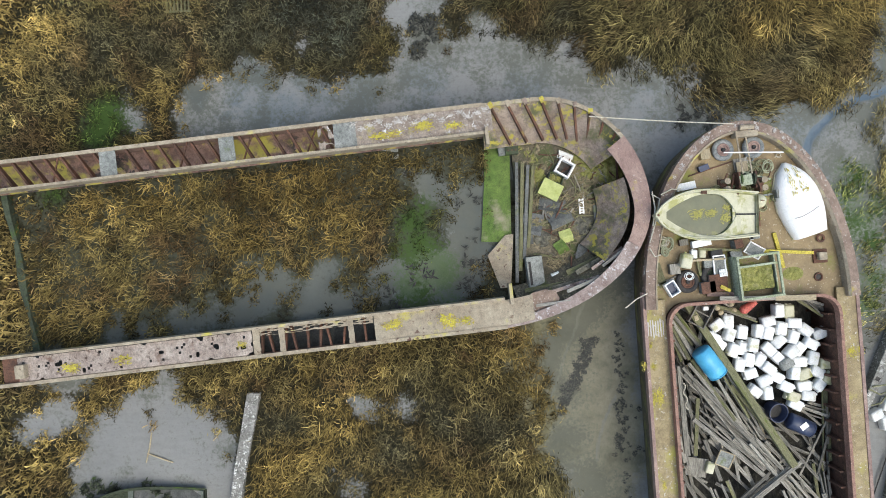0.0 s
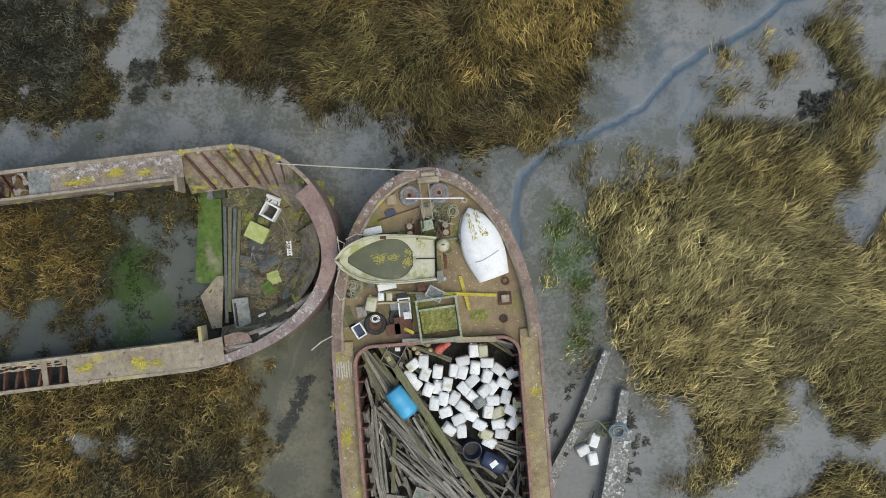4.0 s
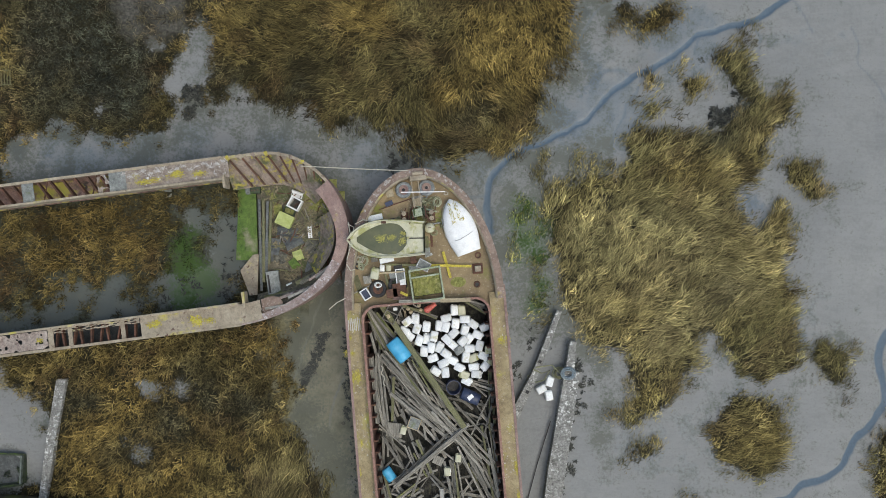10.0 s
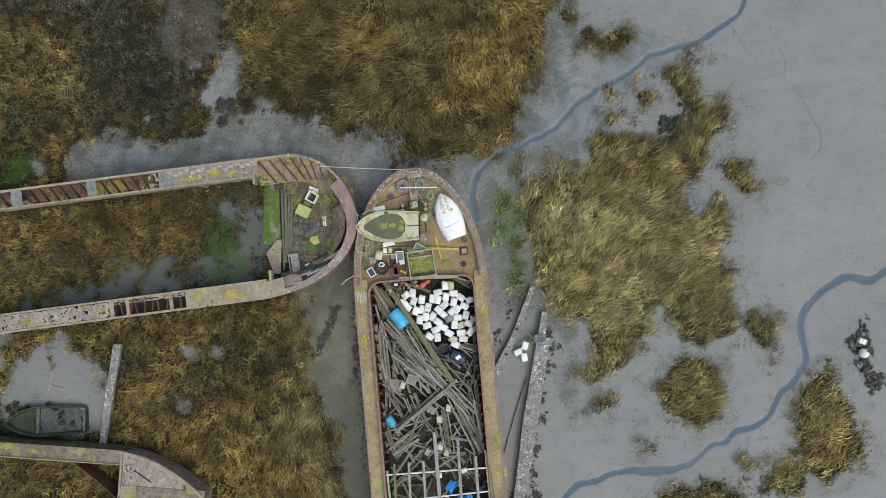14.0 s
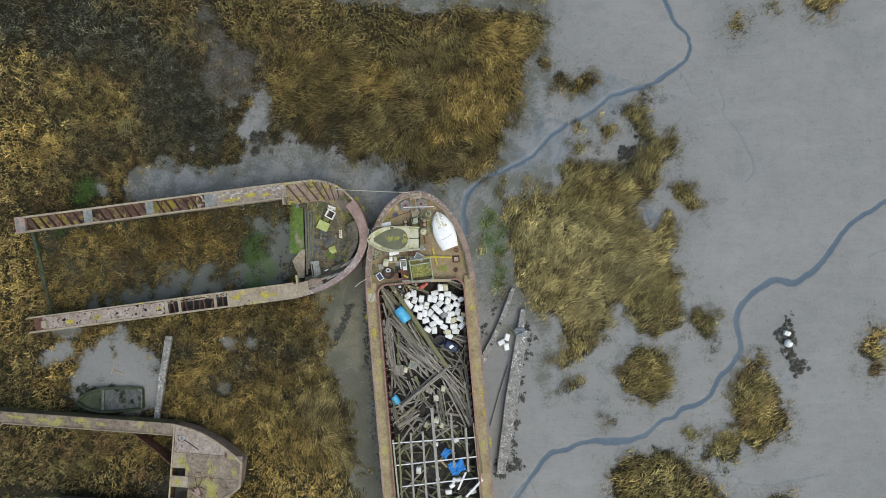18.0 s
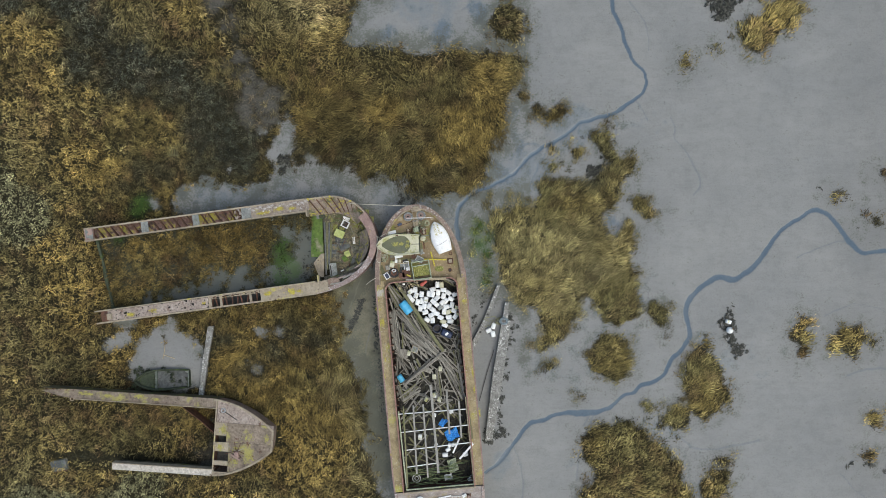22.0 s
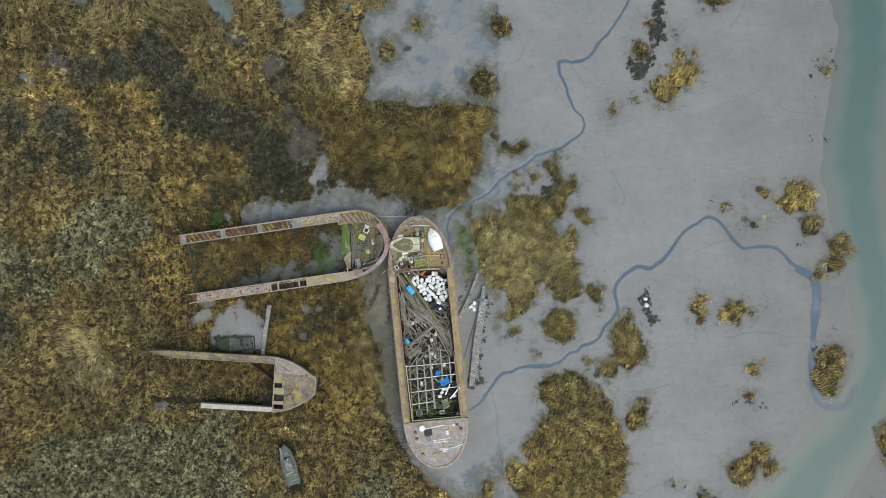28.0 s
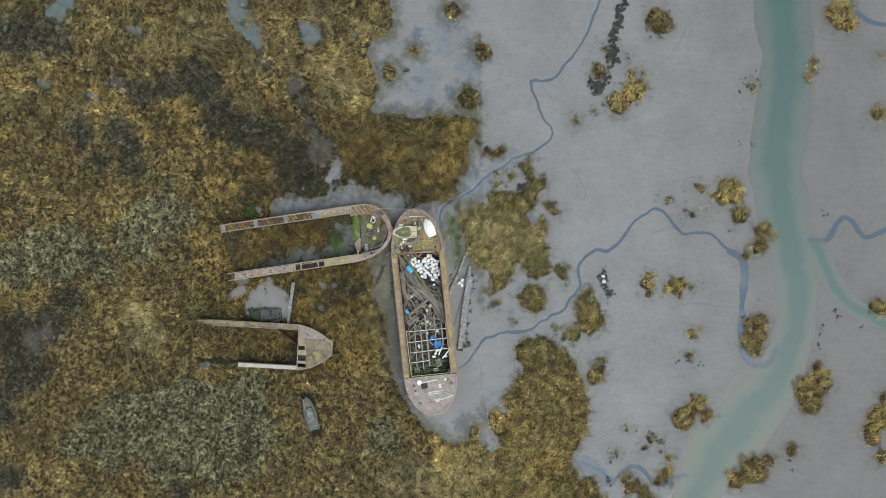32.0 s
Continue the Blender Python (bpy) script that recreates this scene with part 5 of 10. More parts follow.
# ---- the laden barge ----
MOSSY_HULL = weathered("moss_streaked_rusty_hull", (0.05, 0.05, 0.03), (0.13, 0.11, 0.06), 0.85, 0, 1.6, 25, (0.15, 0.16, 0.04), 0.52, 0.9, vary=0.02, flakes=(0.2, 0.12, 0.09), flake_at=0.58)
barge = thing("laden_barge", MAIN_POSE, "rusty steel dumb barge with an open hold of scrap timber", "barge")
DECK = 2.3
YS = bow_ys(6.5, 12) + [-9, -12, -15, -18, -21] + [-24.25 - 5.7 * math.sin(0.5 * math.pi * i / 10) for i in range(11)]
secs = []
for y in YS:
    y = max(-29.94, min(-0.01, y))
    l, r = MAIN.x(y, -1), MAIN.x(y, 1)
    c = MAIN.centre
    secs.append([(c + (l - c) * 0.91, y * 0.985 - 0.2, -0.3), (l, y, 1.7), (l, y, DECK - 0.05), (r, y, DECK - 0.05), (r, y, 1.7), (c + (r - c) * 0.91, y * 0.985 - 0.2, -0.3)])
bm = bmesh.new()
rings = [[bm.verts.new(p) for p in s] for s in secs]
for a, b_ in zip(rings, rings[1:]):
    for j in (0, 1, 3, 4):
        bm.faces.new((a[j], a[j + 1], b_[j + 1], b_[j]))
part("hull", bm, MOSSY_HULL, barge, "rust-streaked steel hull sunk in the mud")

HX0, HX1, HY0, HY1 = -3.25, 2.92, -6.35, -24.15


def rounded(x0, x1, y0, y1, r, n=6):
    """A rectangle (y0 above y1) with its two forward corners rounded."""
    pts = [(x0, y1)]
    pts += [(x0 + r - r * math.cos(0.5 * math.pi * i / n), y0 - r + r * math.sin(0.5 * math.pi * i / n)) for i in range(n + 1)]
    pts += [(x1 - r + r * math.sin(0.5 * math.pi * i / n), y0 - r + r * math.cos(0.5 * math.pi * i / n)) for i in range(n + 1)]
    return pts + [(x1, y1)]


# decks
front = [(MAIN.x(y, -1, 0.05), y) for y in bow_ys(6.5, 12)[::-1]] + [(MAIN.x(y, 1, 0.05), y) for y in bow_ys(6.5, 12)[1:]]
bm = bmesh.new()
mouth = rounded(HX0, HX1, HY0, -7.4, 0.75)
outer = front
mid = len(outer) // 2
add_prism(bm, outer + [(HX1 + 0.85, -7.4)] + mouth[::-1] + [(HX0 - 0.7, -7.4)], DECK - 0.35, DECK - 0.15)
part("foredeck", bm, RUST_DECK, barge, "ochre rusted foredeck with green puddled stains")
for side, name in ((-1, "port"), (1, "starboard")):
    xi = HX0 if side < 0 else HX1
    bm = bmesh.new()
    ys = [-6.2, -9, -12, -15, -18, -21, -24.15]
    add_band(bm, [[(MAIN.x(y, side, 0.04), y, DECK - 0.12), (MAIN.x(y, side, 0.04), y, DECK), (xi, y, DECK), (xi, y, DECK - 0.12)] for y in ys])
    part("side_deck", bm, SIDE_DECK, barge, "worn side deck with flaking yellow lichen")
    bm = bmesh.new()
    ys = [-5.9, -8.5, -11, -14, -17, -20, -23, -26]
    add_band(bm, [[(MAIN.x(y, side, -0.07), y, DECK - 0.28), (MAIN.x(y, side, -0.07), y, DECK + 0.03), (MAIN.x(y, side, 0.05), y, DECK + 0.03), (MAIN.x(y, side, 0.05), y, DECK - 0.28)] for y in ys])
    part("rubbing_strake", bm, RUST_PINK, barge)
bm = bmesh.new()
ya = [-24.25 - 5.65 * math.sin(0.5 * math.pi * i / 10) for i in range(11)]
add_prism(bm, [(MAIN.x(y, -1, 0.05), y) for y in ya] + [(MAIN.x(y, 1, 0.05), y) for y in ya[::-1][1:]], DECK - 0.15, DECK - 0.02)
part("afterdeck", bm, AFTERDECK, barge, "pale rusted afterdeck")
# bulwark round the bow: broad sloping rim, an inner ledge
path = [(MAIN.x(y, -1), y) for y in bow_ys(6.5, 14)[::-1]] + [(MAIN.x(y, 1), y) for y in bow_ys(6.5, 14)[1:]]
inner = offset_path(path, 0.34)
part("bulwark", strip(path, inner, DECK + 0.22, DECK + 0.25, 0.1, DECK - 0.2), RUST, barge, "broad rusty bow bulwark with white flaking paint")
inner2 = offset_path(path, 0.42)
part("bulwark_lip", strip(offset_path(path, 0.345), inner2, DECK + 0.28, DECK + 0.2, 0.42), RUST_PALE, barge)
# stern rim
ps = [(MAIN.x(y, -1), y) for y in ya][::1] + [(MAIN.x(y, 1), y) for y in ya[::-1][1:]]
part("stern_rim", strip(ps, offset_path(ps, -0.22), DECK + 0.1, DECK + 0.1, 0.25), BROKEN_RIM, barge)
# hold: coaming, walls, floor, frames
cp = rounded(HX0, HX1, HY0, HY1, 0.75)
ci = rounded(HX0 + 0.11, HX1 - 0.11, HY0 - 0.11, HY1, 0.65)
part("coaming", strip(cp, ci, DECK + 0.3, DECK + 0.3, 0.3), COAMING, barge, "red-lead painted hold coaming with rounded corners")
part("coaming_aft", box_mesh(HX1 - HX0, 0.14, 0.42, Matrix.Translation(((HX0 + HX1) / 2, HY1 - 0.07, DECK - 0.12))), RUST_PALE, barge)
bm = bmesh.new()
lo = rounded(HX0 + 0.06, HX1 - 0.06, HY0 - 0.06, HY1, 0.7)
lo_in = rounded(HX0 + 0.1, HX1 - 0.1, HY0 - 0.1, HY1, 0.66)
secs = [[(p[0], p[1], 0.35), (p[0], p[1], DECK + 0.02), (q[0], q[1], DECK + 0.02), (q[0], q[1], 0.35)] for p, q in zip(lo, lo_in)]
add_band(bm, secs)
add_box(bm, HX1 - HX0, 0.08, DECK - 0.35, Matrix.Translation(((HX0 + HX1) / 2, HY1 - 0.03, 0.35)))
part("hold_wall", bm, RUST_DARK, barge)
bm = box_mesh(HX1 - HX0 - 0.1, HY0 - HY1 - 0.1, 0.08, Matrix.Translation(((HX0 + HX1) / 2, (HY0 + HY1) / 2, 0.38)))
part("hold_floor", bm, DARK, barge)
for i in range(30):
    y = HY0 - 0.8 - i * 0.57
    for side, x in ((-1, HX0 + 0.2), (1, HX1 - 0.2)):
        part("hold_frame", box_mesh(0.2, 0.07, 1.75, Matrix.Translation((x, y, 0.45))), RUST_DARK, barge)

# ---- the roofless west barge ----
wreck = thing("hollow_barge", WEST_POSE, "stripped barge shell with rotten side decks, full of marsh", "barge")
WZ = 2.45
# side decks: south (right-hand side of the shell, side 1 is the south in this frame)
bow_path = ring_path(WEST, -5.6)
n_in = offset_path(bow_path, 0.95)


def lerp(a, b, t):
    return a + (b - a) * t


def arc_strip(path, width, z_out, z_in, thick, t0, t1, drop=None):
    n = len(path) - 1
    i0, i1 = int(t0 * n), int(math.ceil(t1 * n))
    p = path[i0:i1 + 1]
    full = offset_path(path, width)
    return strip(p, full[i0:i1 + 1], z_out, z_in, thick, drop)


# hull sides: thin plates standing in the mud
for side, y_end in ((-1, -24.3), (1, -24.3)):
    ys = [-5.6 - i * 1.1 for i in range(18)]
    secs = [[(WEST.x(y, side), y, -0.3), (WEST.x(y, side), y, WZ), (WEST.x(y, side, 0.035), y, WZ), (WEST.x(y, side, 0.035), y, -0.3)] for y in ys]
    bm = bmesh.new()
    add_band(bm, secs)
    part("side_plate", bm, RUST_PINK, wreck)
    secs = [[(WEST.x(y, side, 1.0), y, WZ - 0.5), (WEST.x(y, side, 1.0), y, WZ + 0.12), (WEST.x(y, side, 1.1), y, WZ + 0.12), (WEST.x(y, side, 1.1), y, WZ - 0.5)] for y in ys]
    bm = bmesh.new()
    add_band(bm, secs)
    part("coaming", bm, RUST_PALE, wreck, "pale rusted inner coaming")
    secs = [[(WEST.x(y, side, -0.03), y, WZ - 0.1), (WEST.x(y, side, -0.03), y, WZ + 0.03), (WEST.x(y, side, 0.1), y, WZ + 0.03), (WEST.x(y, side, 0.1), y, WZ - 0.1)] for y in ys]
    bm = bmesh.new()
    add_band(bm, secs)
    part("gunwale", bm, RUST_PALE, wreck)
bm = bmesh.new()
bp = ring_path(WEST, -5.6)
add_band(bm, [[(o[0], o[1], -0.3), (o[0], o[1], WZ), (i[0], i[1], WZ), (i[0], i[1], -0.3)] for o, i in zip(bp, offset_path(bp, 0.04))])
part("bow_plate", bm, RUST_PINK, wreck)
# south side deck (x is positive to the south): sound plate, a rotten gap, then holed plate

def deck_run(side, y0, y1, material, label="", z=WZ, w0=0.09, w1=1.0, rot=0.0, seed=0, name="deck_plate"):
    """Deck plating between gunwale and coaming; rot: share of it that is rusted through in ragged holes."""
    bm = bmesh.new()
    n, k = max(3, int(abs(y1 - y0) / 0.09)), 10
    grid = []
    for i in range(n + 1):
        y = lerp(y0, y1, i / n)
        row = []
        for j in range(k + 1):
            q = Vector((y * 1.9, j * 0.35, seed * 3.7))
            jit = 0.025 * noise.noise(q * 3.1) if 0 < j < k else 0
            dz = 0.02 * noise.noise(q * 0.7) - 0.05 * rot * max(0, noise.noise(q * 1.3))
            row.append(bm.verts.new((WEST.x(y, side, lerp(w0, w1, j / k) + jit), y + jit, z + dz)))
        grid.append(row)
    for i in range(n):
        for j in range(k):
            y = lerp(y0, y1, (i + 0.5) / n)
            q = Vector((y * 4.2, j * 0.55, seed * 5.3))
            gone = 0.5 + 0.5 * noise.fractal(q, 0.9, 2.0, 3)
            if rot and gone > 1.0 - rot:
                continue
            bm.faces.new((grid[i][j], grid[i][j + 1], grid[i + 1][j + 1], grid[i + 1][j]))
    bmesh.ops.delete(bm, geom=[v for v in bm.verts if not v.link_faces], context='VERTS')
    if rot:
        for _ in range(2):
            bmesh.ops.smooth_vert(bm, verts=[v for v in bm.verts if v.is_boundary], factor=0.5, use_axis_x=True, use_axis_y=True, use_axis_z=False)
    r = bmesh.ops.extrude_face_region(bm, geom=bm.faces[:])
    for v in r["geom"]:
        if isinstance(v, bmesh.types.BMVert):
            v.co.z -= 0.025
    loose = [v for v in bm.verts if not v.link_faces]
    bmesh.ops.delete(bm, geom=loose, context='VERTS')
    return part(name, bm, material, wreck, label)


RNG = random.Random(7)
LICHEN = weathered("yellow_lichen_on_rust", (0.36, 0.29, 0.07), (0.52, 0.46, 0.06), 0.9, 0, 4.0, 30, (0.22, 0.14, 0.09), 0.58, 3.0, None, 0.6, 0.1)
FLAKED = weathered("flaking_grey_paint", (0.19, 0.145, 0.115), (0.34, 0.285, 0.235), 0.7, 0, 1.5, 25, (0.40, 0.36, 0.07), 0.62, 0.9, vary=0.03, flakes=(0.66, 0.66, 0.66), flake_at=0.57, flake_scale=7.0)
BOW_LINING = weathered("mossy_flaked_lining", (0.17, 0.125, 0.10), (0.37, 0.30, 0.245), 0.8, 0, 1.6, 25, (0.10, 0.105, 0.045), 0.52, 0.9, vary=0.03, flakes=(0.40, 0.34, 0.06), flake_at=0.52, flake_scale=4.0)
BILGE = weathered("lichened_pink_bilge", (0.11, 0.06, 0.045), (0.27, 0.17, 0.14), 0.8, 0, 1.8, 25, (0.36, 0.31, 0.06), 0.5, 1.1, vary=0.05, flakes=(0.04, 0.03, 0.026), flake_at=0.5, flake_scale=2.5)
deck_run(1, -4.6, -10.35, RUST_PALE, "sound beige deck plate with yellow lichen")
SOUTH_DECK = weathered("pink_scaled_deck", (0.24, 0.185, 0.155), (0.42, 0.36, 0.31), 0.75, 0, 1.8, 25, (0.16, 0.10, 0.075), 0.6, 1.4, vary=0.03, flakes=(0.07, 0.045, 0.035), flake_at=0.56, flake_scale=5.0)
deck_run(1, -14.75, -23.3, SOUTH_DECK, "pink scaled deck plate, rusted through in holes", rot=0.22, seed=2)
deck_run(1, -10.35, -14.75, RUST_PALE, "ragged remnant of deck plate", w0=0.74, w1=1.0, rot=0.42, seed=4)
deck_run(-1, -5.3, -10.2, FLAKED, "grey deck plate with white flaking paint")
deck_run(-1, -10.2, -11.6, FLAKED, "torn end of the grey deck plate", rot=0.5, seed=6)
for y0, y1 in ((-10.2, -11.0), (-14.6, -15.15), (-18.9, -19.5), (-23.6, -24.2)):
    deck_run(-1, y0, y1, SLATE, "lilac-grey bracket plate")
for y0, y1 in ((-14.5, -14.75), (-13.6, -13.8), (-11.1, -11.3)):
    deck_run(1, y0, y1, RUST_PALE)
for side, y0, y1 in ((-1, -5.6, -24.2), (1, -10.2, -24.2)):
    bm = bmesh.new()
    ys = [lerp(y0, y1, i / 16) for i in range(17)]
    add_band(bm, [[(WEST.x(y, side, 0.05), y, 1.5), (WEST.x(y, side, 0.05), y, 1.56), (WEST.x(y, side, 1.0), y, 0.98), (WEST.x(y, side, 1.0), y, 0.92)] for y in ys])
    # south plate takes DARK: the shade down the deck's hole is painted on
    part("bilge_plate", bm, BILGE if side < 0 else DARK, wreck, "inner plating below the missing deck, pink-rusted to the north")
n_rib = 0
for i in range(23):
    y = -10.9 - i * 0.59
    if -15.2 < y < -14.5 or -19.6 < y < -18.8:
        continue
    x0, x1 = WEST.x(y, -1, 0.06), WEST.x(y, -1, 1.02)
    bm = bmesh.new()
    add_band(bm, [[(x0, y - 0.04, WZ - 0.2), (x0, y - 0.04, WZ - 0.02), (x0, y + 0.04, WZ - 0.02), (x0, y + 0.04, WZ - 0.2)],
                  [(x1, y + 0.34, WZ - 0.75), (x1, y + 0.34, WZ - 0.4), (x1, y + 0.43, WZ - 0.4), (x1, y + 0.43, WZ - 0.75)]])
    part("rib", bm, RUST_DARK, wreck)
    if i % 4 == 2:
        bm = bmesh.new()
        add_tube(bm, [(x0, y + 0.5, WZ - 0.1), (x1, y - 0.1, WZ - 0.6)], 0.035, 5)
        part("brace", bm, RUST_DARK, wreck)
for i in range(10):
    y = -10.7 - i * 0.42
    x0, x1 = WEST.x(y, 1, 0.06), WEST.x(y, 1, 1.02)
    lean = RNG.uniform(-0.3, 0.3)
    bm = bmesh.new()
    add_band(bm, [[(x0, y - 0.035, WZ - 0.2), (x0, y - 0.035, WZ - 0.05), (x0, y + 0.035, WZ - 0.05), (x0, y + 0.035, WZ - 0.2)],
                  [(x1, y + lean, WZ - 0.6), (x1, y + lean, WZ - 0.35), (x1, y + lean + 0.08, WZ - 0.35), (x1, y + lean + 0.08, WZ - 0.6)]])
    part("rib", bm, RUST_DARK, wreck)
# bow: pink deck over the stem, ribbed north quarter, flaked south rim
full = ring_path(WEST, -5.6, 18)
apex = next(i for i, p in enumerate(full) if p[1] > -0.001)


def bow_piece(i0, i1, width0, width1, z_out, z_in, thick, drop=None):
    p = full[i0:i1 + 1]
    inner = []
    n = len(p) - 1
    for k in range(n + 1):
        w = lerp(width0, width1, k / n)
        inner.append(offset_path(full, w)[i0 + k])
    return strip(p, inner, z_out, z_in, thick, drop)


part("bow_deck", bow_piece(apex - 7, apex + 5, 0.78, 0.5, WZ + 0.02, WZ + 0.02, 0.05), RUST_PINK, wreck, "faded pink deck plate over the stem")
part("bow_rim", bow_piece(apex + 5, len(full) - 1, 0.5, 0.26, WZ + 0.03, WZ - 0.12, 0.06), BROKEN_RIM, wreck, "flaked pale rim of the collapsed bow quarter")
part("bow_rim", bow_piece(0, apex - 7, 0.14, 0.14, WZ + 0.03, WZ + 0.03, 0.1), RUST_PALE, wreck)
part("bow_lining", bow_piece(0, apex - 6, 1.45, 1.3, WZ - 0.12, 1.05, 0.05), BOW_LINING, wreck, "lichen-yellow inner plating of the bow")
inner_n = offset_path(full, 1.4)
walked = [0.0]
for p, q in zip(full, full[1:]):
    walked.append(walked[-1] + math.hypot(q[0] - p[0], q[1] - p[1]))
for k in range(9):
    d_ = 0.25 + 0.62 * k
    i = next(j for j in range(1, len(walked)) if walked[j] > d_) - 1
    if i >= apex - 5:
        break
    f_ = (d_ - walked[i]) / (walked[i + 1] - walked[i])
    a = Vector(full[i]).lerp(Vector(full[i + 1]), f_)
    b_ = Vector(inner_n[i]).lerp(Vector(inner_n[i + 1]), f_)
    b_.y += 0.75
    s = Vector((-(b_ - a).y, (b_ - a).x)).normalized() * 0.04
    bm = bmesh.new()
    add_band(bm, [[(a.x - s.x, a.y - s.y, WZ - 0.22), (a.x - s.x, a.y - s.y, WZ - 0.03), (a.x + s.x, a.y + s.y, WZ - 0.03), (a.x + s.x, a.y + s.y, WZ - 0.22)],
                  [(b_.x - s.x, b_.y - s.y, 1.0), (b_.x - s.x, b_.y - s.y, 1.4), (b_.x + s.x, b_.y + s.y, 1.4), (b_.x + s.x, b_.y + s.y, 1.0)]])
    part("rib", bm, RUST_DARK, wreck)
    bm = bmesh.new()
    e = a.lerp(b_, 0.14)
    add_band(bm, [[(a.x - 2 * s.x, a.y - 2 * s.y, WZ - 0.02), (a.x - 2 * s.x, a.y - 2 * s.y, WZ + 0.06), (a.x + 2 * s.x, a.y + 2 * s.y, WZ + 0.06), (a.x + 2 * s.x, a.y + 2 * s.y, WZ - 0.02)],
                  [(e.x - 2 * s.x, e.y - 2 * s.y, WZ - 0.06), (e.x - 2 * s.x, e.y - 2 * s.y, WZ + 0.02), (e.x + 2 * s.x, e.y + 2 * s.y, WZ + 0.02), (e.x + 2 * s.x, e.y + 2 * s.y, WZ - 0.06)]])
    part("knee", bm, (LICHEN, RUST_PALE, BOW_LINING)[k % 3], wreck, "weathered knee of a rib")
LITTER = weathered("brown_reed_litter", (0.055, 0.05, 0.036), (0.17, 0.145, 0.098), 0.9, 0, 1.6, 16, (0.09, 0.11, 0.04), 0.55, 1.1, None, 0.9, 0.05, flakes=(0.30, 0.25, 0.16), flake_at=0.55, flake_scale=9.0)
# silted floor of the bow and the leaning slabs inside it
bm = bmesh.new()
pts = offset_path(ring_path(WEST, -4.55, 18), 0.06)
add_prism(bm, [(x, min(y, -0.05)) for x, y in pts], -0.1, 0.75)
part("bow_floor", bm, LITTER, wreck, "silted bow floor with moss and rubbish")
for k, (w0, w1, z0, z1, mat_) in enumerate(((0.7, 1.6, WZ - 0.2, 1.0, BOW_LINING), (0.3, 1.3, WZ - 0.35, 0.8, LITTER))):
    i0, i1 = (apex - 3, apex + 8) if k == 0 else (apex + 8, len(full) - 3)
    p0, p1 = offset_path(full, w0)[i0:i1 + 1], offset_path(full, w1)[i0:i1 + 1]
    part("inner_plate", strip(p0, p1, z0, z1, 0.05), mat_, wreck)
# bracket where the coaming ends, stern beam and corner blocks
part("coaming_end", box_mesh(0.1, 0.12, 0.7, Matrix.Translation((WEST.x(-5.7, -1, 0.85) + 0.35, -5.55, WZ - 0.5)) @ Matrix.Diagonal((6, 1, 1, 1))), RUST_PALE, wreck)
part("coaming_end", box_mesh(0.75, 0.12, 0.62, Matrix.Translation((WEST.x(-5.7, 1, 1.05) - 0.15, -5.35, WZ - 0.5))), RUST_PALE, wreck)
bm = bmesh.new()
xs = [WEST.x(-24.2, -1, 0.6), WEST.x(-23.5, 1, 0.6)]
add_band(bm, [[(lerp(xs[0], xs[1], t), lerp(-24.2, -23.6, t) - 0.1 + 0.05 * math.sin(9 * t), -0.2), (lerp(xs[0], xs[1], t), lerp(-24.2, -23.6, t) - 0.1, 0.75 + 0.1 * math.sin(14 * t)),
               (lerp(xs[0], xs[1], t), lerp(-24.2, -23.6, t) + 0.12, 0.75 + 0.08 * math.sin(11 * t)), (lerp(xs[0], xs[1], t), lerp(-24.2, -23.6, t) + 0.12, -0.2)] for t in (i / 12 for i in range(13))])
part("transom", bm, HULL_GREEN, wreck, "green weed-grown stump of the transom")
part("corner_block", box_mesh(1.15, 0.7, 0.25, Matrix.Translation((WEST.x(-23.9, -1, 0.55), -23.95, WZ - 0.25)), 0.03), RUST_PINK, wreck)
bm = box_mesh(0.5, 0.35, 0.35, Matrix.Translation((WEST.x(-23.4, 1, 0.5), -23.1, WZ - 0.1)), 0.05)
part("fairlead", bm, RUST_PALE, wreck)
part("corner_block", box_mesh(1.1, 0.6, 0.2, Matrix.Translation((WEST.x(-23.9, 1, 0.5), -23.6, WZ - 0.3)), 0.03), RUST_DARK, wreck)

# ---- the third wreck, open at the stern ----
third = thing("broken_barge", THIRD_POSE, "broken barge bow with two long side arms, overgrown inside", "barge")
TZ = 1.9
BLEACHED = weathered("bleached_plate", (0.40, 0.365, 0.31), (0.56, 0.52, 0.46), 0.8, 0, 1.5, 25, (0.30, 0.22, 0.15), 0.66, 1.4, None, 0.3, 0.05)
LICHEN_DECK = weathered("lichened_grey_deck", (0.135, 0.105, 0.08), (0.29, 0.235, 0.18), 0.85, 0, 1.3, 25, (0.33, 0.30, 0.10), 0.55, 0.9, None, 0.4, 0.05, flakes=(0.10, 0.07, 0.05), flake_at=0.58, flake_scale=4.0)
tp = ring_path(THIRD, -5.2, 14)
bm = bmesh.new()
add_band(bm, [[(o[0] * 0.9, o[1] - 0.25, -0.3), (o[0], o[1], TZ), (i[0], i[1], TZ), (i[0] * 0.9, i[1] - 0.25, -0.3)] for o, i in zip(tp, offset_path(tp, 0.05))])
part("bow_plate", bm, RUST, third)
# foredeck plates with the rusted holes left open between them
ins = offset_path(tp, 0.06)


def half_at(y):
    return THIRD.half(y, 1) - 0.06


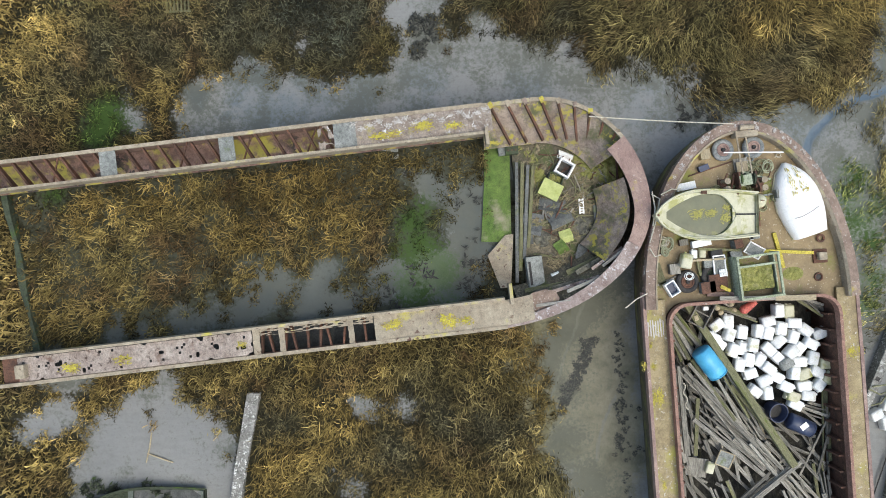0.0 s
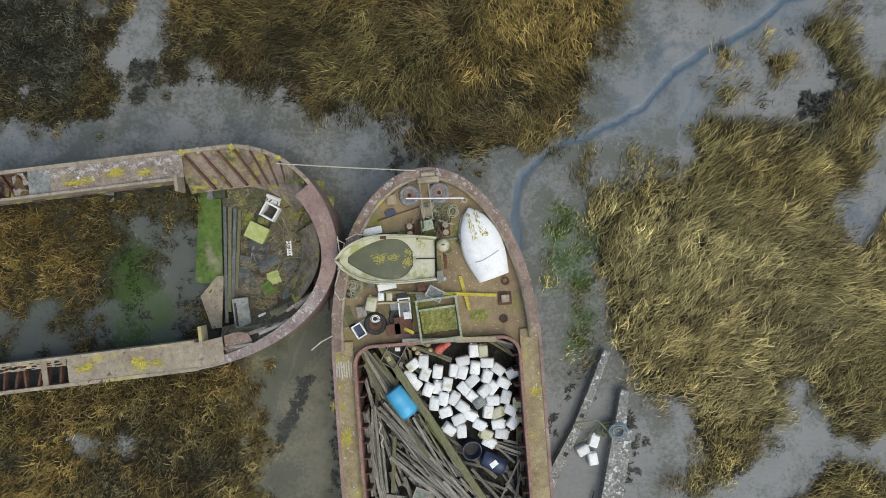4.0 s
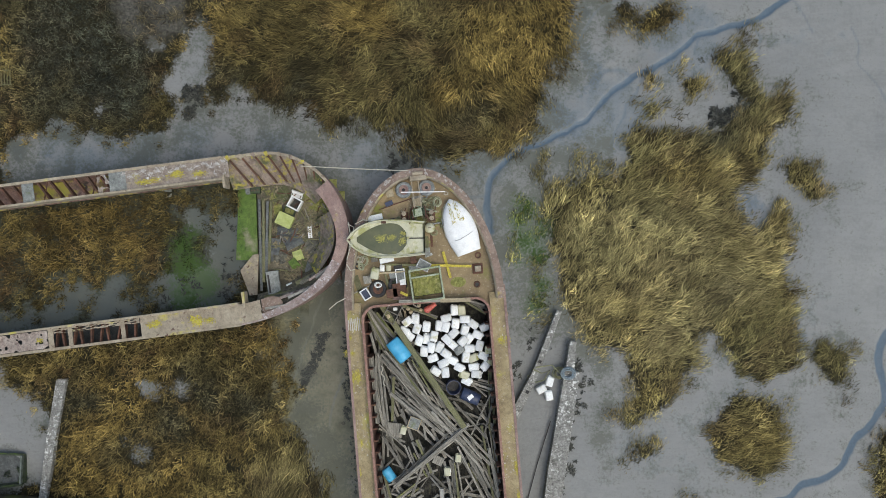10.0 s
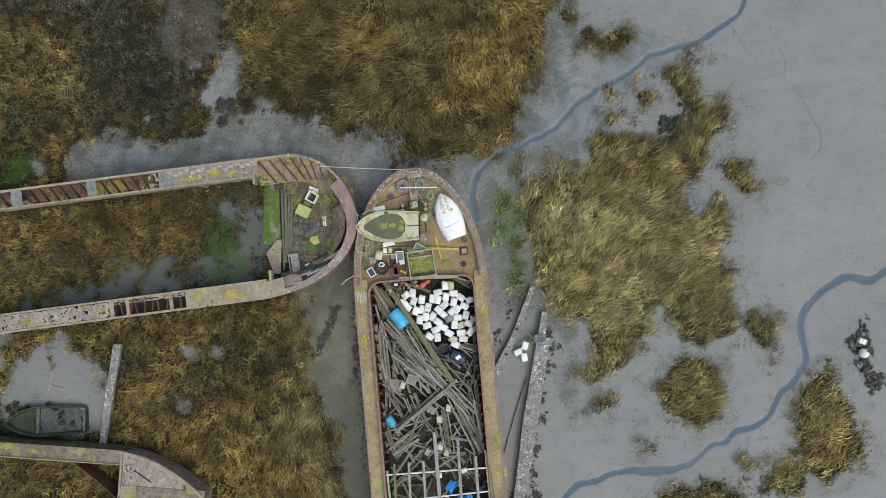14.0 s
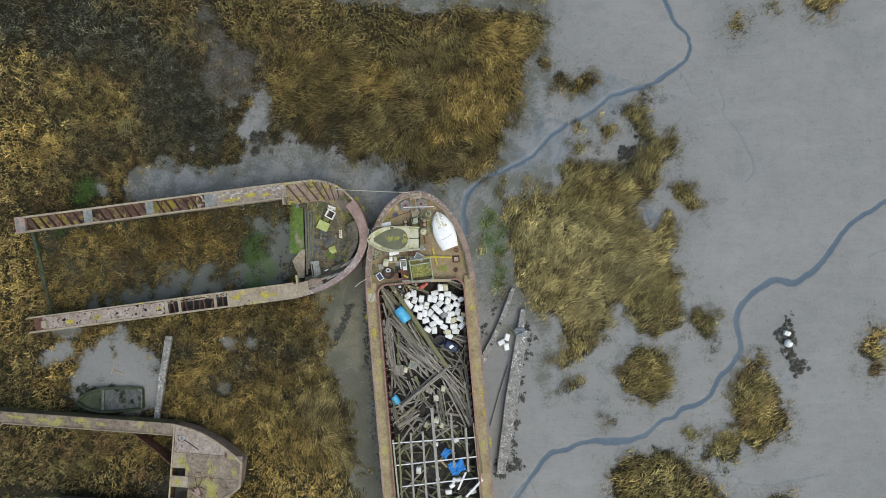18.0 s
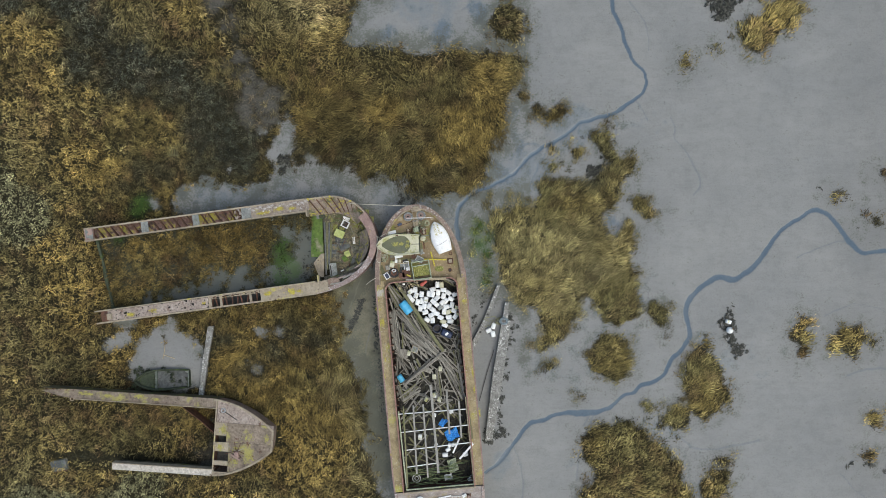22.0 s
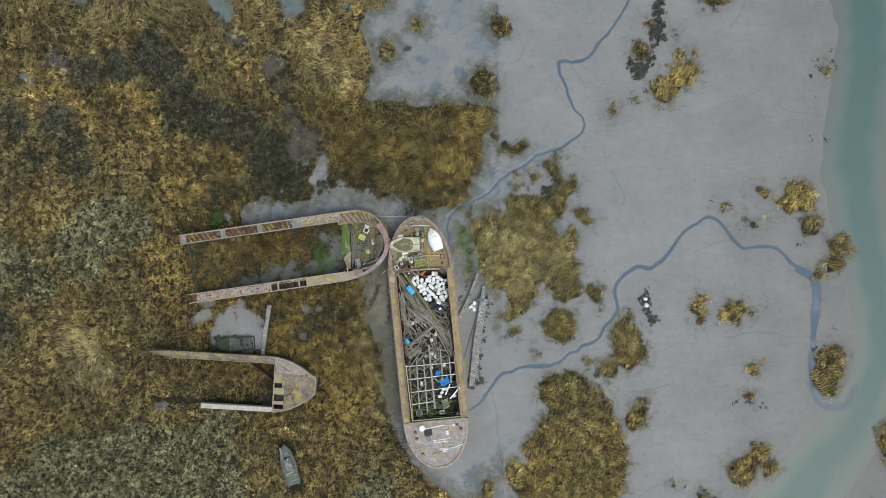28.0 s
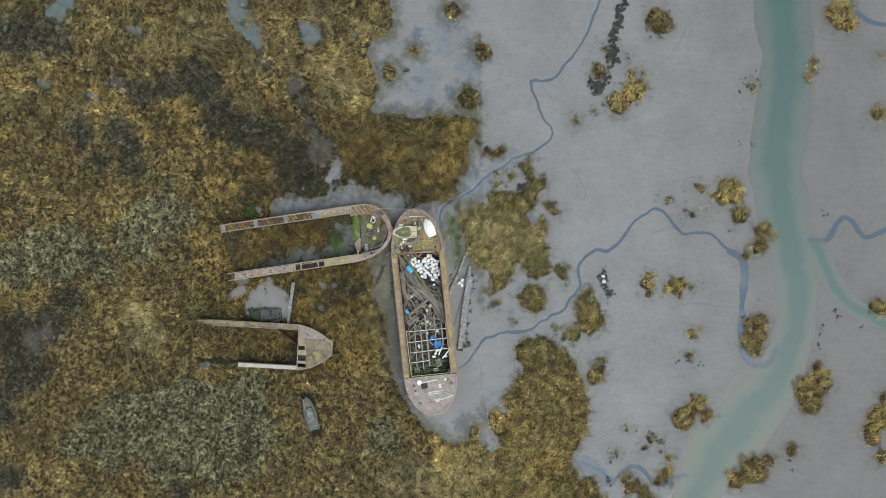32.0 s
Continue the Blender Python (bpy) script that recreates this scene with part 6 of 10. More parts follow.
def third_plate(x0, x1, y0, y1, mat_, z=TZ, label=""):
    """Deck plate between two x and two y, cut to the outline."""
    bm = bmesh.new()
    n = 8
    secs = []
    for i in range(n + 1):
        y = lerp(y0, y1, i / n)
        h = max(0.02, half_at(min(y, -0.02)))
        a, b = max(x0, -h), min(x1, h)
        secs.append([(a, y, z - 0.05), (a, y, z), (b, y, z), (b, y, z - 0.05)])
    add_band(bm, secs)
    return part("deck_plate", bm, mat_, third, label)


third_plate(-3.3, -1.3, -0.05, -4.9, SOUTH_DECK, label="rusty deck plate with flaking paint")
third_plate(-1.28, 0.35, -0.05, -4.0, LICHEN_DECK, label="pale deck plate with yellow lichen")
third_plate(-1.28, -0.2, -4.02, -4.95, RUST_PALE)
third_plate(0.37, 3.3, -0.05, -3.75, LICHEN_DECK, label="lichen-yellow deck plate with rust holes")
third_plate(0.37, 1.15, -3.77, -4.95, RUST_PALE)
third_plate(1.95, 2.35, -3.77, -4.95, RUST_PALE)
third_plate(2.9, 3.3, -3.77, -4.95, RUST_PALE)
bm = bmesh.new()
add_box(bm, 4.4, 2.2, 0.05, Matrix.Translation((0, -3.8, 1.1)))
part("lower_deck", bm, DARK, third)
part("rim", strip(tp, offset_path(tp, 0.16), TZ + 0.08, TZ + 0.08, 0.14), RUST_PALE, third)
part("bulkhead", box_mesh(6.1, 0.06, 2.0, Matrix.Translation((0, -4.98, -0.1))), RUST_DARK, third)
part("deck_edge", box_mesh(6.2, 0.1, 0.12, Matrix.Translation((0, -4.98, TZ - 0.02))), RUST_PALE, third)
for side, y1, w, mat_, lab in ((-1, -19.9, 0.78, LICHEN_DECK, "long side deck, brown with yellow lichen"), (1, -13.5, 0.55, BLEACHED, "pale bleached side deck")):
    n = 16
    ys = [lerp(-4.9, y1, i / n) for i in range(n + 1)]
    bm = bmesh.new()
    ends = [w * (1 if y > -17.6 or side > 0 else max(0.08, 1 - (-17.6 - y) / 2.6)) for y in ys]
    add_band(bm, [[(side * (3.3 - (w - e) * 0.35), y, TZ - 0.05), (side * (3.3 - (w - e) * 0.35), y, TZ), (side * (3.3 - (w - e) * 0.35 - e), y, TZ - 0.1 * (w - e)), (side * (3.3 - (w - e) * 0.35 - e), y, TZ - 0.05 - 0.1 * (w - e))] for y, e in zip(ys, ends)])
    part("side_deck", bm, mat_, third, lab)
    bm = bmesh.new()
    add_band(bm, [[(side * 3.05, y, -0.3), (side * 3.3, y, TZ - 0.02), (side * 3.26, y, TZ - 0.02), (side * 3.0, y, -0.3)] for y in ys])
    part("side_plate", bm, MOSSY_HULL, third)
    bm = bmesh.new()
    add_band(bm, [[(side * (3.3 - w), y, TZ - 0.5), (side * (3.3 - w), y, TZ + 0.1), (side * (3.24 - w), y, TZ + 0.1), (side * (3.24 - w), y, TZ - 0.5)] for y in ys if y > -17.4])
    part("coaming", bm, RUST_PALE, third)
# splintered end of the long arm
for k in range(5):
    y0 = -17.2 - 0.55 * k
    part("rib", tube_mesh([(-3.25, y0, TZ + 0.02), (-2.55, y0 - 0.35, TZ - 0.3)], 0.05, 5), RUST_DARK, third)
part("ring_bolt", (lambda bm: (add_torus(bm, 0.15, 0.05, Matrix.Translation((-2.3, -17.6, TZ - 0.6))), bm)[1])(bmesh.new()), RUST_PALE, third, "ring on a bracket")
part("bracket", tube_mesh([(-2.55, -17.0, TZ), (-2.3, -17.1, 0.1)], 0.06, 6), RUST_DARK, third)
part("bracket", tube_mesh([(-2.3, -17.6, TZ - 0.6), (-2.55, -17.6, TZ - 0.45)], 0.05, 6), RUST_DARK, third)
# deck fittings of the third wreck
bm = bmesh.new()
add_torus(bm, 0.16, 0.06, Matrix.Translation((-2.35, -4.4, TZ + 0.05)))
part("mooring_ring", bm, GREY_METAL, third)
bm = bmesh.new()
add_tube(bm, [(-2.3, -4.6, TZ + 0.04), (-2.1, -4.0, TZ + 0.05), (-1.6, -3.2, TZ + 0.05)], 0.035, 6)
part("chain", bm, DARK_RUBBER, third)
bm = bmesh.new()
for k in range(5):
    add_cyl(bm, 0.02, 0.35, pose(1.25 + 0.1 * math.cos(k), -3.0 + 0.1 * math.sin(k * 2), TZ - 0.02, 30 * math.cos(k), 30 * math.sin(k)), 6)
add_box(bm, 0.5, 0.35, 0.25, pose(1.3, -3.0, TZ, 0, 0, 20), 0.05)
add_box(bm, 0.15, 0.9, 0.12, pose(1.5, -3.05, TZ + 0.1, 0, 12, -30), 0.02)
part("winch", bm, RUST_PINK, third, "seized rusted winch")
for k in range(9):
    a_ = 0.7 * k
    part("scrap_rod", tube_mesh([(1.1 + 0.15 * math.cos(a_ * 2), -3.0, TZ + 0.06 + 0.02 * k), (1.1 + (0.5 + 0.09 * k) * math.cos(a_), -3.0 + (0.5 + 0.07 * k) * math.sin(a_), TZ + 0.08)], 0.025, 5), RUST_DARK if k % 3 else WOOD_GREY, third, "bent rusty rod on the winch")
bm = bmesh.new()
add_band(bm, [[(-2.4, -8.3, 0.2), (-2.4, -8.3, 1.35), (-2.34, -8.3, 1.35), (-2.34, -8.3, 0.2)],
              [(-1.2, -6.4, 0.2), (-1.2, -6.4, 1.5), (-1.14, -6.4, 1.5), (-1.14, -6.4, 0.2)],
              [(-0.2, -5.05, 0.2), (-0.2, -5.05, 1.6), (-0.14, -5.05, 1.6), (-0.14, -5.05, 0.2)]])
part("fallen_plate", bm, RUST_DARK, third, "buckled plate fallen inside the hull")

# planks slipped inside the rim of the collapsed bow quarter of the hollow barge
for k in range(9):
    i = apex + 5 + int(k * 1.05)
    w_ = 0.32 + 0.16 * (k % 4)
    o, q = Vector(offset_path(full, w_)[min(i, len(full) - 1)]), Vector(offset_path(full, w_ + 0.25)[min(i + 3, len(full) - 1)])
    d_ = q - o
    m_ = Matrix.Translation(((o.x + q.x) / 2, (o.y + q.y) / 2, WZ - 0.28 - 0.3 * (k % 4))) @ Vector((d_.x, d_.y, RNG.uniform(-0.25, 0.1))).to_track_quat('Y', 'Z').to_matrix().to_4x4()
    part("rim_plank", box_mesh(RNG.uniform(0.1, 0.2), d_.length * RNG.uniform(1.1, 1.6), 0.05, None, 0.008), (WOOD_GREY, BROKEN_RIM, SILT, WOOD_MOSS)[k % 4], wreck, "splintered plank slipped inside the bow rim", m_)
bm = bmesh.new()
add_prism(bm, [(WEST.x(-4.6, 1, 0.2), -4.62), (WEST.x(-4.6, 1, 1.0), -4.62), (WEST.x(-4.2, 1, 1.02), -4.1), (WEST.x(-3.9, 1, 0.85), -3.72), (WEST.x(-3.8, 1, 0.55), -3.6), (WEST.x(-3.8, 1, 0.2), -3.75)], WZ - 0.3, WZ - 0.26)
part("deck_tongue", bm, RUST, wreck, "brown rusted tongue of sagging deck")

# lichen and scaled paint on the decks
for k, (x, y, sx, sy) in enumerate(((-3.81, -8.58, 0.2, 0.3), (-3.65, -9.70, 0.32, 0.75), (-3.86, -7.80, 0.15, 0.3), (-4.15, -8.54, 0.2, 0.4), (-3.90, -9.76, 0.3, 0.7), (-3.97, -14.28, 0.22, 0.7), (-3.74, -12.88, 0.15, 0.4),
                                   (3.31, -8.52, 0.35, 0.5), (3.64, -8.50, 0.3, 0.4), (3.54, -14.65, 0.25, 0.8), (3.56, -16.06, 0.3, 0.8), (3.75, -18.06, 0.3, 0.9))):
    crust("lichen", x, y, DECK + 0.012, sx, sy, LICHEN, barge, 10 + k, 0.0, "crust of mustard-yellow lichen")
SCALE = weathered("white_paint_scale", (0.40, 0.37, 0.34), (0.58, 0.55, 0.52), 0.7, 0, 4.0, 30, None, 0.6, 1, None, 0.3, 0.05, grit=0.3)
for k in range(7):
    x, y = -3.91, -6.77
    part("paint_scale", box_mesh(0.045, 0.5 + 0.08 * (k % 3), 0.006, pose(x + 0.09 * k, y - 0.45 + 0.03 * (k % 2), DECK + 0.006, 0, 0, 2 * (k % 3) - 2)), SCALE, barge, "strip of scaled white paint")
for k in range(26):
    a = radians(-62 + 124 * k / 25)
    y = -0.12 - 1.9 * (1 - math.cos(a)) * 1.6 - RNG.uniform(0, 0.25)
    sd = -1 if a < 0 else 1
    crust("paint_scale", MAIN.x(min(y, -0.05), sd, RNG.uniform(0.1, 0.3)) if abs(a) > 0.2 else 3.0 * a, y, DECK + 0.262, RNG.uniform(0.12, 0.26), RNG.uniform(0.12, 0.3), SCALE, barge, 40 + k, 0.3)
for k in range(10):
    crust("lichen", RNG.uniform(-2.6, 2.4), RNG.uniform(-28.3, -24.8), DECK - 0.008, RNG.uniform(0.3, 0.8), RNG.uniform(0.3, 0.7), (LICHEN, SCALE, SCALE)[k % 3], barge, 80 + k, 0.1, "yellow lichen crust" if k % 3 == 0 else "white paint scale")
for k in range(9):
    crust("stain", RNG.uniform(-2.3, 2.4), RNG.uniform(-6.0, -2.2), DECK - 0.143, RNG.uniform(0.5, 1.3), RNG.uniform(0.5, 1.1), MOSS, barge, 100 + k, 0.12, "green mossy film on the deck")
LICHEN_DULL = weathered("dull_olive_lichen", (0.27, 0.24, 0.08), (0.42, 0.39, 0.09), 0.9, 0, 4.0, 30, (0.24, 0.20, 0.15), 0.58, 2.5, None, 0.6, 0.1)
for k, (x, y, sx, sy) in enumerate(((-0.7, -4.3, 1.0, 0.8), (-0.2, -2.1, 0.8, 0.9), (0.8, -4.5, 0.8, 0.7), (1.5, -2.0, 1.1, 1.0), (-0.2, -0.6, 0.9, 0.5), (0.9, -3.2, 0.6, 0.6), (2.0, -3.2, 0.7, 0.8), (-3.0, -16.2, 0.5, 1.5), (-2.9, -14.3, 0.45, 1.3), (-3.05, -11.6, 0.5, 1.4), (-2.9, -10.2, 0.35, 0.9))):
    crust("lichen", x, y, TZ + 0.008, sx, sy, LICHEN_DULL, third, 130 + k, 0.08, "olive-yellow lichen")
for k in range(5):
    crust("rust_hole", RNG.uniform(-1.9, 1.6), RNG.uniform(-3.4, -1.0), TZ + 0.01, RNG.uniform(0.25, 0.6), RNG.uniform(0.25, 0.5), RUST_DARK, third, 150 + k, 0.15, "dark rust-eaten patch")
for k in range(14):
    side = 1 if k < 9 else -1
    y = -5.8 - 4.3 * RNG.random() if k < 5 else -15.0 - 8.0 * RNG.random() if k < 9 else -5.4 - 4.6 * RNG.random()
    crust("lichen", WEST.x(y, side, RNG.uniform(0.35, 0.75)), y, WZ + 0.03, RNG.uniform(0.25, 0.5), RNG.uniform(0.4, 1.2), LICHEN, wreck, 170 + k, 0.12, "mustard-yellow lichen")
for k in range(16):
    y = -5.5 - 4.8 * k / 15
    crust("paint_scale", WEST.x(y, -1, 0.2 + 0.1 * (k % 3)), y, WZ + 0.03, 0.25, 0.45, SCALE, wreck, 190 + k, 0.2, "white flaking paint")


# ---- things on the laden barge ----
def on_main(x, y, z, rz=0.0, rx=0.0, ry=0.0):
    return MAIN_POSE @ pose(x, y, z, rx, ry, rz)


FD = DECK - 0.15


def wheel(m, label, tyre_mat, rim_mat, R=0.4, group="wheels on the foredeck"):
    t = thing("truck_wheel", m, label, "wheel", group)
    bm = bmesh.new()
    add_torus(bm, R * 0.76, R * 0.24, Matrix.Translation((0, 0, R * 0.22)), 32, 10)
    part("tyre", bm, tyre_mat, t, smooth=True)
    bm = bmesh.new()
    add_cyl(bm, R * 0.56, 0.06, Matrix.Translation((0, 0, 0.08)), 24)
    add_torus(bm, R * 0.5, 0.035, Matrix.Translation((0, 0, 0.15)), 24, 6)
    for k in range(6):
        add_cyl(bm, 0.025, 0.04, pose(R * 0.33 * math.cos(k * 1.047), R * 0.33 * math.sin(k * 1.047), 0.13), 6)
    rim = part("rim", bm, rim_mat, t)
    bm = bmesh.new()
    add_cyl(bm, R * 0.2, 0.12, Matrix.Translation((0, 0, 0.1)), 14, R * 0.16)
    part("hub", bm, DARK_RUBBER, rim)
    return t


wheel(on_main(-0.76, -0.97, FD), "grey-blue truck tyre on a rusty rim lying flat", RUBBER, RUST_PINK)
wheel(on_main(0.34, -0.95, FD), "weathered grey truck tyre with rusted hub", RUBBER, RUST_PINK)
wheel(on_main(-2.37, -5.61, FD), "dark tyre with a rusty hub under white cord", DARK_RUBBER, RUST_DARK, 0.42)
wheel(on_main(-1.42, -5.47, FD), "green-grimed tyre among deck junk", DARK_RUBBER, HULL_GREEN, 0.46)


def crate(name, m, sx, sy, sz, mat_, label, category, bevel=0.02, group=""):
    t = thing(name, m, label, category, group)
    part("body", box_mesh(sx, sy, sz, None, bevel), mat_, t)
    return t


def lidded(name, m, sx, sy, sz, mat_, lid_mat, label, category, group=""):
    t = crate(name, m, sx, sy, sz, mat_, label, category, 0.02, group)
    part("lid", box_mesh(sx * 1.04, sy * 1.04, 0.035, Matrix.Translation((0, 0, sz + 0.002)), 0.01), lid_mat, t)
    return t


lidded("wooden_box", on_main(-1.43, -1.09, FD, 5), 0.34, 0.34, 0.2, WOOD_PALE, WOOD_PALE, "small beige plywood box on the foredeck", "box")
lidded("toolbox", on_main(-1.51, -1.57, FD, 18), 0.36, 0.2, 0.16, NAVY, NAVY, "small navy blue toolbox", "toolbox")
lidded("wooden_box", on_main(-2.83, -5.12, FD, 3), 0.36, 0.36, 0.24, WOOD, WOOD, "grey-brown weathered box beside the tyres", "box")


def bar_thing(name, p0, p1, w, h, z, mat_, label, category="timber", group="", z1=None):
    """A straight beam lying between two places of the laden barge."""
    a, b = Vector((*p0, z)), Vector((*p1, z if z1 is None else z1))
    d = b - a
    m = MAIN_POSE @ Matrix.Translation((a + b) / 2) @ d.to_track_quat('Y', 'Z').to_matrix().to_4x4()
    ob = part(name, box_mesh(w, d.length, h, None, min(w, h) * 0.12), mat_, None, "", m)
    return tagged(ob, label, category, group)


bar_thing("lever", (-2.03, -1.82), (-0.43, -1.40), 0.05, 0.05, FD, RUST_DARK, "dark rusty bar lying on the foredeck", "bar")
bar_thing("pole", (-0.89, -1.11), (1.22, -1.25), 0.045, 0.045, FD + 0.46, WHITE_PAINT, "slim white pole resting across the tyres", "pole")
bar_thing("yellow_beam", (0.88, -4.08), (1.14, -5.36), 0.13, 0.1, FD, YELLOW, "short yellow painted beam", "beam", "yellow beams")
bar_thing("yellow_beam", (0.23, -4.68), (2.18, -4.89), 0.12, 0.09, FD + 0.13, YELLOW, "long yellow beam lying across the other", "beam", "yellow beams")
bar_thing("plank", (-1.94, -4.46), (-0.45, -4.62), 0.09, 0.05, FD + 0.22, WOOD_MOSS, "green mossy plank over the tyres", "plank")
bar_thing("plank", (-2.23, -4.87), (-0.99, -4.87), 0.07, 0.04, FD + 0.26, WOOD_PALE, "pale batten across the deck junk", "plank")
bar_thing("plank", (-3.67, -5.77), (-2.65, -5.37), 0.06, 0.05, FD, WOOD, "grey batten by the coaming", "plank")

# white lidded float bin, cans and bags
lidded("fish_bin", on_main(-2.22, -2.19, FD, 8), 0.68, 0.26, 0.22, WHITE_PLASTIC, WHITE_PLASTIC, "long white plastic bin at the bulwark", "bin")
lidded("fish_bin", on_main(-1.83, -4.26, FD + 0.05, 8), 0.66, 0.24, 0.22, WHITE_PLASTIC, WHITE_PLASTIC, "long white plastic bin beside the dinghy", "bin")


def float_can(m, label, mat_=None, s=1.0, group="white plastic cans"):
    """A square plastic can with rounded edges, a cap and a moulded grip."""
    t = thing("plastic_can", m, label, "can", group)
    bm = bmesh.new()
    add_box(bm, 0.50 * s, 0.38 * s, 0.36 * s, None, 0.065 * s)
    body = part("body", bm, mat_ or WHITE_PLASTIC, t, smooth=True)
    bm = bmesh.new()
    add_cyl(bm, 0.045 * s, 0.05 * s, pose(0.252 * s, 0.09 * s, 0.26 * s, 0, 90, 0), 10)
    part("cap", bm, mat_ or WHITE_PLASTIC, body)
    bm = bmesh.new()
    add_box(bm, 0.03 * s, 0.2 * s, 0.05 * s, pose(0.255 * s, -0.05 * s, 0.15 * s), 0.01)
    part("handle", bm, mat_ or WHITE_PLASTIC, body)
    return t


CAN = float_can(on_main(-2.09, -4.64, FD, 85), "small grey-white plastic can on deck", None, 0.62, "cans on deck")
float_can(on_main(-1.78, -4.65, FD, 85), "small grimy plastic can on deck", CREAM_GRP, 0.62, "cans on deck")
float_can(on_main(-2.44, -4.86, FD + 0.1, 75), "cream plastic can tied with white cord", CREAM_GRP, 1.05, "cans on deck")
t = thing("tub", on_main(-2.97, -5.81, FD, 28), "open white plastic tub with dark water", "tub")
bm = bmesh.new()
for m_ in (Matrix.Translation((0, 0.24, 0)), Matrix.Translation((0, -0.24, 0))):
    add_box(bm, 0.4, 0.05, 0.3, m_, 0.015)
for m_ in (Matrix.Translation((0.175, 0, 0)), Matrix.Translation((-0.175, 0, 0))):
    add_box(bm, 0.05, 0.43, 0.3, m_, 0.015)
part("rim", bm, WHITE_PLASTIC, t)
part("bottom", box_mesh(0.3, 0.43, 0.1), NAVY, t)

# rope and cord
def coil(name, m, R, r, turns, mat_, label, seed):
    rg = random.Random(seed)
    bm = bmesh.new()
    pts = []
    for i in range(turns * 14):
        a = i / 14 * 2 * math.pi
        q = R * (1 + 0.28 * math.sin(a * 0.37 + seed) + rg.uniform(-0.06, 0.06))
        pts.append((q * math.cos(a), q * math.sin(a) * 0.8, r + 0.012 * i / 14 * 2 + rg.uniform(0, r)))
    add_tube(bm, pts, r, 5)
    return tagged(part(name, bm, mat_, None, "", m), label, "rope")


coil("rope_coil", on_main(0.63, -1.63, FD), 0.22, 0.018, 4, ROPE_GREEN, "loose coil of weedy rope", 1)
coil("rope_coil", on_main(0.20, -1.60, FD), 0.16, 0.02, 5, ROPE_GREEN, "heap of green weedy rope", 2)
coil("rope_coil", on_main(-3.15, -4.13, FD), 0.18, 0.02, 4, ROPE, "pale frayed rope heap by the bulwark", 3)
coil("rope_coil", on_main(0.18, -1.94, FD), 0.26, 0.018, 4, ROPE_GREEN, "tangle of old rope round the windlass", 5)
coil("cord_tangle", on_main(-2.34, -5.41, FD + 0.2), 0.14, 0.012, 4, WHITE_PLASTIC, "tangle of white cord on a tyre", 4)
bm = bmesh.new()
add_torus(bm, 0.13, 0.035, Matrix.Translation((0, 0, 0.05)))
tagged(part("rubber_ring", bm, RUBBER, None, "", on_main(0.21, -1.32, FD)), "pale ring fender on the deck", "fender")
bm = bmesh.new()
add_torus(bm, 0.11, 0.04, Matrix.Translation((0, 0, 0.05)))
tagged(part("rubber_ring", bm, DARK_RUBBER, None, "", on_main(-3.27, -4.45, FD)), "black rubber ring by the bulwark", "fender")

for k, (x, y, R_, n_, mt) in enumerate(((0.02, -1.71, 0.2, 4, 0), (0.40, -1.83, 0.24, 4, 1), (0.80, -1.69, 0.2, 3, 0), (-0.12, -2.48, 0.28, 5, 1), (0.24, -2.25, 0.2, 4, 1), (-0.46, -2.45, 0.18, 4, 1),
                                   (-2.98, -4.23, 0.22, 4, 0), (-3.09, -4.48, 0.14, 4, 0), (-1.06, -2.41, 0.16, 4, 1), (0.52, -3.13, 0.14, 3, 1), (1.01, -2.82, 0.12, 4, 1))):
    coil("rope_coil", on_main(x, y, FD + 0.03 * (k % 3), 40 * k), R_, 0.02, n_, (ROPE_PALE_GREEN, ROPE_GREEN)[mt], "pale green tangle of old rope on deck" if mt == 0 else "dark weedy tangle of rope on deck", 20 + k)
bar_thing("iron_bar", (-0.20, -1.83), (0.76, -2.16), 0.06, 0.06, FD + 0.3, GREEN_BOX, "green-grimed iron bar by the windlass", "bar")
bar_thing("iron_bar", (-0.48, -1.90), (-0.63, -2.48), 0.06, 0.06, FD + 0.2, RUST_DARK, "rusty upright frame bar", "bar")
bar_thing("iron_bar", (-1.06, -2.54), (-0.71, -1.84), 0.05, 0.05, FD + 0.2, RUST_DARK, "rusty slanting bar by the bitts", "bar")
bar_thing("iron_bar", (0.38, -2.73), (0.89, -2.68), 0.07, 0.05, FD + 0.1, SLATE, "grey iron strap on the deck", "bar")
bar_thing("iron_bar", (-2.03, -2.34), (-1.30, -2.32), 0.06, 0.08, FD + 0.1, DARK_RUBBER, "black pipe behind the dinghy", "pipe")
bar_thing("plank", (-3.83, -5.28), (-3.49, -4.19), 0.3, 0.06, FD + 0.2, WOOD, "broad weathered plank along the bulwark", "plank")
bar_thing("plank", (-3.43, -4.89), (-3.20, -5.76), 0.28, 0.05, FD, WOOD_MOSS, "mossy green plank by the bulwark", "plank")
bar_thing("plank", (0.16, -3.27), (0.16, -3.87), 0.16, 0.04, FD, WOOD_MOSS, "dark plank end behind the dinghy", "plank", "planks behind the dinghy")
bar_thing("plank", (0.38, -3.20), (0.38, -3.80), 0.12, 0.04, FD, RUST_DARK, "rotten plank end behind the dinghy", "plank", "planks behind the dinghy")
bar_thing("plank", (-2.00, -4.65), (-1.88, -5.43), 0.1, 0.05, FD + 0.1, WOOD_MOSS, "mossy batten between the tyres", "plank")
bar_thing("plank", (-1.30, -5.84), (-0.96, -6.03), 0.12, 0.05, FD + 0.35, YELLOW, "short yellow board on the chest", "plank")
bar_thing("plank", (-1.71, -6.11), (-0.73, -6.18), 0.16, 0.05, FD + 0.1, RUST_PINK, "dull red board at the coaming", "plank")
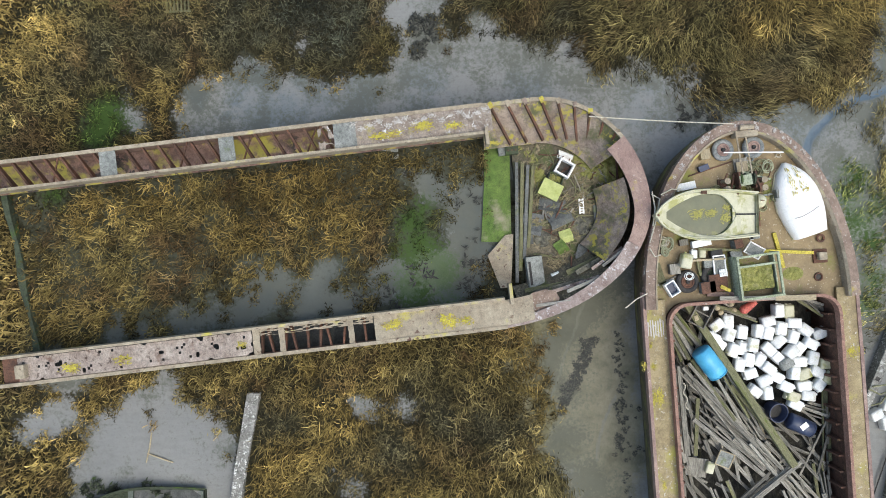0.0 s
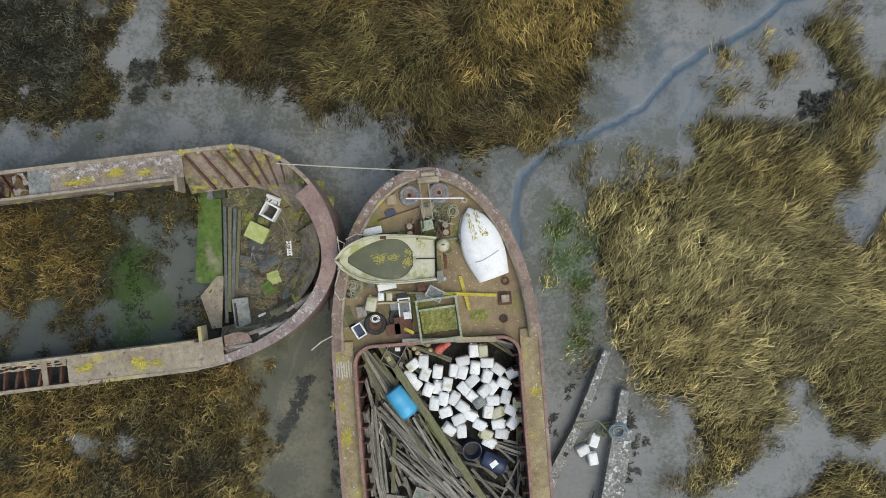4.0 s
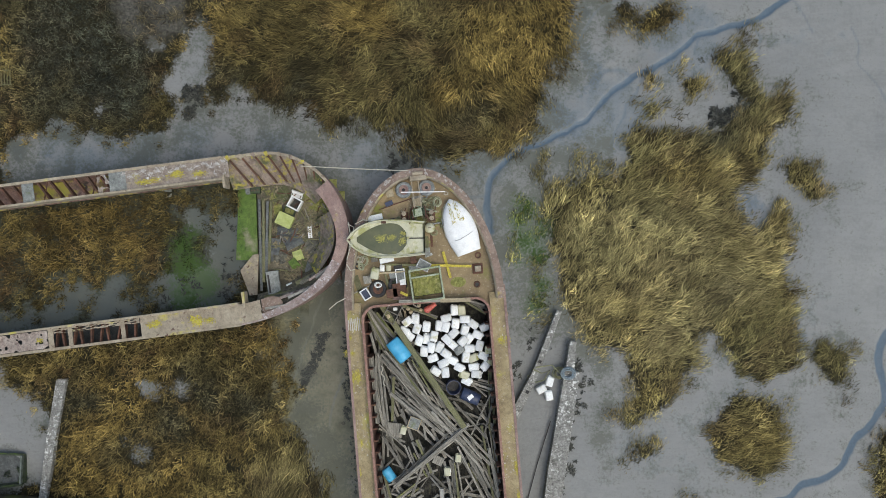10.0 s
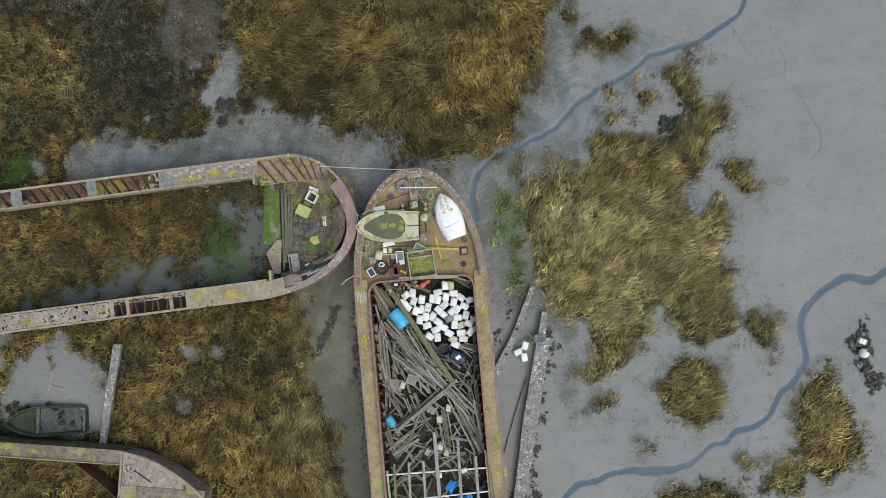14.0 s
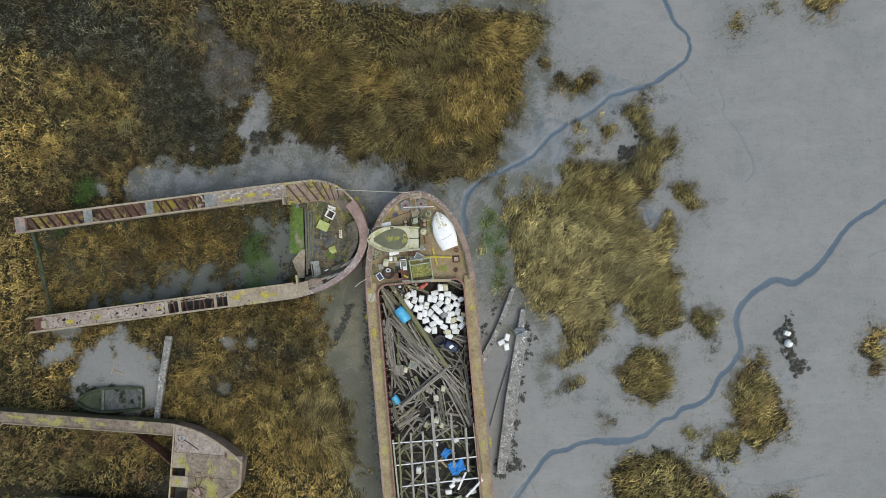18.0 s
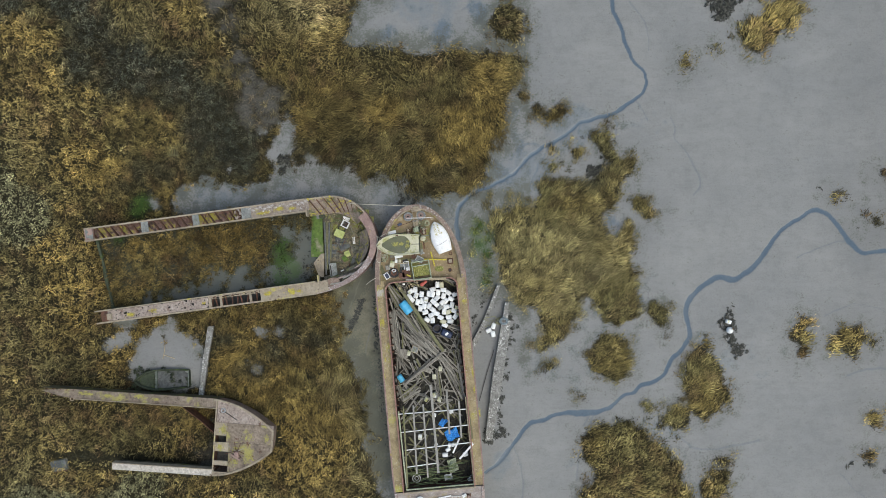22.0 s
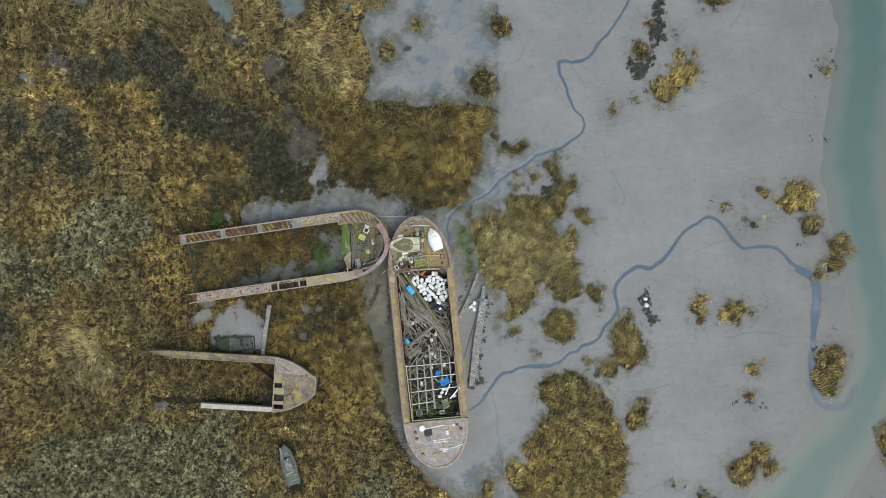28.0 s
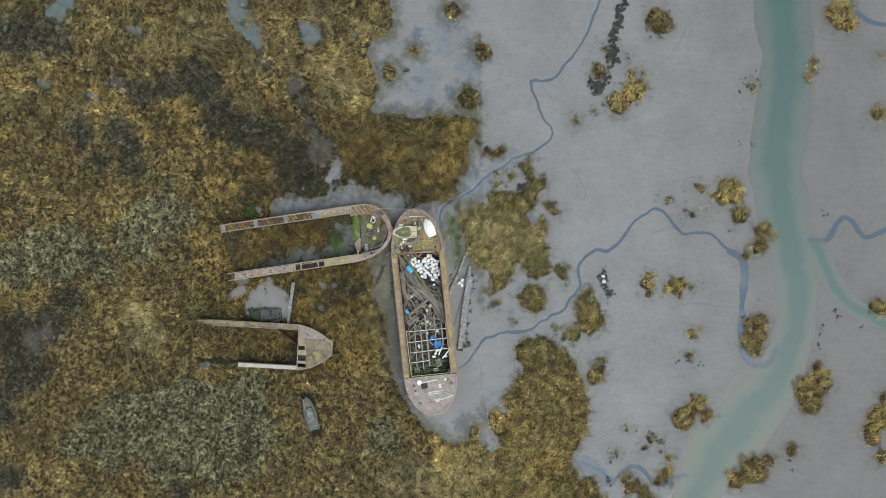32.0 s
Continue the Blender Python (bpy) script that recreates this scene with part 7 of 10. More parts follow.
lidded("wooden_box", on_main(-0.18, -2.14, FD + 0.4, 8), 0.42, 0.36, 0.08, GREEN_BOX, GREEN_BOX, "green-grimed flat box on the windlass", "box")
lidded("wooden_box", on_main(-0.18, -1.64, FD + 0.1, 4), 0.38, 0.36, 0.14, WOOD, WOOD_PALE, "beige square box among the ropes", "box")
lidded("junk_box", on_main(-0.59, -4.75, FD, 15), 0.4, 0.3, 0.2, DARK_RUBBER, SLATE, "dark plastic box behind the cage", "box", "junk boxes on the foredeck")
lidded("junk_box", on_main(-1.59, -5.02, FD, 5), 0.34, 0.26, 0.2, SLATE, SLATE, "grey box between the tyres", "box", "junk boxes on the foredeck")
lidded("junk_box", on_main(-1.70, -5.86, FD, 5), 0.5, 0.4, 0.3, SLATE, RUST_DARK, "rusty grey box by the coaming", "box", "junk boxes on the foredeck")
lidded("junk_box", on_main(-2.42, -4.19, FD, 5), 0.3, 0.22, 0.16, RUST_DARK, WOOD, "small brown box beside the white bin", "box", "junk boxes on the foredeck")

# windlass amidships on the foredeck
wl = thing("windlass", on_main(-0.09, -2.13, FD), "old iron windlass choked with weed and rope", "windlass")
for sx in (-0.3, 0.28):
    part("cheek", box_mesh(0.08, 0.6, 0.5, Matrix.Translation((sx, 0, 0)), 0.02), RUST_DARK, wl)
bm = bmesh.new()
add_cyl(bm, 0.17, 0.55, pose(-0.28, 0.02, 0.34, 0, 90, 0), 16)
add_cyl(bm, 0.24, 0.06, pose(-0.27, 0.02, 0.34, 0, 90, 0), 16)
add_cyl(bm, 0.24, 0.06, pose(0.2, 0.02, 0.34, 0, 90, 0), 16)
part("drum", bm, HULL_GREEN, wl)
bm = bmesh.new()
add_cyl(bm, 0.3, 0.07, pose(0.3, -0.2, 0.3, 0, 90, 25), 18)
part("gear", bm, RUST_DARK, wl)
part("crank", tube_mesh([(0.3, 0.0, 0.4), (0.75, 0.05, 0.42), (0.8, 0.25, 0.5)], 0.025), RUST_DARK, wl)
part("brake_lever", tube_mesh([(-0.3, -0.2, 0.3), (-0.5, -0.5, 0.7)], 0.025), RUST_DARK, wl)
part("plate", box_mesh(0.5, 0.4, 0.06, pose(-0.05, 0.62, 0.05, 0, 0, 5), 0.01), WOOD, wl, "grey square board")
for cx, cy in ((-0.83, -2.27), (0.48, -2.31)):
    t = thing("bitts", on_main(cx, cy, FD), "pair of stout rusty mooring posts with pale worn tops", "bollard", "mooring bitts")
    part("base", box_mesh(0.34, 0.5, 0.06, None, 0.01), RUST_DARK, t)
    for yy in (-0.14, 0.14):
        bm = bmesh.new()
        add_cyl(bm, 0.085, 0.42, pose(0, yy, 0.05), 14)
        add_cyl(bm, 0.11, 0.05, pose(0, yy, 0.46), 14)
        part("post", bm, RUST_PALE, t)
t = thing("buoy", on_main(0.34, -2.90, FD), "round cream plastic mooring buoy", "buoy")
bm = bmesh.new()
bmesh.ops.create_uvsphere(bm, u_segments=24, v_segments=14, radius=0.25, matrix=Matrix.Translation((0, 0, 0.25)))
part("ball", bm, CREAM_GRP, t, smooth=True)
bm = bmesh.new()
add_torus(bm, 0.05, 0.018, pose(0, 0, 0.52, 90), 12, 6)
part("eye", bm, RUST_DARK, t)
t = thing("deck_fitting", on_main(2.48, -5.03, FD), "square rusted winch base with a pale cap", "winch")
part("base", box_mesh(0.5, 0.5, 0.08, None, 0.015), RUST_DARK, t)
part("head", box_mesh(0.3, 0.28, 0.2, Matrix.Translation((0, 0, 0.08)), 0.04), RUST_PALE, t)
t = thing("mooring_pipe", on_main(2.39, -5.78, FD), "round black hawse pipe in the deck", "pipe")
bm = bmesh.new()
add_torus(bm, 0.13, 0.035, Matrix.Translation((0, 0, 0.03)))
part("ring", bm, RUST_DARK, t)
bm = bmesh.new()
add_cyl(bm, 0.11, 0.012, None, 16)
part("mouth", bm, DARK_RUBBER, t)
# bow stem fitting with the two pale straps running aft over the deck
t = thing("stem_roller", on_main(-0.02, -0.28, DECK - 0.1), "iron stem head roller with peeling white paint", "roller")
part("bracket", box_mesh(0.8, 0.22, 0.42, Matrix.Translation((0, -0.2, 0)), 0.03), RUST_PALE, t)
bm = bmesh.new()
add_cyl(bm, 0.09, 0.5, pose(-0.25, 0.02, 0.42, 0, 90, 0), 14)
part("roller", bm, RUST_PALE, t)
for sx in (-0.3, 0.02):
    part("strap", box_mesh(0.05, 1.5, 0.03, pose(sx, -0.9, 0.38, -6, 0, 3)), RUST_PALE, t)


# ---- boats ----
def loft_boat(name, m, length, beam, depth, wall, mat_, label, sheer=0.12, transom=0.75, fullness=0.55, inside=None):
    """An open boat: outer shell, inner shell and gunwale; bow towards +y, keel on z = 0."""
    t = thing(name, m, label, "boat")
    n, k = 16, 9

    def station(s, off):
        """Ring of one cross-section, from one gunwale down and up to the other. s = 0 at the transom, 1 at the bow."""
        hb = beam / 2 * (transom + (1 - transom) * math.sin(min(1, s / 0.5) * math.pi / 2)) if s < 0.5 else beam / 2 * max(0.0, 1 - ((s - 0.5) / 0.5) ** 2.2) ** 0.75
        hb = max(0.015, hb - off)
        top = depth + sheer * s * s
        bot = off + depth * 0.55 * max(0, (s - 0.75) / 0.25) ** 2
        y = (s - 0.5) * length - (off if s > 0.9 else -off if s < 0.05 else 0)
        ring = []
        for j in range(k):
            a = math.pi * j / (k - 1)
            cx, cz = -math.cos(a), math.sin(a) ** fullness
            ring.append((hb * cx * (1 if abs(cx) > 0.99 else 0.97), y, top - (top - bot) * cz))
        return ring
    bm = bmesh.new()
    outs = [[bm.verts.new(p) for p in station(i / n, 0)] for i in range(n + 1)]
    inns = [[bm.verts.new(p) for p in station(i / n, wall)] for i in range(n + 1)]
    for a, b in zip(outs, outs[1:]):
        for j in range(k - 1):
            bm.faces.new((a[j], b[j], b[j + 1], a[j + 1]))
    for a, b in zip(inns, inns[1:]):
        for j in range(k - 1):
            bm.faces.new((a[j], a[j + 1], b[j + 1], b[j]))
    for e in (0, k - 1):
        for i in range(n):
            bm.faces.new((outs[i][e], outs[i + 1][e], inns[i + 1][e], inns[i][e]))
    for ring_o, ring_i in ((outs[0], inns[0]), (outs[-1], inns[-1])):
        for j in range(k - 1):
            bm.faces.new((ring_o[j], ring_o[j + 1], ring_i[j + 1], ring_i[j]))
    bm.faces.new(outs[0][:])
    bm.faces.new(outs[-1][:])
    bm.faces.new(inns[0][:])
    part("shell", bm, mat_, t, smooth=False)
    rail = [[(p[0][0] * 1.02, p[0][1], p[0][2] + 0.01) for p in (station(i / n, 0) for i in range(n + 1))],
            [(p[-1][0] * 1.02, p[-1][1], p[-1][2] + 0.01) for p in (station(i / n, 0) for i in range(n + 1))]]
    for r_ in rail:
        part("gunwale", tube_mesh(r_, 0.035, 6), inside or mat_, t)
    return t, station


def fill(t, station, z, s0, s1, mat_, name, label, wall=0.06):
    """A level sheet inside the boat at height z."""
    bm = bmesh.new()
    pts_l, pts_r = [], []
    for i in range(15):
        s = lerp(s0, s1, i / 14)
        ring = station(s, wall)
        half = len(ring) // 2
        x = 0.02
        for a, b in zip(ring[:half], ring[1:half + 1]):
            if b[2] <= z <= a[2]:
                x = -lerp(a[0], b[0], (a[2] - z) / max(1e-6, a[2] - b[2]))
        pts_l.append((-x, ring[0][1]))
        pts_r.append((x, ring[0][1]))
    add_prism(bm, pts_r + pts_l[::-1], z - 0.03, z)
    return part(name, bm, mat_, t, label)


POND = weathered("green_rainwater", (0.075, 0.085, 0.045), (0.13, 0.135, 0.07), 0.15, 0, 1.2, 8, (0.34, 0.33, 0.07), 0.60, 1.3, None, 0.02, 0.0, grit=0.15)
WEED_YELLOW = weathered("yellow_pond_weed", (0.26, 0.25, 0.06), (0.42, 0.39, 0.10), 0.8, 0, 6, 40, None, 0.6, 1, None, 0.3, 0.1)
dp0, dp1 = Vector((-3.57, -3.16)), Vector((0.08, -3.37))
dm = (dp0 + dp1) / 2
da = math.degrees(math.atan2(-(dp0 - dp1).x, (dp0 - dp1).y))
dinghy, st = loft_boat("dinghy", on_main(dm.x, dm.y, FD, da), (dp0 - dp1).length, 1.72, 0.72, 0.055, CREAM_GRP, "cream fibreglass dinghy half full of green rainwater", 0.14, 0.86)
pond = fill(dinghy, st, 0.5, 0.1, 0.95, POND, "rainwater", "still green rainwater with floating weed")
for sg in (-1, 1):
    bm = bmesh.new()
    secs = []
    for i in range(17):
        s_ = lerp(0.2, 0.93, i / 16)
        ring = st(s_, 0.05)
        y_ = ring[0][1]
        xo = max(0.06, abs(ring[0][0]) - 0.02)
        e_ = (y_ + 0.1) / (1.62 if y_ > -0.1 else 0.98)
        xi = min(xo - 0.04, 0.73 * max(0.0, 1 - abs(e_) ** (1.75 if y_ > -0.1 else 3.2)) + 0.01)
        secs.append([(sg * xo, y_, 0.6), (sg * xo, y_, 0.66), (sg * xi, y_, 0.63), (sg * xi, y_, 0.5)])
    add_band(bm, secs)
    part("side_bench", bm, CREAM_GRP, dinghy, "cream moulded side bench")
fill(dinghy, st, 0.58, 0.004, 0.235, CREAM_GRP, "stern_bench", "cream moulded stern bench")
bm = bmesh.new()
for sx in (-0.36, 0.36):
    add_box(bm, 0.55, 0.3, 0.05, pose(sx, -1.1, 0.56), 0.02)
part("bench_top", bm, CREAM_GRP, dinghy)
part("well_slot", box_mesh(0.05, 0.75, 0.06, pose(0, -1.45, 0.57)), DARK_RUBBER, dinghy, "dark slot of the outboard well")
fill(dinghy, st, 0.66, 0.88, 0.985, CREAM_GRP, "bow_cover", "cream bow cover")
for k, (cx_, cy_, sx_, sy_) in enumerate(((0.02, 0.25, 0.45, 0.75), (0.05, -0.25, 0.35, 0.5), (-0.12, -0.75, 0.45, 0.45), (0.25, -0.8, 0.35, 0.4))):
    crust("floating_weed", cx_, cy_, 0.51, sx_, sy_, WEED_YELLOW, pond, 210 + k, 0.05, "yellow-green floating weed")
part("rowlock", box_mesh(0.12, 0.22, 0.06, pose(0.78, 0.1, 0.72), 0.02), RUST_DARK, dinghy)
bm = bmesh.new()
add_cyl(bm, 0.05, 0.12, pose(0, 1.72, 0.68), 8)
part("stem_cleat", bm, RUST_DARK, dinghy)

# white hull turned upside down
wp0, wp1 = Vector((1.40, -1.65)), Vector((2.12, -4.19))
wmid = (wp0 + wp1) / 2
wa = math.degrees(math.atan2(-(wp0 - wp1).x, (wp0 - wp1).y))
upturned = thing("upturned_boat", on_main(wmid.x, wmid.y, FD, wa), "upturned white fibreglass boat with lichen near its bow", "boat")
L_, B_, H_ = (wp0 - wp1).length + 0.1, 1.56, 0.5
bm = bmesh.new()
rows_ = []
for i in range(15):
    s = i / 14
    hb = B_ / 2 * (0.74 + 0.26 * math.sin(min(1, s / 0.42) * math.pi / 2)) if s < 0.42 else B_ / 2 * max(0.02, 1 - ((s - 0.42) / 0.58) ** 2) ** 0.72
    h = H_ * (0.86 + 0.14 * math.sin(s * math.pi)) * (1 if s < 0.8 else lerp(1, 0.55, (s - 0.8) / 0.2))
    y = (s - 0.5) * L_
    rows_.append([bm.verts.new((hb * cx, y, max(0.02, h * cz))) for cx, cz in ((-1, 0.0), (-0.995, 0.2), (-0.93, 0.78), (-0.5, 0.94), (0, 1.0), (0.5, 0.94), (0.93, 0.78), (0.995, 0.2), (1, 0.0))])
for a, b in zip(rows_, rows_[1:]):
    for j in range(8):
        bm.faces.new((a[j], b[j], b[j + 1], a[j + 1]))
    bm.faces.new((a[0], a[8], b[8], b[0]))
bm.faces.new(rows_[0][::-1])
bm.faces.new(rows_[-1])
white_hull = part("hull", bm, WHITE_PAINT, upturned, smooth=True)
bm = bmesh.new()
add_tube(bm, [(-0.46, -L_ * 0.22, 0.465), (-0.2, -L_ * 0.225, 0.485), (0.2, -L_ * 0.2, 0.49), (0.48, -L_ * 0.17, 0.47)], 0.008, 4)
part("crack", bm, DARK_RUBBER, white_hull, "fine dark crack across the hull")
part("gunwale", tube_mesh([(x_, y_, 0.03) for x_, y_ in
                           [(-B_ / 2 * 0.74, -L_ / 2), (-B_ / 2, -L_ * 0.08), (-B_ / 2 * 0.87, L_ * 0.2), (-B_ / 2 * 0.5, L_ * 0.4), (0, L_ / 2)]], 0.03), CREAM_GRP, upturned)
part("gunwale", tube_mesh([(x_, y_, 0.03) for x_, y_ in
                           [(B_ / 2 * 0.74, -L_ / 2), (B_ / 2, -L_ * 0.08), (B_ / 2 * 0.87, L_ * 0.2), (B_ / 2 * 0.5, L_ * 0.4), (0, L_ / 2)]], 0.03), CREAM_GRP, upturned)
for sg in (-1, 1):
    bm = bmesh.new()
    cells = {}
    for i in range(24):
        for j in range(16):
            y_, x_ = L_ * (0.06 + 0.017 * i), sg * (0.06 + 0.019 * j * (1 - 0.022 * i))
            cells[i, j] = bm.verts.new((x_, y_, 0.512 - 0.02 * abs(x_) - (0 if y_ < 0.3 * L_ else (y_ / L_ - 0.3) * 1.05) + 0.004 + 0.02 * math.sin(i * 0.2)))
    for i in range(23):
        for j in range(15):
            if noise.fractal(Vector((i * 0.33, j * 0.33, 4.0 * sg)), 0.8, 2.0, 3) > 0.16:
                bm.faces.new((cells[i, j], cells[i + 1, j], cells[i + 1, j + 1], cells[i, j + 1]))
    bmesh.ops.delete(bm, geom=[v for v in bm.verts if not v.link_faces], context='VERTS')
    part("lichen", bm, LICHEN, white_hull, "mustard-yellow lichen")
coil("rope_line", on_main(1.26, -1.29, FD), 0.1, 0.012, 2, ROPE, "short yellowed line at the boat's bow", 9)
lidded("cable_drum", on_main(1.02, -2.69, FD, 8), 0.14, 0.3, 0.3, SLATE, SLATE, "small slatted grey box beside the white hull", "box")

# green crate frame, white window frames, red chest
cx0, cy0 = -0.02, -5.56
fr = thing("green_cage", on_main(cx0, cy0, FD, 4), "pale green open-topped timber cabin frame, mossy inside", "crate")
W2, D2, H2 = 0.72, 0.74, 0.75
for sx, sy in ((-1, -1), (1, -1), (-1, 1), (1, 1)):
    part("post", box_mesh(0.09, 0.09, H2, Matrix.Translation((sx * W2, sy * D2, 0)), 0.01), GREEN_BOX, fr)
for sy in (-1, 1):
    part("rail", box_mesh(2 * W2 - 0.09, 0.08, 0.08, Matrix.Translation((0, sy * D2, H2 - 0.08)), 0.01), GREEN_BOX, fr)
for sx in (-1, 1):
    part("rail", box_mesh(0.08, 2 * D2 - 0.09, 0.08, Matrix.Translation((sx * W2, 0, H2 - 0.08)), 0.01), GREEN_BOX, fr)
part("side_board", box_mesh(0.04, 2 * D2 - 0.1, H2 - 0.1, Matrix.Translation((-W2 - 0.02, 0, 0))), GREEN_BOX, fr)
part("side_board", box_mesh(0.04, 2 * D2 - 0.1, 0.35, Matrix.Translation((W2 + 0.02, 0, 0))), GREEN_BOX, fr)
bm = bmesh.new()
r_ = bmesh.ops.create_grid(bm, x_segments=24, y_segments=18, size=0.5, matrix=Matrix.Translation((0, -0.08, 0.3)) @ Matrix.Diagonal((1.3, 0.85, 1, 1)))
for v in bm.verts:
    v.co.z += 0.07 * noise.noise(v.co * 6) + 0.03 * noise.noise(v.co * 17)
part("moss_bed", bm, MOSS, fr, "bright green moss growing in the crate")
part("shelf", box_mesh(1.3, 0.9, 0.24, Matrix.Translation((0, -0.08, 0))), DARK, fr)
part("rail", box_mesh(2 * W2 - 0.1, 0.08, 0.06, Matrix.Translation((0, 0.4, H2 - 0.1)), 0.01), GREEN_BOX, fr)


def window_frame(m, sx, sy, bar, mat_, pane, label):
    t = thing("window_frame", m, label, "window frame")
    for k in (-1, 1):
        part("stile", box_mesh(bar, sy, 0.06, Matrix.Translation((k * (sx - bar) / 2, 0, 0)), 0.008), mat_, t)
        part("rail", box_mesh(sx - 2 * bar, bar, 0.06, Matrix.Translation((0, k * (sy - bar) / 2, 0)), 0.008), mat_, t)
    part("pane", box_mesh(sx - 2 * bar, sy - 2 * bar, 0.015, Matrix.Translation((0, 0, 0.02))), pane, t)
    return t


window_frame(on_main(-0.08, -4.64, FD + 0.5, -33, 14), 0.62, 0.46, 0.05, GREY_METAL, SLATE, "grey metal window frame leaning on the cage")
window_frame(on_main(-1.24, -5.13, FD + 0.24, 2), 0.46, 0.8, 0.05, WHITE_PAINT, SLATE, "white window frame lying on deck junk")
t = thing("egg_tray", on_main(-1.15, -5.37, FD + 0.33, 4), "white plastic sheet with round knobs", "tray")
part("sheet", box_mesh(0.28, 0.26, 0.03), WHITE_PLASTIC, t)
for i in range(3):
    for j in range(3):
        bm = bmesh.new()
        add_cyl(bm, 0.028, 0.05, pose(-0.08 + 0.08 * i, -0.08 + 0.08 * j, 0.03), 8)
        part("knob", bm, WHITE_PLASTIC, t)
lidded("chest", on_main(-1.34, -5.72, FD, 3), 0.62, 0.6, 0.3, RUST_PINK, RUST_DARK, "dull red chest among the tyres", "chest")
lidded("battery", on_main(-1.31, -4.68, FD, 6), 0.4, 0.26, 0.26, DARK_RUBBER, DARK_RUBBER, "black battery box by the cans", "battery")
lidded("outboard_motor", on_main(-0.56, -4.37, FD, 10), 0.28, 0.3, 0.4, SLATE, RUST_DARK, "grey outboard motor head on its side", "motor")
lidded("fuel_tank", on_main(0.15, -4.04, FD, 5), 0.24, 0.4, 0.22, DARK_RUBBER, SLATE, "dark fuel tank behind the dinghy", "tank")
bar_thing("bracket_bar", (0.36, -4.14), (0.01, -4.24), 0.12, 0.06, FD, GREY_METAL, "short grey metal bracket", "bracket")
part_shackle = bmesh.new()
add_torus(part_shackle, 0.12, 0.04, Matrix.Translation((0, 0, 0.05)))
tagged(part("shackle", part_shackle, RUST_DARK, None, "", on_main(2.55, -4.39, FD)), "rusty shackle on the deck", "shackle")
bm = bmesh.new()
r_ = bmesh.ops.create_grid(bm, x_segments=14, y_segments=10, size=0.5, matrix=Matrix.Diagonal((0.75, 0.5, 1, 1)))
for v in bm.verts:
    u_, w_ = v.co.x / 0.375, v.co.y / 0.25
    v.co.x, v.co.y = 0.375 * u_ * math.sqrt(1 - w_ * w_ / 2), 0.25 * w_ * math.sqrt(1 - u_ * u_ / 2)
    v.co.z = 0.005 + 0.05 * max(0, 1 - (v.co.x / 0.37) ** 2 - (v.co.y / 0.25) ** 2) * (1 + noise.noise(v.co * 9))
tagged(part("moss_patch", bm, MOSS, None, "", on_main(1.49, -5.60, FD)), "cushion of green moss on the deck", "moss")

# ---- the hold and its load ----
bm = bmesh.new()
r_ = bmesh.ops.create_grid(bm, x_segments=36, y_segments=100, size=0.5,
                           matrix=Matrix.Translation(((HX0 + HX1) / 2, (HY0 + HY1) / 2, 0.85)) @ Matrix.Diagonal((HX1 - HX0 - 0.25, HY0 - HY1 - 0.15, 1, 1)))
for v in bm.verts:
    v.co.z += 0.22 * noise.noise(v.co * 0.8) + 0.16 * noise.noise(v.co * 2.7) - (0.25 if v.co.y < -17.5 else 0)
# rotten litter taken near black, painting the shade in gaps between planks
HOLD_BED = weathered("rotten_wood_litter_shaded", (0.018, 0.017, 0.014), (0.075, 0.07, 0.056), 0.9, 0, 3.0, 18, (0.10, 0.10, 0.04), 0.62, 1.5, (3, 1, 3), 0.8, 0.05)
tagged(part("rubbish_bed", bm, HOLD_BED, None, "", MAIN_POSE), "bed of rotten rubbish in the hold, darkened for shade", "debris", kind="stuff")

TIMBER_A = [(-2.30, -6.45, 1.22, -12.67, 0.27), (-3.00, -6.77, -2.23, -8.57, 0.16), (-2.25, -9.42, 0.09, -11.93, 0.22), (-2.26, -10.77, 0.34, -13.17, 0.16),
            (-3.20, -8.92, -2.69, -12.35, 0.13), (-2.98, -9.38, -2.53, -12.53, 0.12), (-2.65, -9.26, -2.13, -11.32, 0.12), (-2.03, -10.00, -2.27, -12.14, 0.14),
            (-0.82, -11.56, 1.20, -13.54, 0.2), (-2.42, -15.25, 1.47, -12.53, 0.15), (-2.54, -15.12, 0.84, -13.24, 0.13)]
TIMBER_B = [(1.09, -13.67, 2.49, -17.03, 0.15), (0.89, -14.04, 2.07, -16.59, 0.13), (1.37, -14.66, 2.65, -17.00, 0.13), (2.33, -13.83, 2.69, -16.88, 0.16),
            (0.56, -14.39, 0.57, -15.60, 0.11), (-3.22, -14.28, -2.67, -16.64, 0.12), (2.94, -10.73, 1.53, -13.15, 0.07), (2.81, -11.30, 2.18, -13.14, 0.09),
            (2.05, -6.54, 2.95, -7.15, 0.16), (-1.94, -14.51, -2.81, -12.85, 0.14), (-0.83, -14.20, -1.62, -15.87, 0.12), (0.78, -11.44, 2.28, -13.38, 0.12)]
PLANKS = "timbers heaped in the hold"
for i, (x0, y0, x1, y1, w) in enumerate(TIMBER_A + TIMBER_B):
    mossy = i in (0, 7)
    bar_thing("timber", (x0, y0), (x1, y1), w, w * (0.8 if i == 0 else 0.45), 1.42 + 0.03 * (i % 5) + (0.25 if i in (0, 9) else 0), WOOD_MOSS if mossy else WOOD,
              "mossy green squared timber lying across the heap" if mossy else "long silvered timber in the hold", "timber", PLANKS)
rng = random.Random(21)
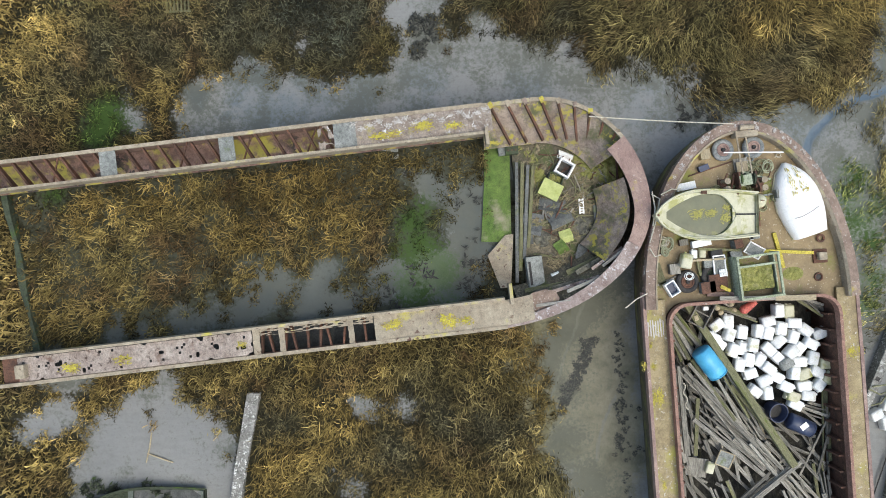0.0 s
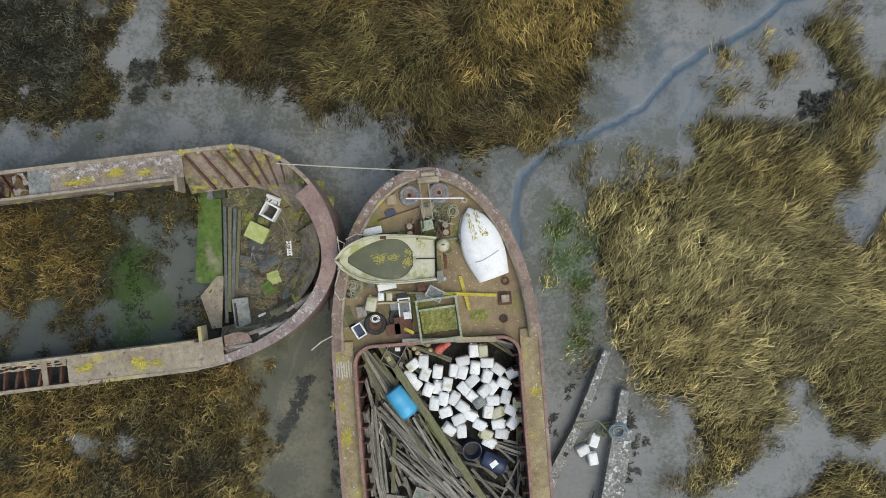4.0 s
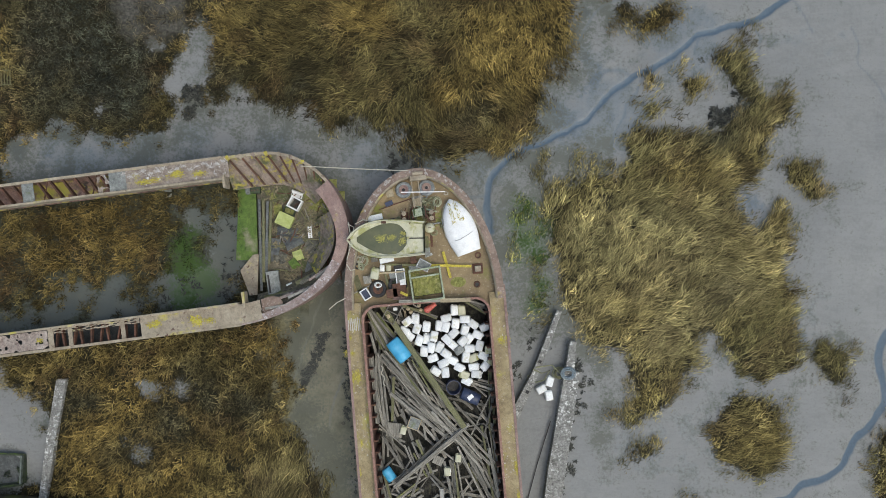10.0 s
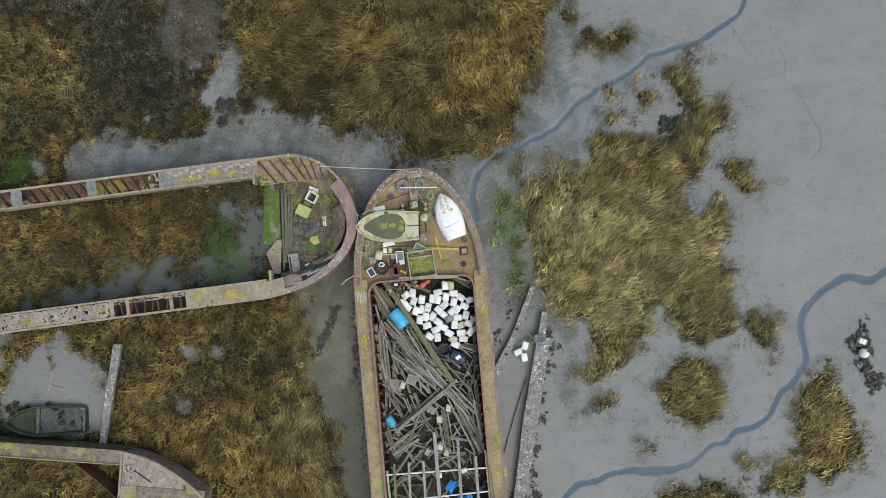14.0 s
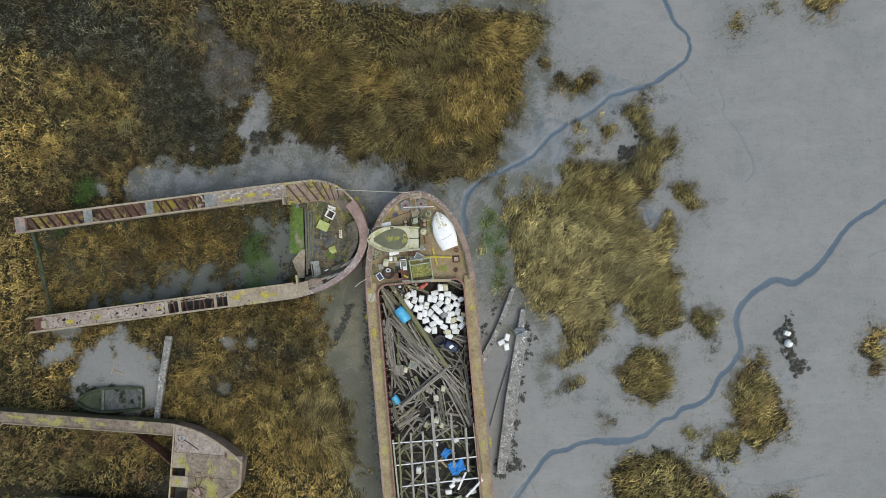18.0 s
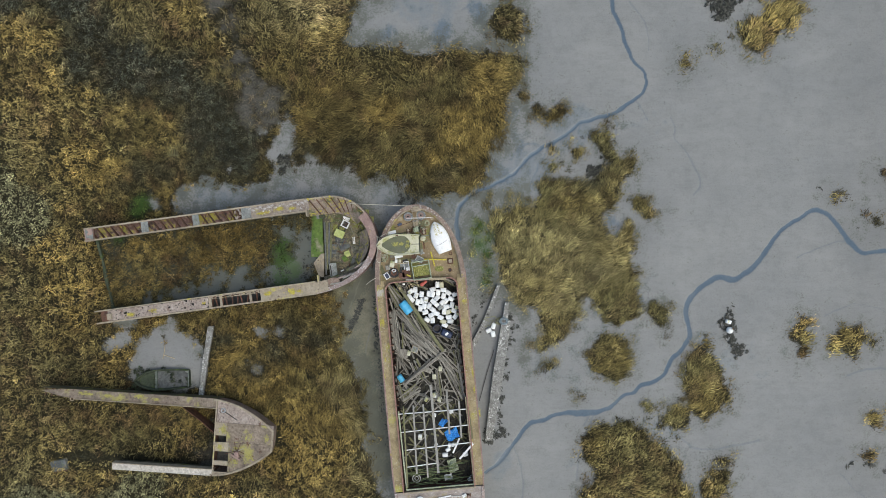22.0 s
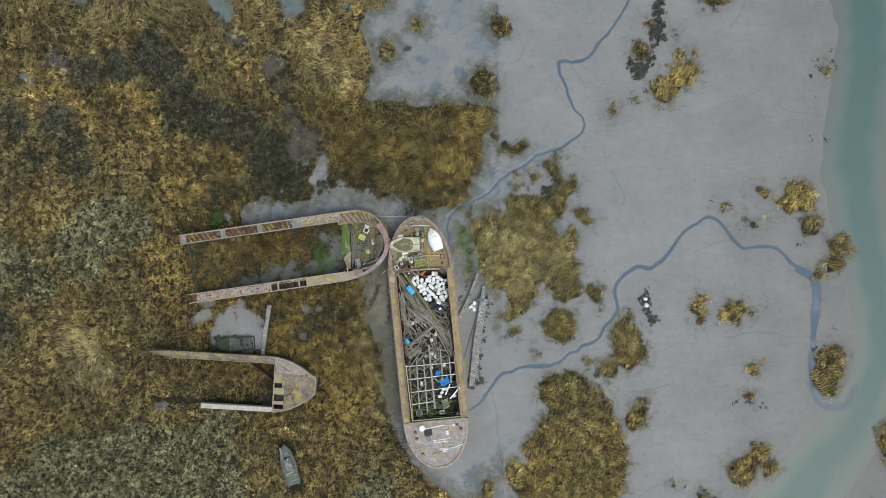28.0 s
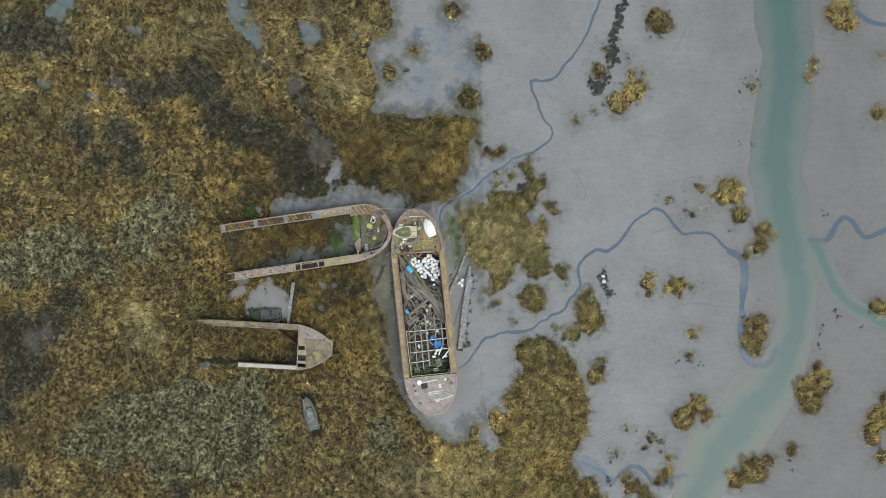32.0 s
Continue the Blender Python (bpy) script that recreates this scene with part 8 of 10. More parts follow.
for i in range(230):
    y = rng.uniform(-8.2, -18.2) if i < 180 else rng.uniform(-17.5, -23.8)
    x = rng.uniform(HX0 + 0.4, HX1 - 0.4)
    if i < 60:
        y, x = rng.uniform(-6.9, -13.0), rng.uniform(HX0 + 0.3, HX0 + 2.4)
    if x > -0.7 and y > -10.6:
        continue
    ln = rng.choice((0.7, 1.1, 1.6, 2.2, 2.8))
    if i < 60:
        ang = rng.gauss(28, 16) if x > HX0 + 1.1 else rng.gauss(8, 7)
    elif y > -14:
        ang = rng.gauss(40, 22)
    else:
        ang = rng.choice((rng.gauss(-48, 10), rng.gauss(25, 12), rng.gauss(80, 20)))
    dx, dy = ln / 2 * math.sin(radians(ang)), -ln / 2 * math.cos(radians(ang))
    lim = lambda v, lo_, hi_: max(lo_, min(hi_, v))
    p0 = (lim(x - dx, HX0 + 0.25, HX1 - 0.25), lim(y - dy, HY1 + 0.2, HY0 - 0.25))
    p1 = (lim(x + dx, HX0 + 0.25, HX1 - 0.25), lim(y + dy, HY1 + 0.2, HY0 - 0.25))
    if math.hypot(p0[0] - p1[0], p0[1] - p1[1]) < 0.4:
        continue
    z = rng.uniform(0.95, 1.38)
    if y < -17.5:
        z -= 0.3
    w = rng.uniform(0.05, 0.15)
    # below the rafters WOOD_MOSS darkens most planks, painting the shade there
    bar_thing("timber", p0, p1, w, rng.uniform(0.03, 0.08), z, WOOD_MOSS if y < -17.5 and i % 4 else WOOD_PALE if rng.random() < 0.05 else WOOD, "weathered grey plank tossed in the hold", "timber", PLANKS, z + rng.uniform(-0.14, 0.14))
def bundle(p0, p1, n, spread, seed, z=1.5, mossy=0.1, thin=1.0):
    """Parallel planks lying between two places, fanned a little and of uneven length."""
    rg = random.Random(seed)
    a, b = Vector(p0), Vector(p1)
    d = b - a
    side = Vector((-d.y, d.x)).normalized()
    for i in range(n):
        off = side * ((i + 0.5) / n - 0.5) * spread + side * rg.gauss(0, 0.03)
        s0, s1 = rg.uniform(-0.04, 0.35) if i % 3 else 0.0, rg.uniform(0.65, 1.04) if i % 2 else 1.0
        fan = side * rg.gauss(0, 0.04) * d.length
        q0, q1 = a + d * s0 + off, a + d * s1 + off + fan
        zz = z + rg.uniform(-0.1, 0.1)
        for q in (q0, q1):
            q.x, q.y = max(HX0 + 0.2, min(HX1 - 0.2, q.x)), max(HY1 + 0.2, min(HY0 - 0.2, q.y))
        moss = rg.random() < mossy
        bar_thing("timber", q0, q1, thin * rg.uniform(0.055, 0.13), rg.uniform(0.04, 0.08), zz, WOOD_MOSS if moss else WOOD,
                  "narrow mossy plank in a bundle" if moss else "narrow grey plank lying in a bundle", "timber", PLANKS, zz + rg.uniform(-0.12, 0.12))


bundle((-2.99, -8.89), (-2.83, -12.16), 13, 0.95, 1, 1.5)
bundle((-3.26, -6.57), (-2.16, -8.42), 11, 0.9, 2, 1.42, 0.25)
bundle((-2.45, -8.75), (0.06, -11.94), 10, 0.7, 3, 1.55)
bundle((-1.95, -10.38), (0.45, -12.58), 9, 0.8, 4, 1.5)
bundle((-1.06, -9.21), (0.25, -11.69), 7, 0.5, 5, 1.45, 0.3)
bundle((2.86, -9.95), (2.90, -12.68), 7, 0.55, 6, 1.4, 0.4)
bundle((1.89, -6.43), (3.03, -7.13), 5, 0.5, 7, 1.7)
bundle((-1.39, -6.40), (0.32, -7.33), 6, 0.45, 8, 1.4, 0.5)
bundle((1.58, -10.51), (2.96, -11.01), 6, 0.4, 9, 1.35)
bundle((2.40, -12.70), (2.82, -17.06), 8, 0.7, 10, 1.42, 0.3)
bundle((1.18, -13.46), (2.48, -16.89), 9, 0.8, 11, 1.5)
bundle((-3.31, -13.67), (-2.76, -16.60), 6, 0.5, 12, 1.35)
bundle((-2.76, -16.60), (-1.17, -15.73), 9, 0.8, 13, 1.35, 0.3)
bundle((-2.28, -15.18), (1.25, -12.60), 5, 0.4, 14, 1.6)
bundle((0.39, -14.28), (0.75, -16.91), 7, 0.7, 15, 1.4)
bundle((-1.40, -13.26), (-0.83, -15.04), 7, 0.9, 16, 1.4, 0.3)
bundle((-0.10, -11.62), (2.23, -14.71), 6, 0.5, 17, 1.55)
bar_thing("pale_board", (0.56, -6.38), (1.99, -6.46), 0.2, 0.06, DECK + 0.3, WOOD_PALE, "pale sawn board along the coaming", "board")
bar_thing("board", (-1.40, -6.26), (0.63, -6.39), 0.14, 0.05, DECK + 0.3, WOOD, "grey board along the coaming", "board")

CANS_A = [(-1.10, -7.35, 35), (-0.72, -7.27, 85), (-1.31, -7.81, -30), (-1.10, -8.09, -40), (-0.73, -7.76, 65), (-0.20, -7.69, 80), (0.38, -7.69, 80), (0.74, -7.80, 70),
          (0.78, -7.34, 10), (1.21, -7.62, 80), (1.17, -6.99, 88), (1.55, -7.01, 90), (1.72, -7.48, -5), (2.07, -7.75, -40), (2.64, -7.90, 20), (1.11, -8.12, 40),
          (1.61, -7.98, 70), (2.26, -8.25, -30), (1.85, -8.43, 50), (1.48, -8.52, 40), (0.74, -8.42, -50), (1.01, -8.70, -45), (1.30, -8.95, 30), (-0.28, -8.24, 75)]
CANS_B = [(0.09, -8.18, 75), (-0.64, -8.32, 65), (-0.42, -8.84, 80), (-0.08, -8.73, 75), (0.32, -8.71, 60), (0.61, -9.05, -40), (-0.02, -9.24, 15), (0.90, -9.38, -30),
          (0.46, -9.55, 20), (0.04, -9.85, -40), (0.50, -10.01, 90), (1.23, -9.82, -30), (1.40, -10.16, -25), (1.54, -10.48, -30), (1.81, -8.92, 0), (2.30, -8.85, 70),
          (1.55, -9.32, 80), (1.95, -9.41, 20), (2.42, -9.36, -30), (2.80, -9.08, -5), (2.80, -9.57, 50), (2.49, -9.83, 45), (1.94, -9.83, 5), (2.04, -10.22, -10)]
first_can = None
for i, (x, y, a) in enumerate(CANS_A + CANS_B):
    m = on_main(x, y, 1.28 + rng.uniform(-0.04, 0.1), a + (180 if i % 3 == 0 else 0), rng.uniform(-9, 9), rng.uniform(-9, 9))
    if i in (11, 36, 41, 43, 44):
        float_can(m, "cream-yellowed plastic can in the heap", CREAM_GRP)
    elif i == 22:
        float_can(m, "dull grey plastic can in the heap", SLATE)
    elif first_can is None:
        first_can = float_can(m, "white square plastic can in the heap")
    else:
        copy_thing(first_can, m)
for x, y, a in ((0.80, -14.21, 80), (0.20, -14.82, 90), (-0.63, -16.70, 60), (0.47, -16.81, 65), (0.03, -16.39, 30), (-1.77, -12.63, 70)):
    float_can(on_main(x, y, 1.3, a), "grimy cream plastic can among the timbers", CREAM_GRP, 0.8, "cans among the timbers")


def drum(m, r, h, mat_, label, lid=True):
    """A plastic barrel lying along its x axis."""
    t = thing("barrel", m, label, "barrel")
    bm = bmesh.new()
    prof = [(0, r * 0.86), (0.04, r * 0.97), (0.25, r), (0.3, r * 1.03), (0.35, r), (0.65, r), (0.7, r * 1.03), (0.75, r), (0.96, r * 0.97), (1, r * 0.86)]
    ringv = []
    for s, q in prof:
        ringv.append([bm.verts.new(((s - 0.5) * h, q * math.cos(2 * math.pi * j / 24), r + q * math.sin(2 * math.pi * j / 24))) for j in range(24)])
    for a, b in zip(ringv, ringv[1:]):
        for j in range(24):
            bm.faces.new((a[j], b[j], b[(j + 1) % 24], a[(j + 1) % 24]))
    bm.faces.new(ringv[0][::-1])
    bm.faces.new(ringv[-1])
    body = part("body", bm, mat_, t, smooth=True)
    bm = bmesh.new()
    add_torus(bm, r * 0.93, 0.025, pose(h / 2, 0, r, 0, 90, 0), 24, 6)
    part("rim", bm, mat_, t)
    bm = bmesh.new()
    add_cyl(bm, 0.04, 0.04, pose(h / 2 - 0.02, r * 0.5, r, 0, 90, 0), 10)
    part("bung", bm, mat_, body)
    return t


drum(on_main(-1.65, -8.64, 1.5, -57), 0.37, 1.12, BLUE, "sky-blue plastic barrel lying on timbers")
drum(on_main(-2.67, -14.71, 1.15, -60), 0.25, 0.62, BLUE, "small faded blue barrel half buried in planks")
nb = drum(on_main(1.62, -11.23, 1.3, -28), 0.3, 0.9, NAVY, "navy plastic barrel with a torn white label")
part("label", box_mesh(0.3, 0.2, 0.006, pose(0.0, 0.02, 0.61, 0, 0, 62)), WHITE_PLASTIC, nb, "torn white paper label")
t = thing("dustbin", on_main(0.81, -10.67, 1.15, 0, 8, 6), "round open navy bin standing in the heap", "bin")
bm = bmesh.new()
add_cyl(bm, 0.3, 0.5, None, 24, 0.36, False)
add_cyl(bm, 0.27, 0.46, Matrix.Translation((0, 0, 0.03)), 24, 0.33, False)
add_torus(bm, 0.355, 0.025, Matrix.Translation((0, 0, 0.5)), 24, 6)
part("wall", bm, NAVY, t)
bm = bmesh.new()
add_cyl(bm, 0.29, 0.2, Matrix.Translation((0, 0, 0.02)), 20)
part("contents", bm, DARK_RUBBER, t)
t = thing("wooden_crate", on_main(-1.81, -6.82, 1.72, -32), "broken slatted wooden crate with oddments", "crate")
for k in (-1, 1):
    part("side", box_mesh(0.04, 1.0, 0.28, Matrix.Translation((k * 0.3, 0, 0)), 0.005), WOOD, t)
for yy in (-0.48, 0.0, 0.48):
    part("divider", box_mesh(0.56, 0.04, 0.26, Matrix.Translation((0, yy, 0)), 0.005), WOOD, t)
part("base", box_mesh(0.6, 1.0, 0.03), DARK, t)
part("oddment", box_mesh(0.2, 0.15, 0.2, pose(0.05, 0.22, 0.03, 0, 0, 30), 0.03), WHITE_PLASTIC, t)
part("oddment", box_mesh(0.15, 0.2, 0.18, pose(-0.08, -0.25, 0.03, 0, 0, 50), 0.03), WOOD_PALE, t)
bm = bmesh.new()
add_cyl(bm, 0.17, 0.5, pose(0, -0.25, 0.17, -90, 0, 0), 16, 0.1)
bmesh.ops.create_uvsphere(bm, u_segments=16, v_segments=10, radius=0.17, matrix=pose(0, -0.25, 0.17))
tagged(part("red_float", bm, RED, None, "", on_main(0.10, -6.71, 1.45, -60)), "faded red fishing float in the hold", "float")
for cx, cy in ((-1.05, -6.72), (-0.93, -6.91), (-0.51, -6.61), (-0.44, -6.86)):
    bm = bmesh.new()
    bmesh.ops.create_uvsphere(bm, u_segments=12, v_segments=8, radius=0.11, matrix=Matrix.Translation((0, 0, 0.1)))
    tagged(part("cork_float", bm, WOOD_PALE, None, "", on_main(cx, cy, 1.35)), "small round cork float", "float", "cork floats")
bm = tube_mesh([(0.06 * math.sin(i * 1.3), -0.1 * i, 0.03) for i in range(11)], 0.03, 6)
tagged(part("twisted_rope", bm, ROPE, None, "", on_main(-2.57, -9.38, 1.62, 5)), "short twist of pale rope on planks", "rope")
window_frame(on_main(-1.20, -12.34, 1.5, -25, 5), 0.6, 0.6, 0.04, WOOD_PALE, SLATE, "lilac-grey glazed frame on the heap")
crate("plywood_sheet", on_main(-2.21, -12.61, 1.35, -12, 4), 0.8, 0.7, 0.04, WOOD, "square grey plywood sheet", "board", 0.005)
crate("plywood_sheet", on_main(-0.18, -14.26, 1.45, -30, 4), 0.5, 0.42, 0.04, WOOD, "small grey plywood sheet", "board", 0.005)

BRANCH = weathered("green_mossed_bark", (0.09, 0.12, 0.05), (0.20, 0.24, 0.12), 0.9, 0, 5.0, 30, None, 0.6, 1, None, 0.6, 0.3)
# rafters and rods over the after part of the hold, and the blue tarpaulin
RAFT_Z = DECK + 0.12
for i, (x0, y0, x1, y1, w, mt) in enumerate(((-2.57, -16.91, -2.82, -23.80, 0.13, WOOD_MOSS), (-1.73, -16.89, -1.94, -22.67, 0.14, WOOD_GREY), (-0.89, -16.87, -1.04, -23.09, 0.14, WOOD_GREY),
                                             (-0.12, -15.29, -0.12, -22.78, 0.2, WOOD_GREY), (1.19, -15.80, 1.11, -19.59, 0.16, WOOD_GREY), (2.14, -16.86, 2.08, -19.97, 0.15, WOOD_GREY),
                                             (2.81, -16.73, 3.00, -20.15, 0.17, WOOD_MOSS))):
    bar_thing("rafter", (x0, y0), (x1, y1), w, 0.1, RAFT_Z, mt, "yellow-lichened long timber rafter over the hold" if mt is WOOD_MOSS else "grey timber rafter laid along the hold", "rafter", "rafters over the hold")
for i, (x0, y0, x1, y1) in enumerate(((-3.09, -17.54, 2.81, -17.63), (-2.97, -19.11, 2.93, -18.98), (-2.80, -20.64, 2.97, -20.48), (-2.80, -22.08, -0.12, -21.96))):
    tagged(part("cross_rod", tube_mesh([(0, 0, 0), (x1 - x0, y1 - y0, 0)], 0.045, 8), WHITE_PAINT, None, "", on_main(x0, y0, RAFT_Z - 0.04)), "thin pale metal rod across the hold", "rod", "rods across the hold")
tagged(part("cross_rod", tube_mesh([(0, 0, 0), (0.55, -0.75, -0.3)], 0.03, 8), WOOD, None, "", on_main(-1.77, -17.37, RAFT_Z - 0.1)), "loose slanting stick under the rafters", "stick")


def crumpled(name, m, sx, sy, mat_, label, category, amp=0.22, seed=0):
    bm = bmesh.new()
    bmesh.ops.create_grid(bm, x_segments=22, y_segments=22, size=0.5, matrix=Matrix.Diagonal((sx, sy, 1, 1)))
    for v in bm.verts:
        q = v.co * 2.2 + Vector((seed, seed * 2, 0))
        f_ = 1 + 0.35 * noise.noise(Vector((math.atan2(v.co.y, v.co.x) * 1.3 + seed, 0, seed)))
        v.co.z = amp * abs(noise.noise(q)) + 0.4 * amp * noise.noise(q * 3) + 0.12
        v.co.x *= f_
        v.co.y *= f_
    return tagged(part(name, bm, mat_, None, "", m), label, category)


TARP = weathered("bright_blue_tarpaulin", (0.02, 0.20, 0.62), (0.08, 0.36, 0.80), 0.5, 0, 2.0, 20, None, 0.6, 1, None, 0.2, 0.05)
crumpled("tarpaulin", on_main(1.30, -19.94, 1.25, 20), 1.1, 0.9, TARP, "crumpled bright blue tarpaulin in the hold", "tarpaulin", 0.3, 3)
crumpled("tarpaulin", on_main(0.61, -18.89, 1.15, 50), 0.7, 0.5, TARP, "torn strip of blue tarpaulin", "tarpaulin", 0.25, 5)
crumpled("plastic_sheet", on_main(1.14, -22.64, 1.15, 10), 0.8, 1.1, GREEN_BOX, "grey-green crumpled plastic sheet", "sheet", 0.25, 8)
crumpled("plastic_sheet", on_main(0.66, -23.61, 1.1, 10), 0.7, 0.5, WHITE_PLASTIC, "scrap of white plastic sheet", "sheet", 0.2, 11)
crumpled("plastic_sheet", on_main(2.60, -23.99, 1.1, 40), 0.6, 0.5, WHITE_PLASTIC, "scrap of pale plastic by the hold side", "sheet", 0.2, 12)
for x, y, a, s in ((0.84, -21.25, 30, 0.8), (1.35, -20.86, 10, 0.8), (1.01, -20.88, 70, 0.7), (0.55, -21.67, 0, 0.9), (-1.46, -19.94, 85, 0.9), (-0.15, -20.75, 40, 0.6), (0.15, -16.45, 70, 0.9),
                   (-0.61, -16.73, 30, 0.6), (0.50, -16.83, 60, 0.9), (0.25, -14.88, 80, 0.8), (1.41, -18.04, 20, 0.7), (2.31, -21.77, 15, 0.9), (-0.02, -18.20, 80, 0.6)):
    float_can(on_main(x, y, 1.12, a), "white plastic can among rubbish under the rafters", None, s, "cans under the rafters")
bar_thing("white_beam", (1.79, -21.94), (3.01, -20.54), 0.16, 0.08, DECK - 0.5, WHITE_PAINT, "slanting white painted board", "board", "", DECK + 0.25)
bar_thing("white_beam", (1.91, -20.30), (1.25, -21.51), 0.14, 0.06, 1.5, WHITE_PAINT, "short white board", "board")
for i in range(60):
    x, y = rng.uniform(HX0 + 0.4, HX1 - 0.6), rng.uniform(-24.0, -22.4)
    a = rng.gauss(80, 25)
    ln = rng.uniform(0.6, 2.0)
    dx = ln / 2 * math.sin(radians(a))
    x0, x1 = max(HX0 + 0.25, x - dx), min(HX1 - 0.25, x + dx)
    bar_thing("branch", (x0, y), (x1, y + rng.uniform(-0.25, 0.25)), 0.045, 0.045, rng.uniform(1.25, 1.75), BRANCH, "mossy green branch at the after end of the hold", "branch", "mossy branches")
bm = bmesh.new()
add_torus(bm, 0.34, 0.05, Matrix.Translation((0, 0, 0.06)), 24, 6)
add_torus(bm, 0.16, 0.03, Matrix.Translation((0, 0, 0.06)), 18, 6)
tagged(part("hose_reel", bm, GREY_METAL, None, "", on_main(-2.07, -23.43, 1.35)), "pale wire hoop lying on branches", "hoop")
bar_thing("white_plank", (-1.62, -25.12), (0.78, -24.83), 0.1, 0.06, DECK + 0.02, WHITE_PAINT, "long pale plank on the afterdeck", "plank")

for p0, p1 in (((-3.02, -17.3), (-2.92, -24.0)), ((-2.95, -24.0), (2.82, -24.02))):
    bar_thing("hold_batten", p0, p1, 0.12, 0.1, DECK + 0.02, GREEN_BOX, "pale weathered batten edging the after hold", "batten", "battens of the after hold")
bar_thing("hold_batten", (2.72, -16.6), (2.8, -23.9), 0.1, 0.1, DECK + 0.02, WOOD_PALE, "yellowed batten edging the after hold", "batten", "battens of the after hold")

# afterdeck clutter
t = thing("hatch", on_main(-1.21, -25.48, DECK - 0.02, 4), "open black square hatch in the afterdeck", "hatch")
part("coaming", box_mesh(0.95, 0.95, 0.06, None, 0.01), RUST_DARK, t)
# a thin black slab paints the darkness inside the open hatch
part("opening", box_mesh(0.8, 0.8, 0.01, Matrix.Translation((0, 0, 0.062))), DARK_RUBBER, t)
t = thing("round_vent", on_main(-1.86, -24.95, DECK - 0.02), "round white vent cap on the afterdeck", "vent")
bm = bmesh.new()
add_cyl(bm, 0.16, 0.25, None, 18)
add_cyl(bm, 0.36, 0.08, Matrix.Translation((0, 0, 0.25)), 24, 0.28)
part("cap", bm, WHITE_PAINT, t)
bm = bmesh.new()
add_torus(bm, 0.22, 0.06, Matrix.Translation((0, 0, 0.06)))
tagged(part("rubber_ring", bm, RUBBER, None, "", on_main(-1.22, -26.28, DECK - 0.02)), "pale ring lying on the afterdeck", "fender")


def ladder(m, length, width, rungs, mat_, label, name="ladder", r=0.03):
    t = thing(name, m, label, name.replace("_", " "))
    for k in (-1, 1):
        part("rail", box_mesh(length, 0.06, 0.06, Matrix.Translation((0, k * width / 2, 0)), 0.01), mat_, t)
    for i in range(rungs):
        part("rung", box_mesh(0.05, width - 0.06, 0.04, Matrix.Translation((-length / 2 + (i + 0.5) * length / rungs, 0, 0.01))), mat_, t)
    return t


ladder(on_main(-0.88, -27.13, DECK - 0.02, -10), 2.4, 0.42, 9, GREY_METAL, "grey aluminium ladder lying on the afterdeck")
ladder(on_main(0.18, -26.68, DECK - 0.02, 2), 1.8, 0.3, 6, WHITE_PAINT, "white slatted panel on the afterdeck", "white_rack")
ladder(on_main(0.43, -27.80, DECK - 0.02, 3), 0.95, 0.38, 4, WHITE_PAINT, "small white slatted grid", "white_rack")
ladder(on_main(1.18, -25.12, DECK - 0.02, -5), 0.9, 0.4, 3, GREY_METAL, "small pale metal rack", "metal_rack")
bar_thing("pale_pole", (0.36, -27.83), (2.88, -27.29), 0.09, 0.07, DECK, WHITE_PAINT, "pale pole lying across the afterdeck", "pole", "poles on the afterdeck")
bar_thing("pale_pole", (0.95, -27.75), (2.86, -27.54), 0.09, 0.07, DECK, GREY_METAL, "pale grey pole beside it", "pole", "poles on the afterdeck")
LIGHT_BLUE = weathered("pale_blue_plastic", (0.32, 0.50, 0.58), (0.42, 0.60, 0.68), 0.5, 0, 2, 20, None, 0.6, 1, None, 0.1, 0.05)
bm = bmesh.new()
add_tube(bm, [(0.35 * math.cos(a * 0.35), 0.3 * math.sin(a * 0.35), 0.08) for a in range(3, 16)], 0.07, 8)
tagged(part("hose", bm, LIGHT_BLUE, None, "", on_main(1.28, -27.43, DECK)), "loop of thick pale blue hose", "hose")
lidded("fish_box", on_main(1.06, -25.75, DECK - 0.02, 5), 0.3, 0.55, 0.2, WHITE_PLASTIC, WHITE_PLASTIC, "small upright white plastic box", "box")
lidded("fish_box", on_main(1.90, -24.91, DECK - 0.02, 25), 0.35, 0.25, 0.15, WHITE_PLASTIC, WHITE_PLASTIC, "small pale plastic box", "box")
lidded("rusty_locker", on_main(-0.32, -28.26, DECK - 0.02, 8), 1.1, 0.5, 0.12, SLATE, RUST_PALE, "low grey metal locker lid on the stern", "locker")
for cx, cy in ((-2.05, -28.04), (-2.60, -26.19), (2.72, -25.52), (2.28, -24.99), (-2.72, -25.40)):
    t = thing("bollard", on_main(cx, cy, DECK - 0.02), "small rusty mooring bollard on the afterdeck", "bollard", "bollards on the afterdeck")
    part("base", box_mesh(0.34, 0.34, 0.04), RUST_DARK, t)
    bm = bmesh.new()
    add_cyl(bm, 0.1, 0.3, Matrix.Translation((0, 0, 0.04)), 12)
    add_cyl(bm, 0.13, 0.05, Matrix.Translation((0, 0, 0.32)), 12)
    part("post", bm, RUST, t)
t = thing("boarding_ladder", MAIN_POSE @ pose(-4.07, -27.20, 0.9, 0, 50, 205), "leaning metal boarding ladder outside the stern", "ladder")
for k in (-1, 1):
    part("rail", box_mesh(2.2, 0.05, 0.05, Matrix.Translation((0, k * 0.22, 0))), GREY_METAL, t)
for i in range(6):
    part("rung", box_mesh(0.04, 0.4, 0.03, Matrix.Translation((-0.9 + 0.36 * i, 0, 0.01))), GREY_METAL, t)


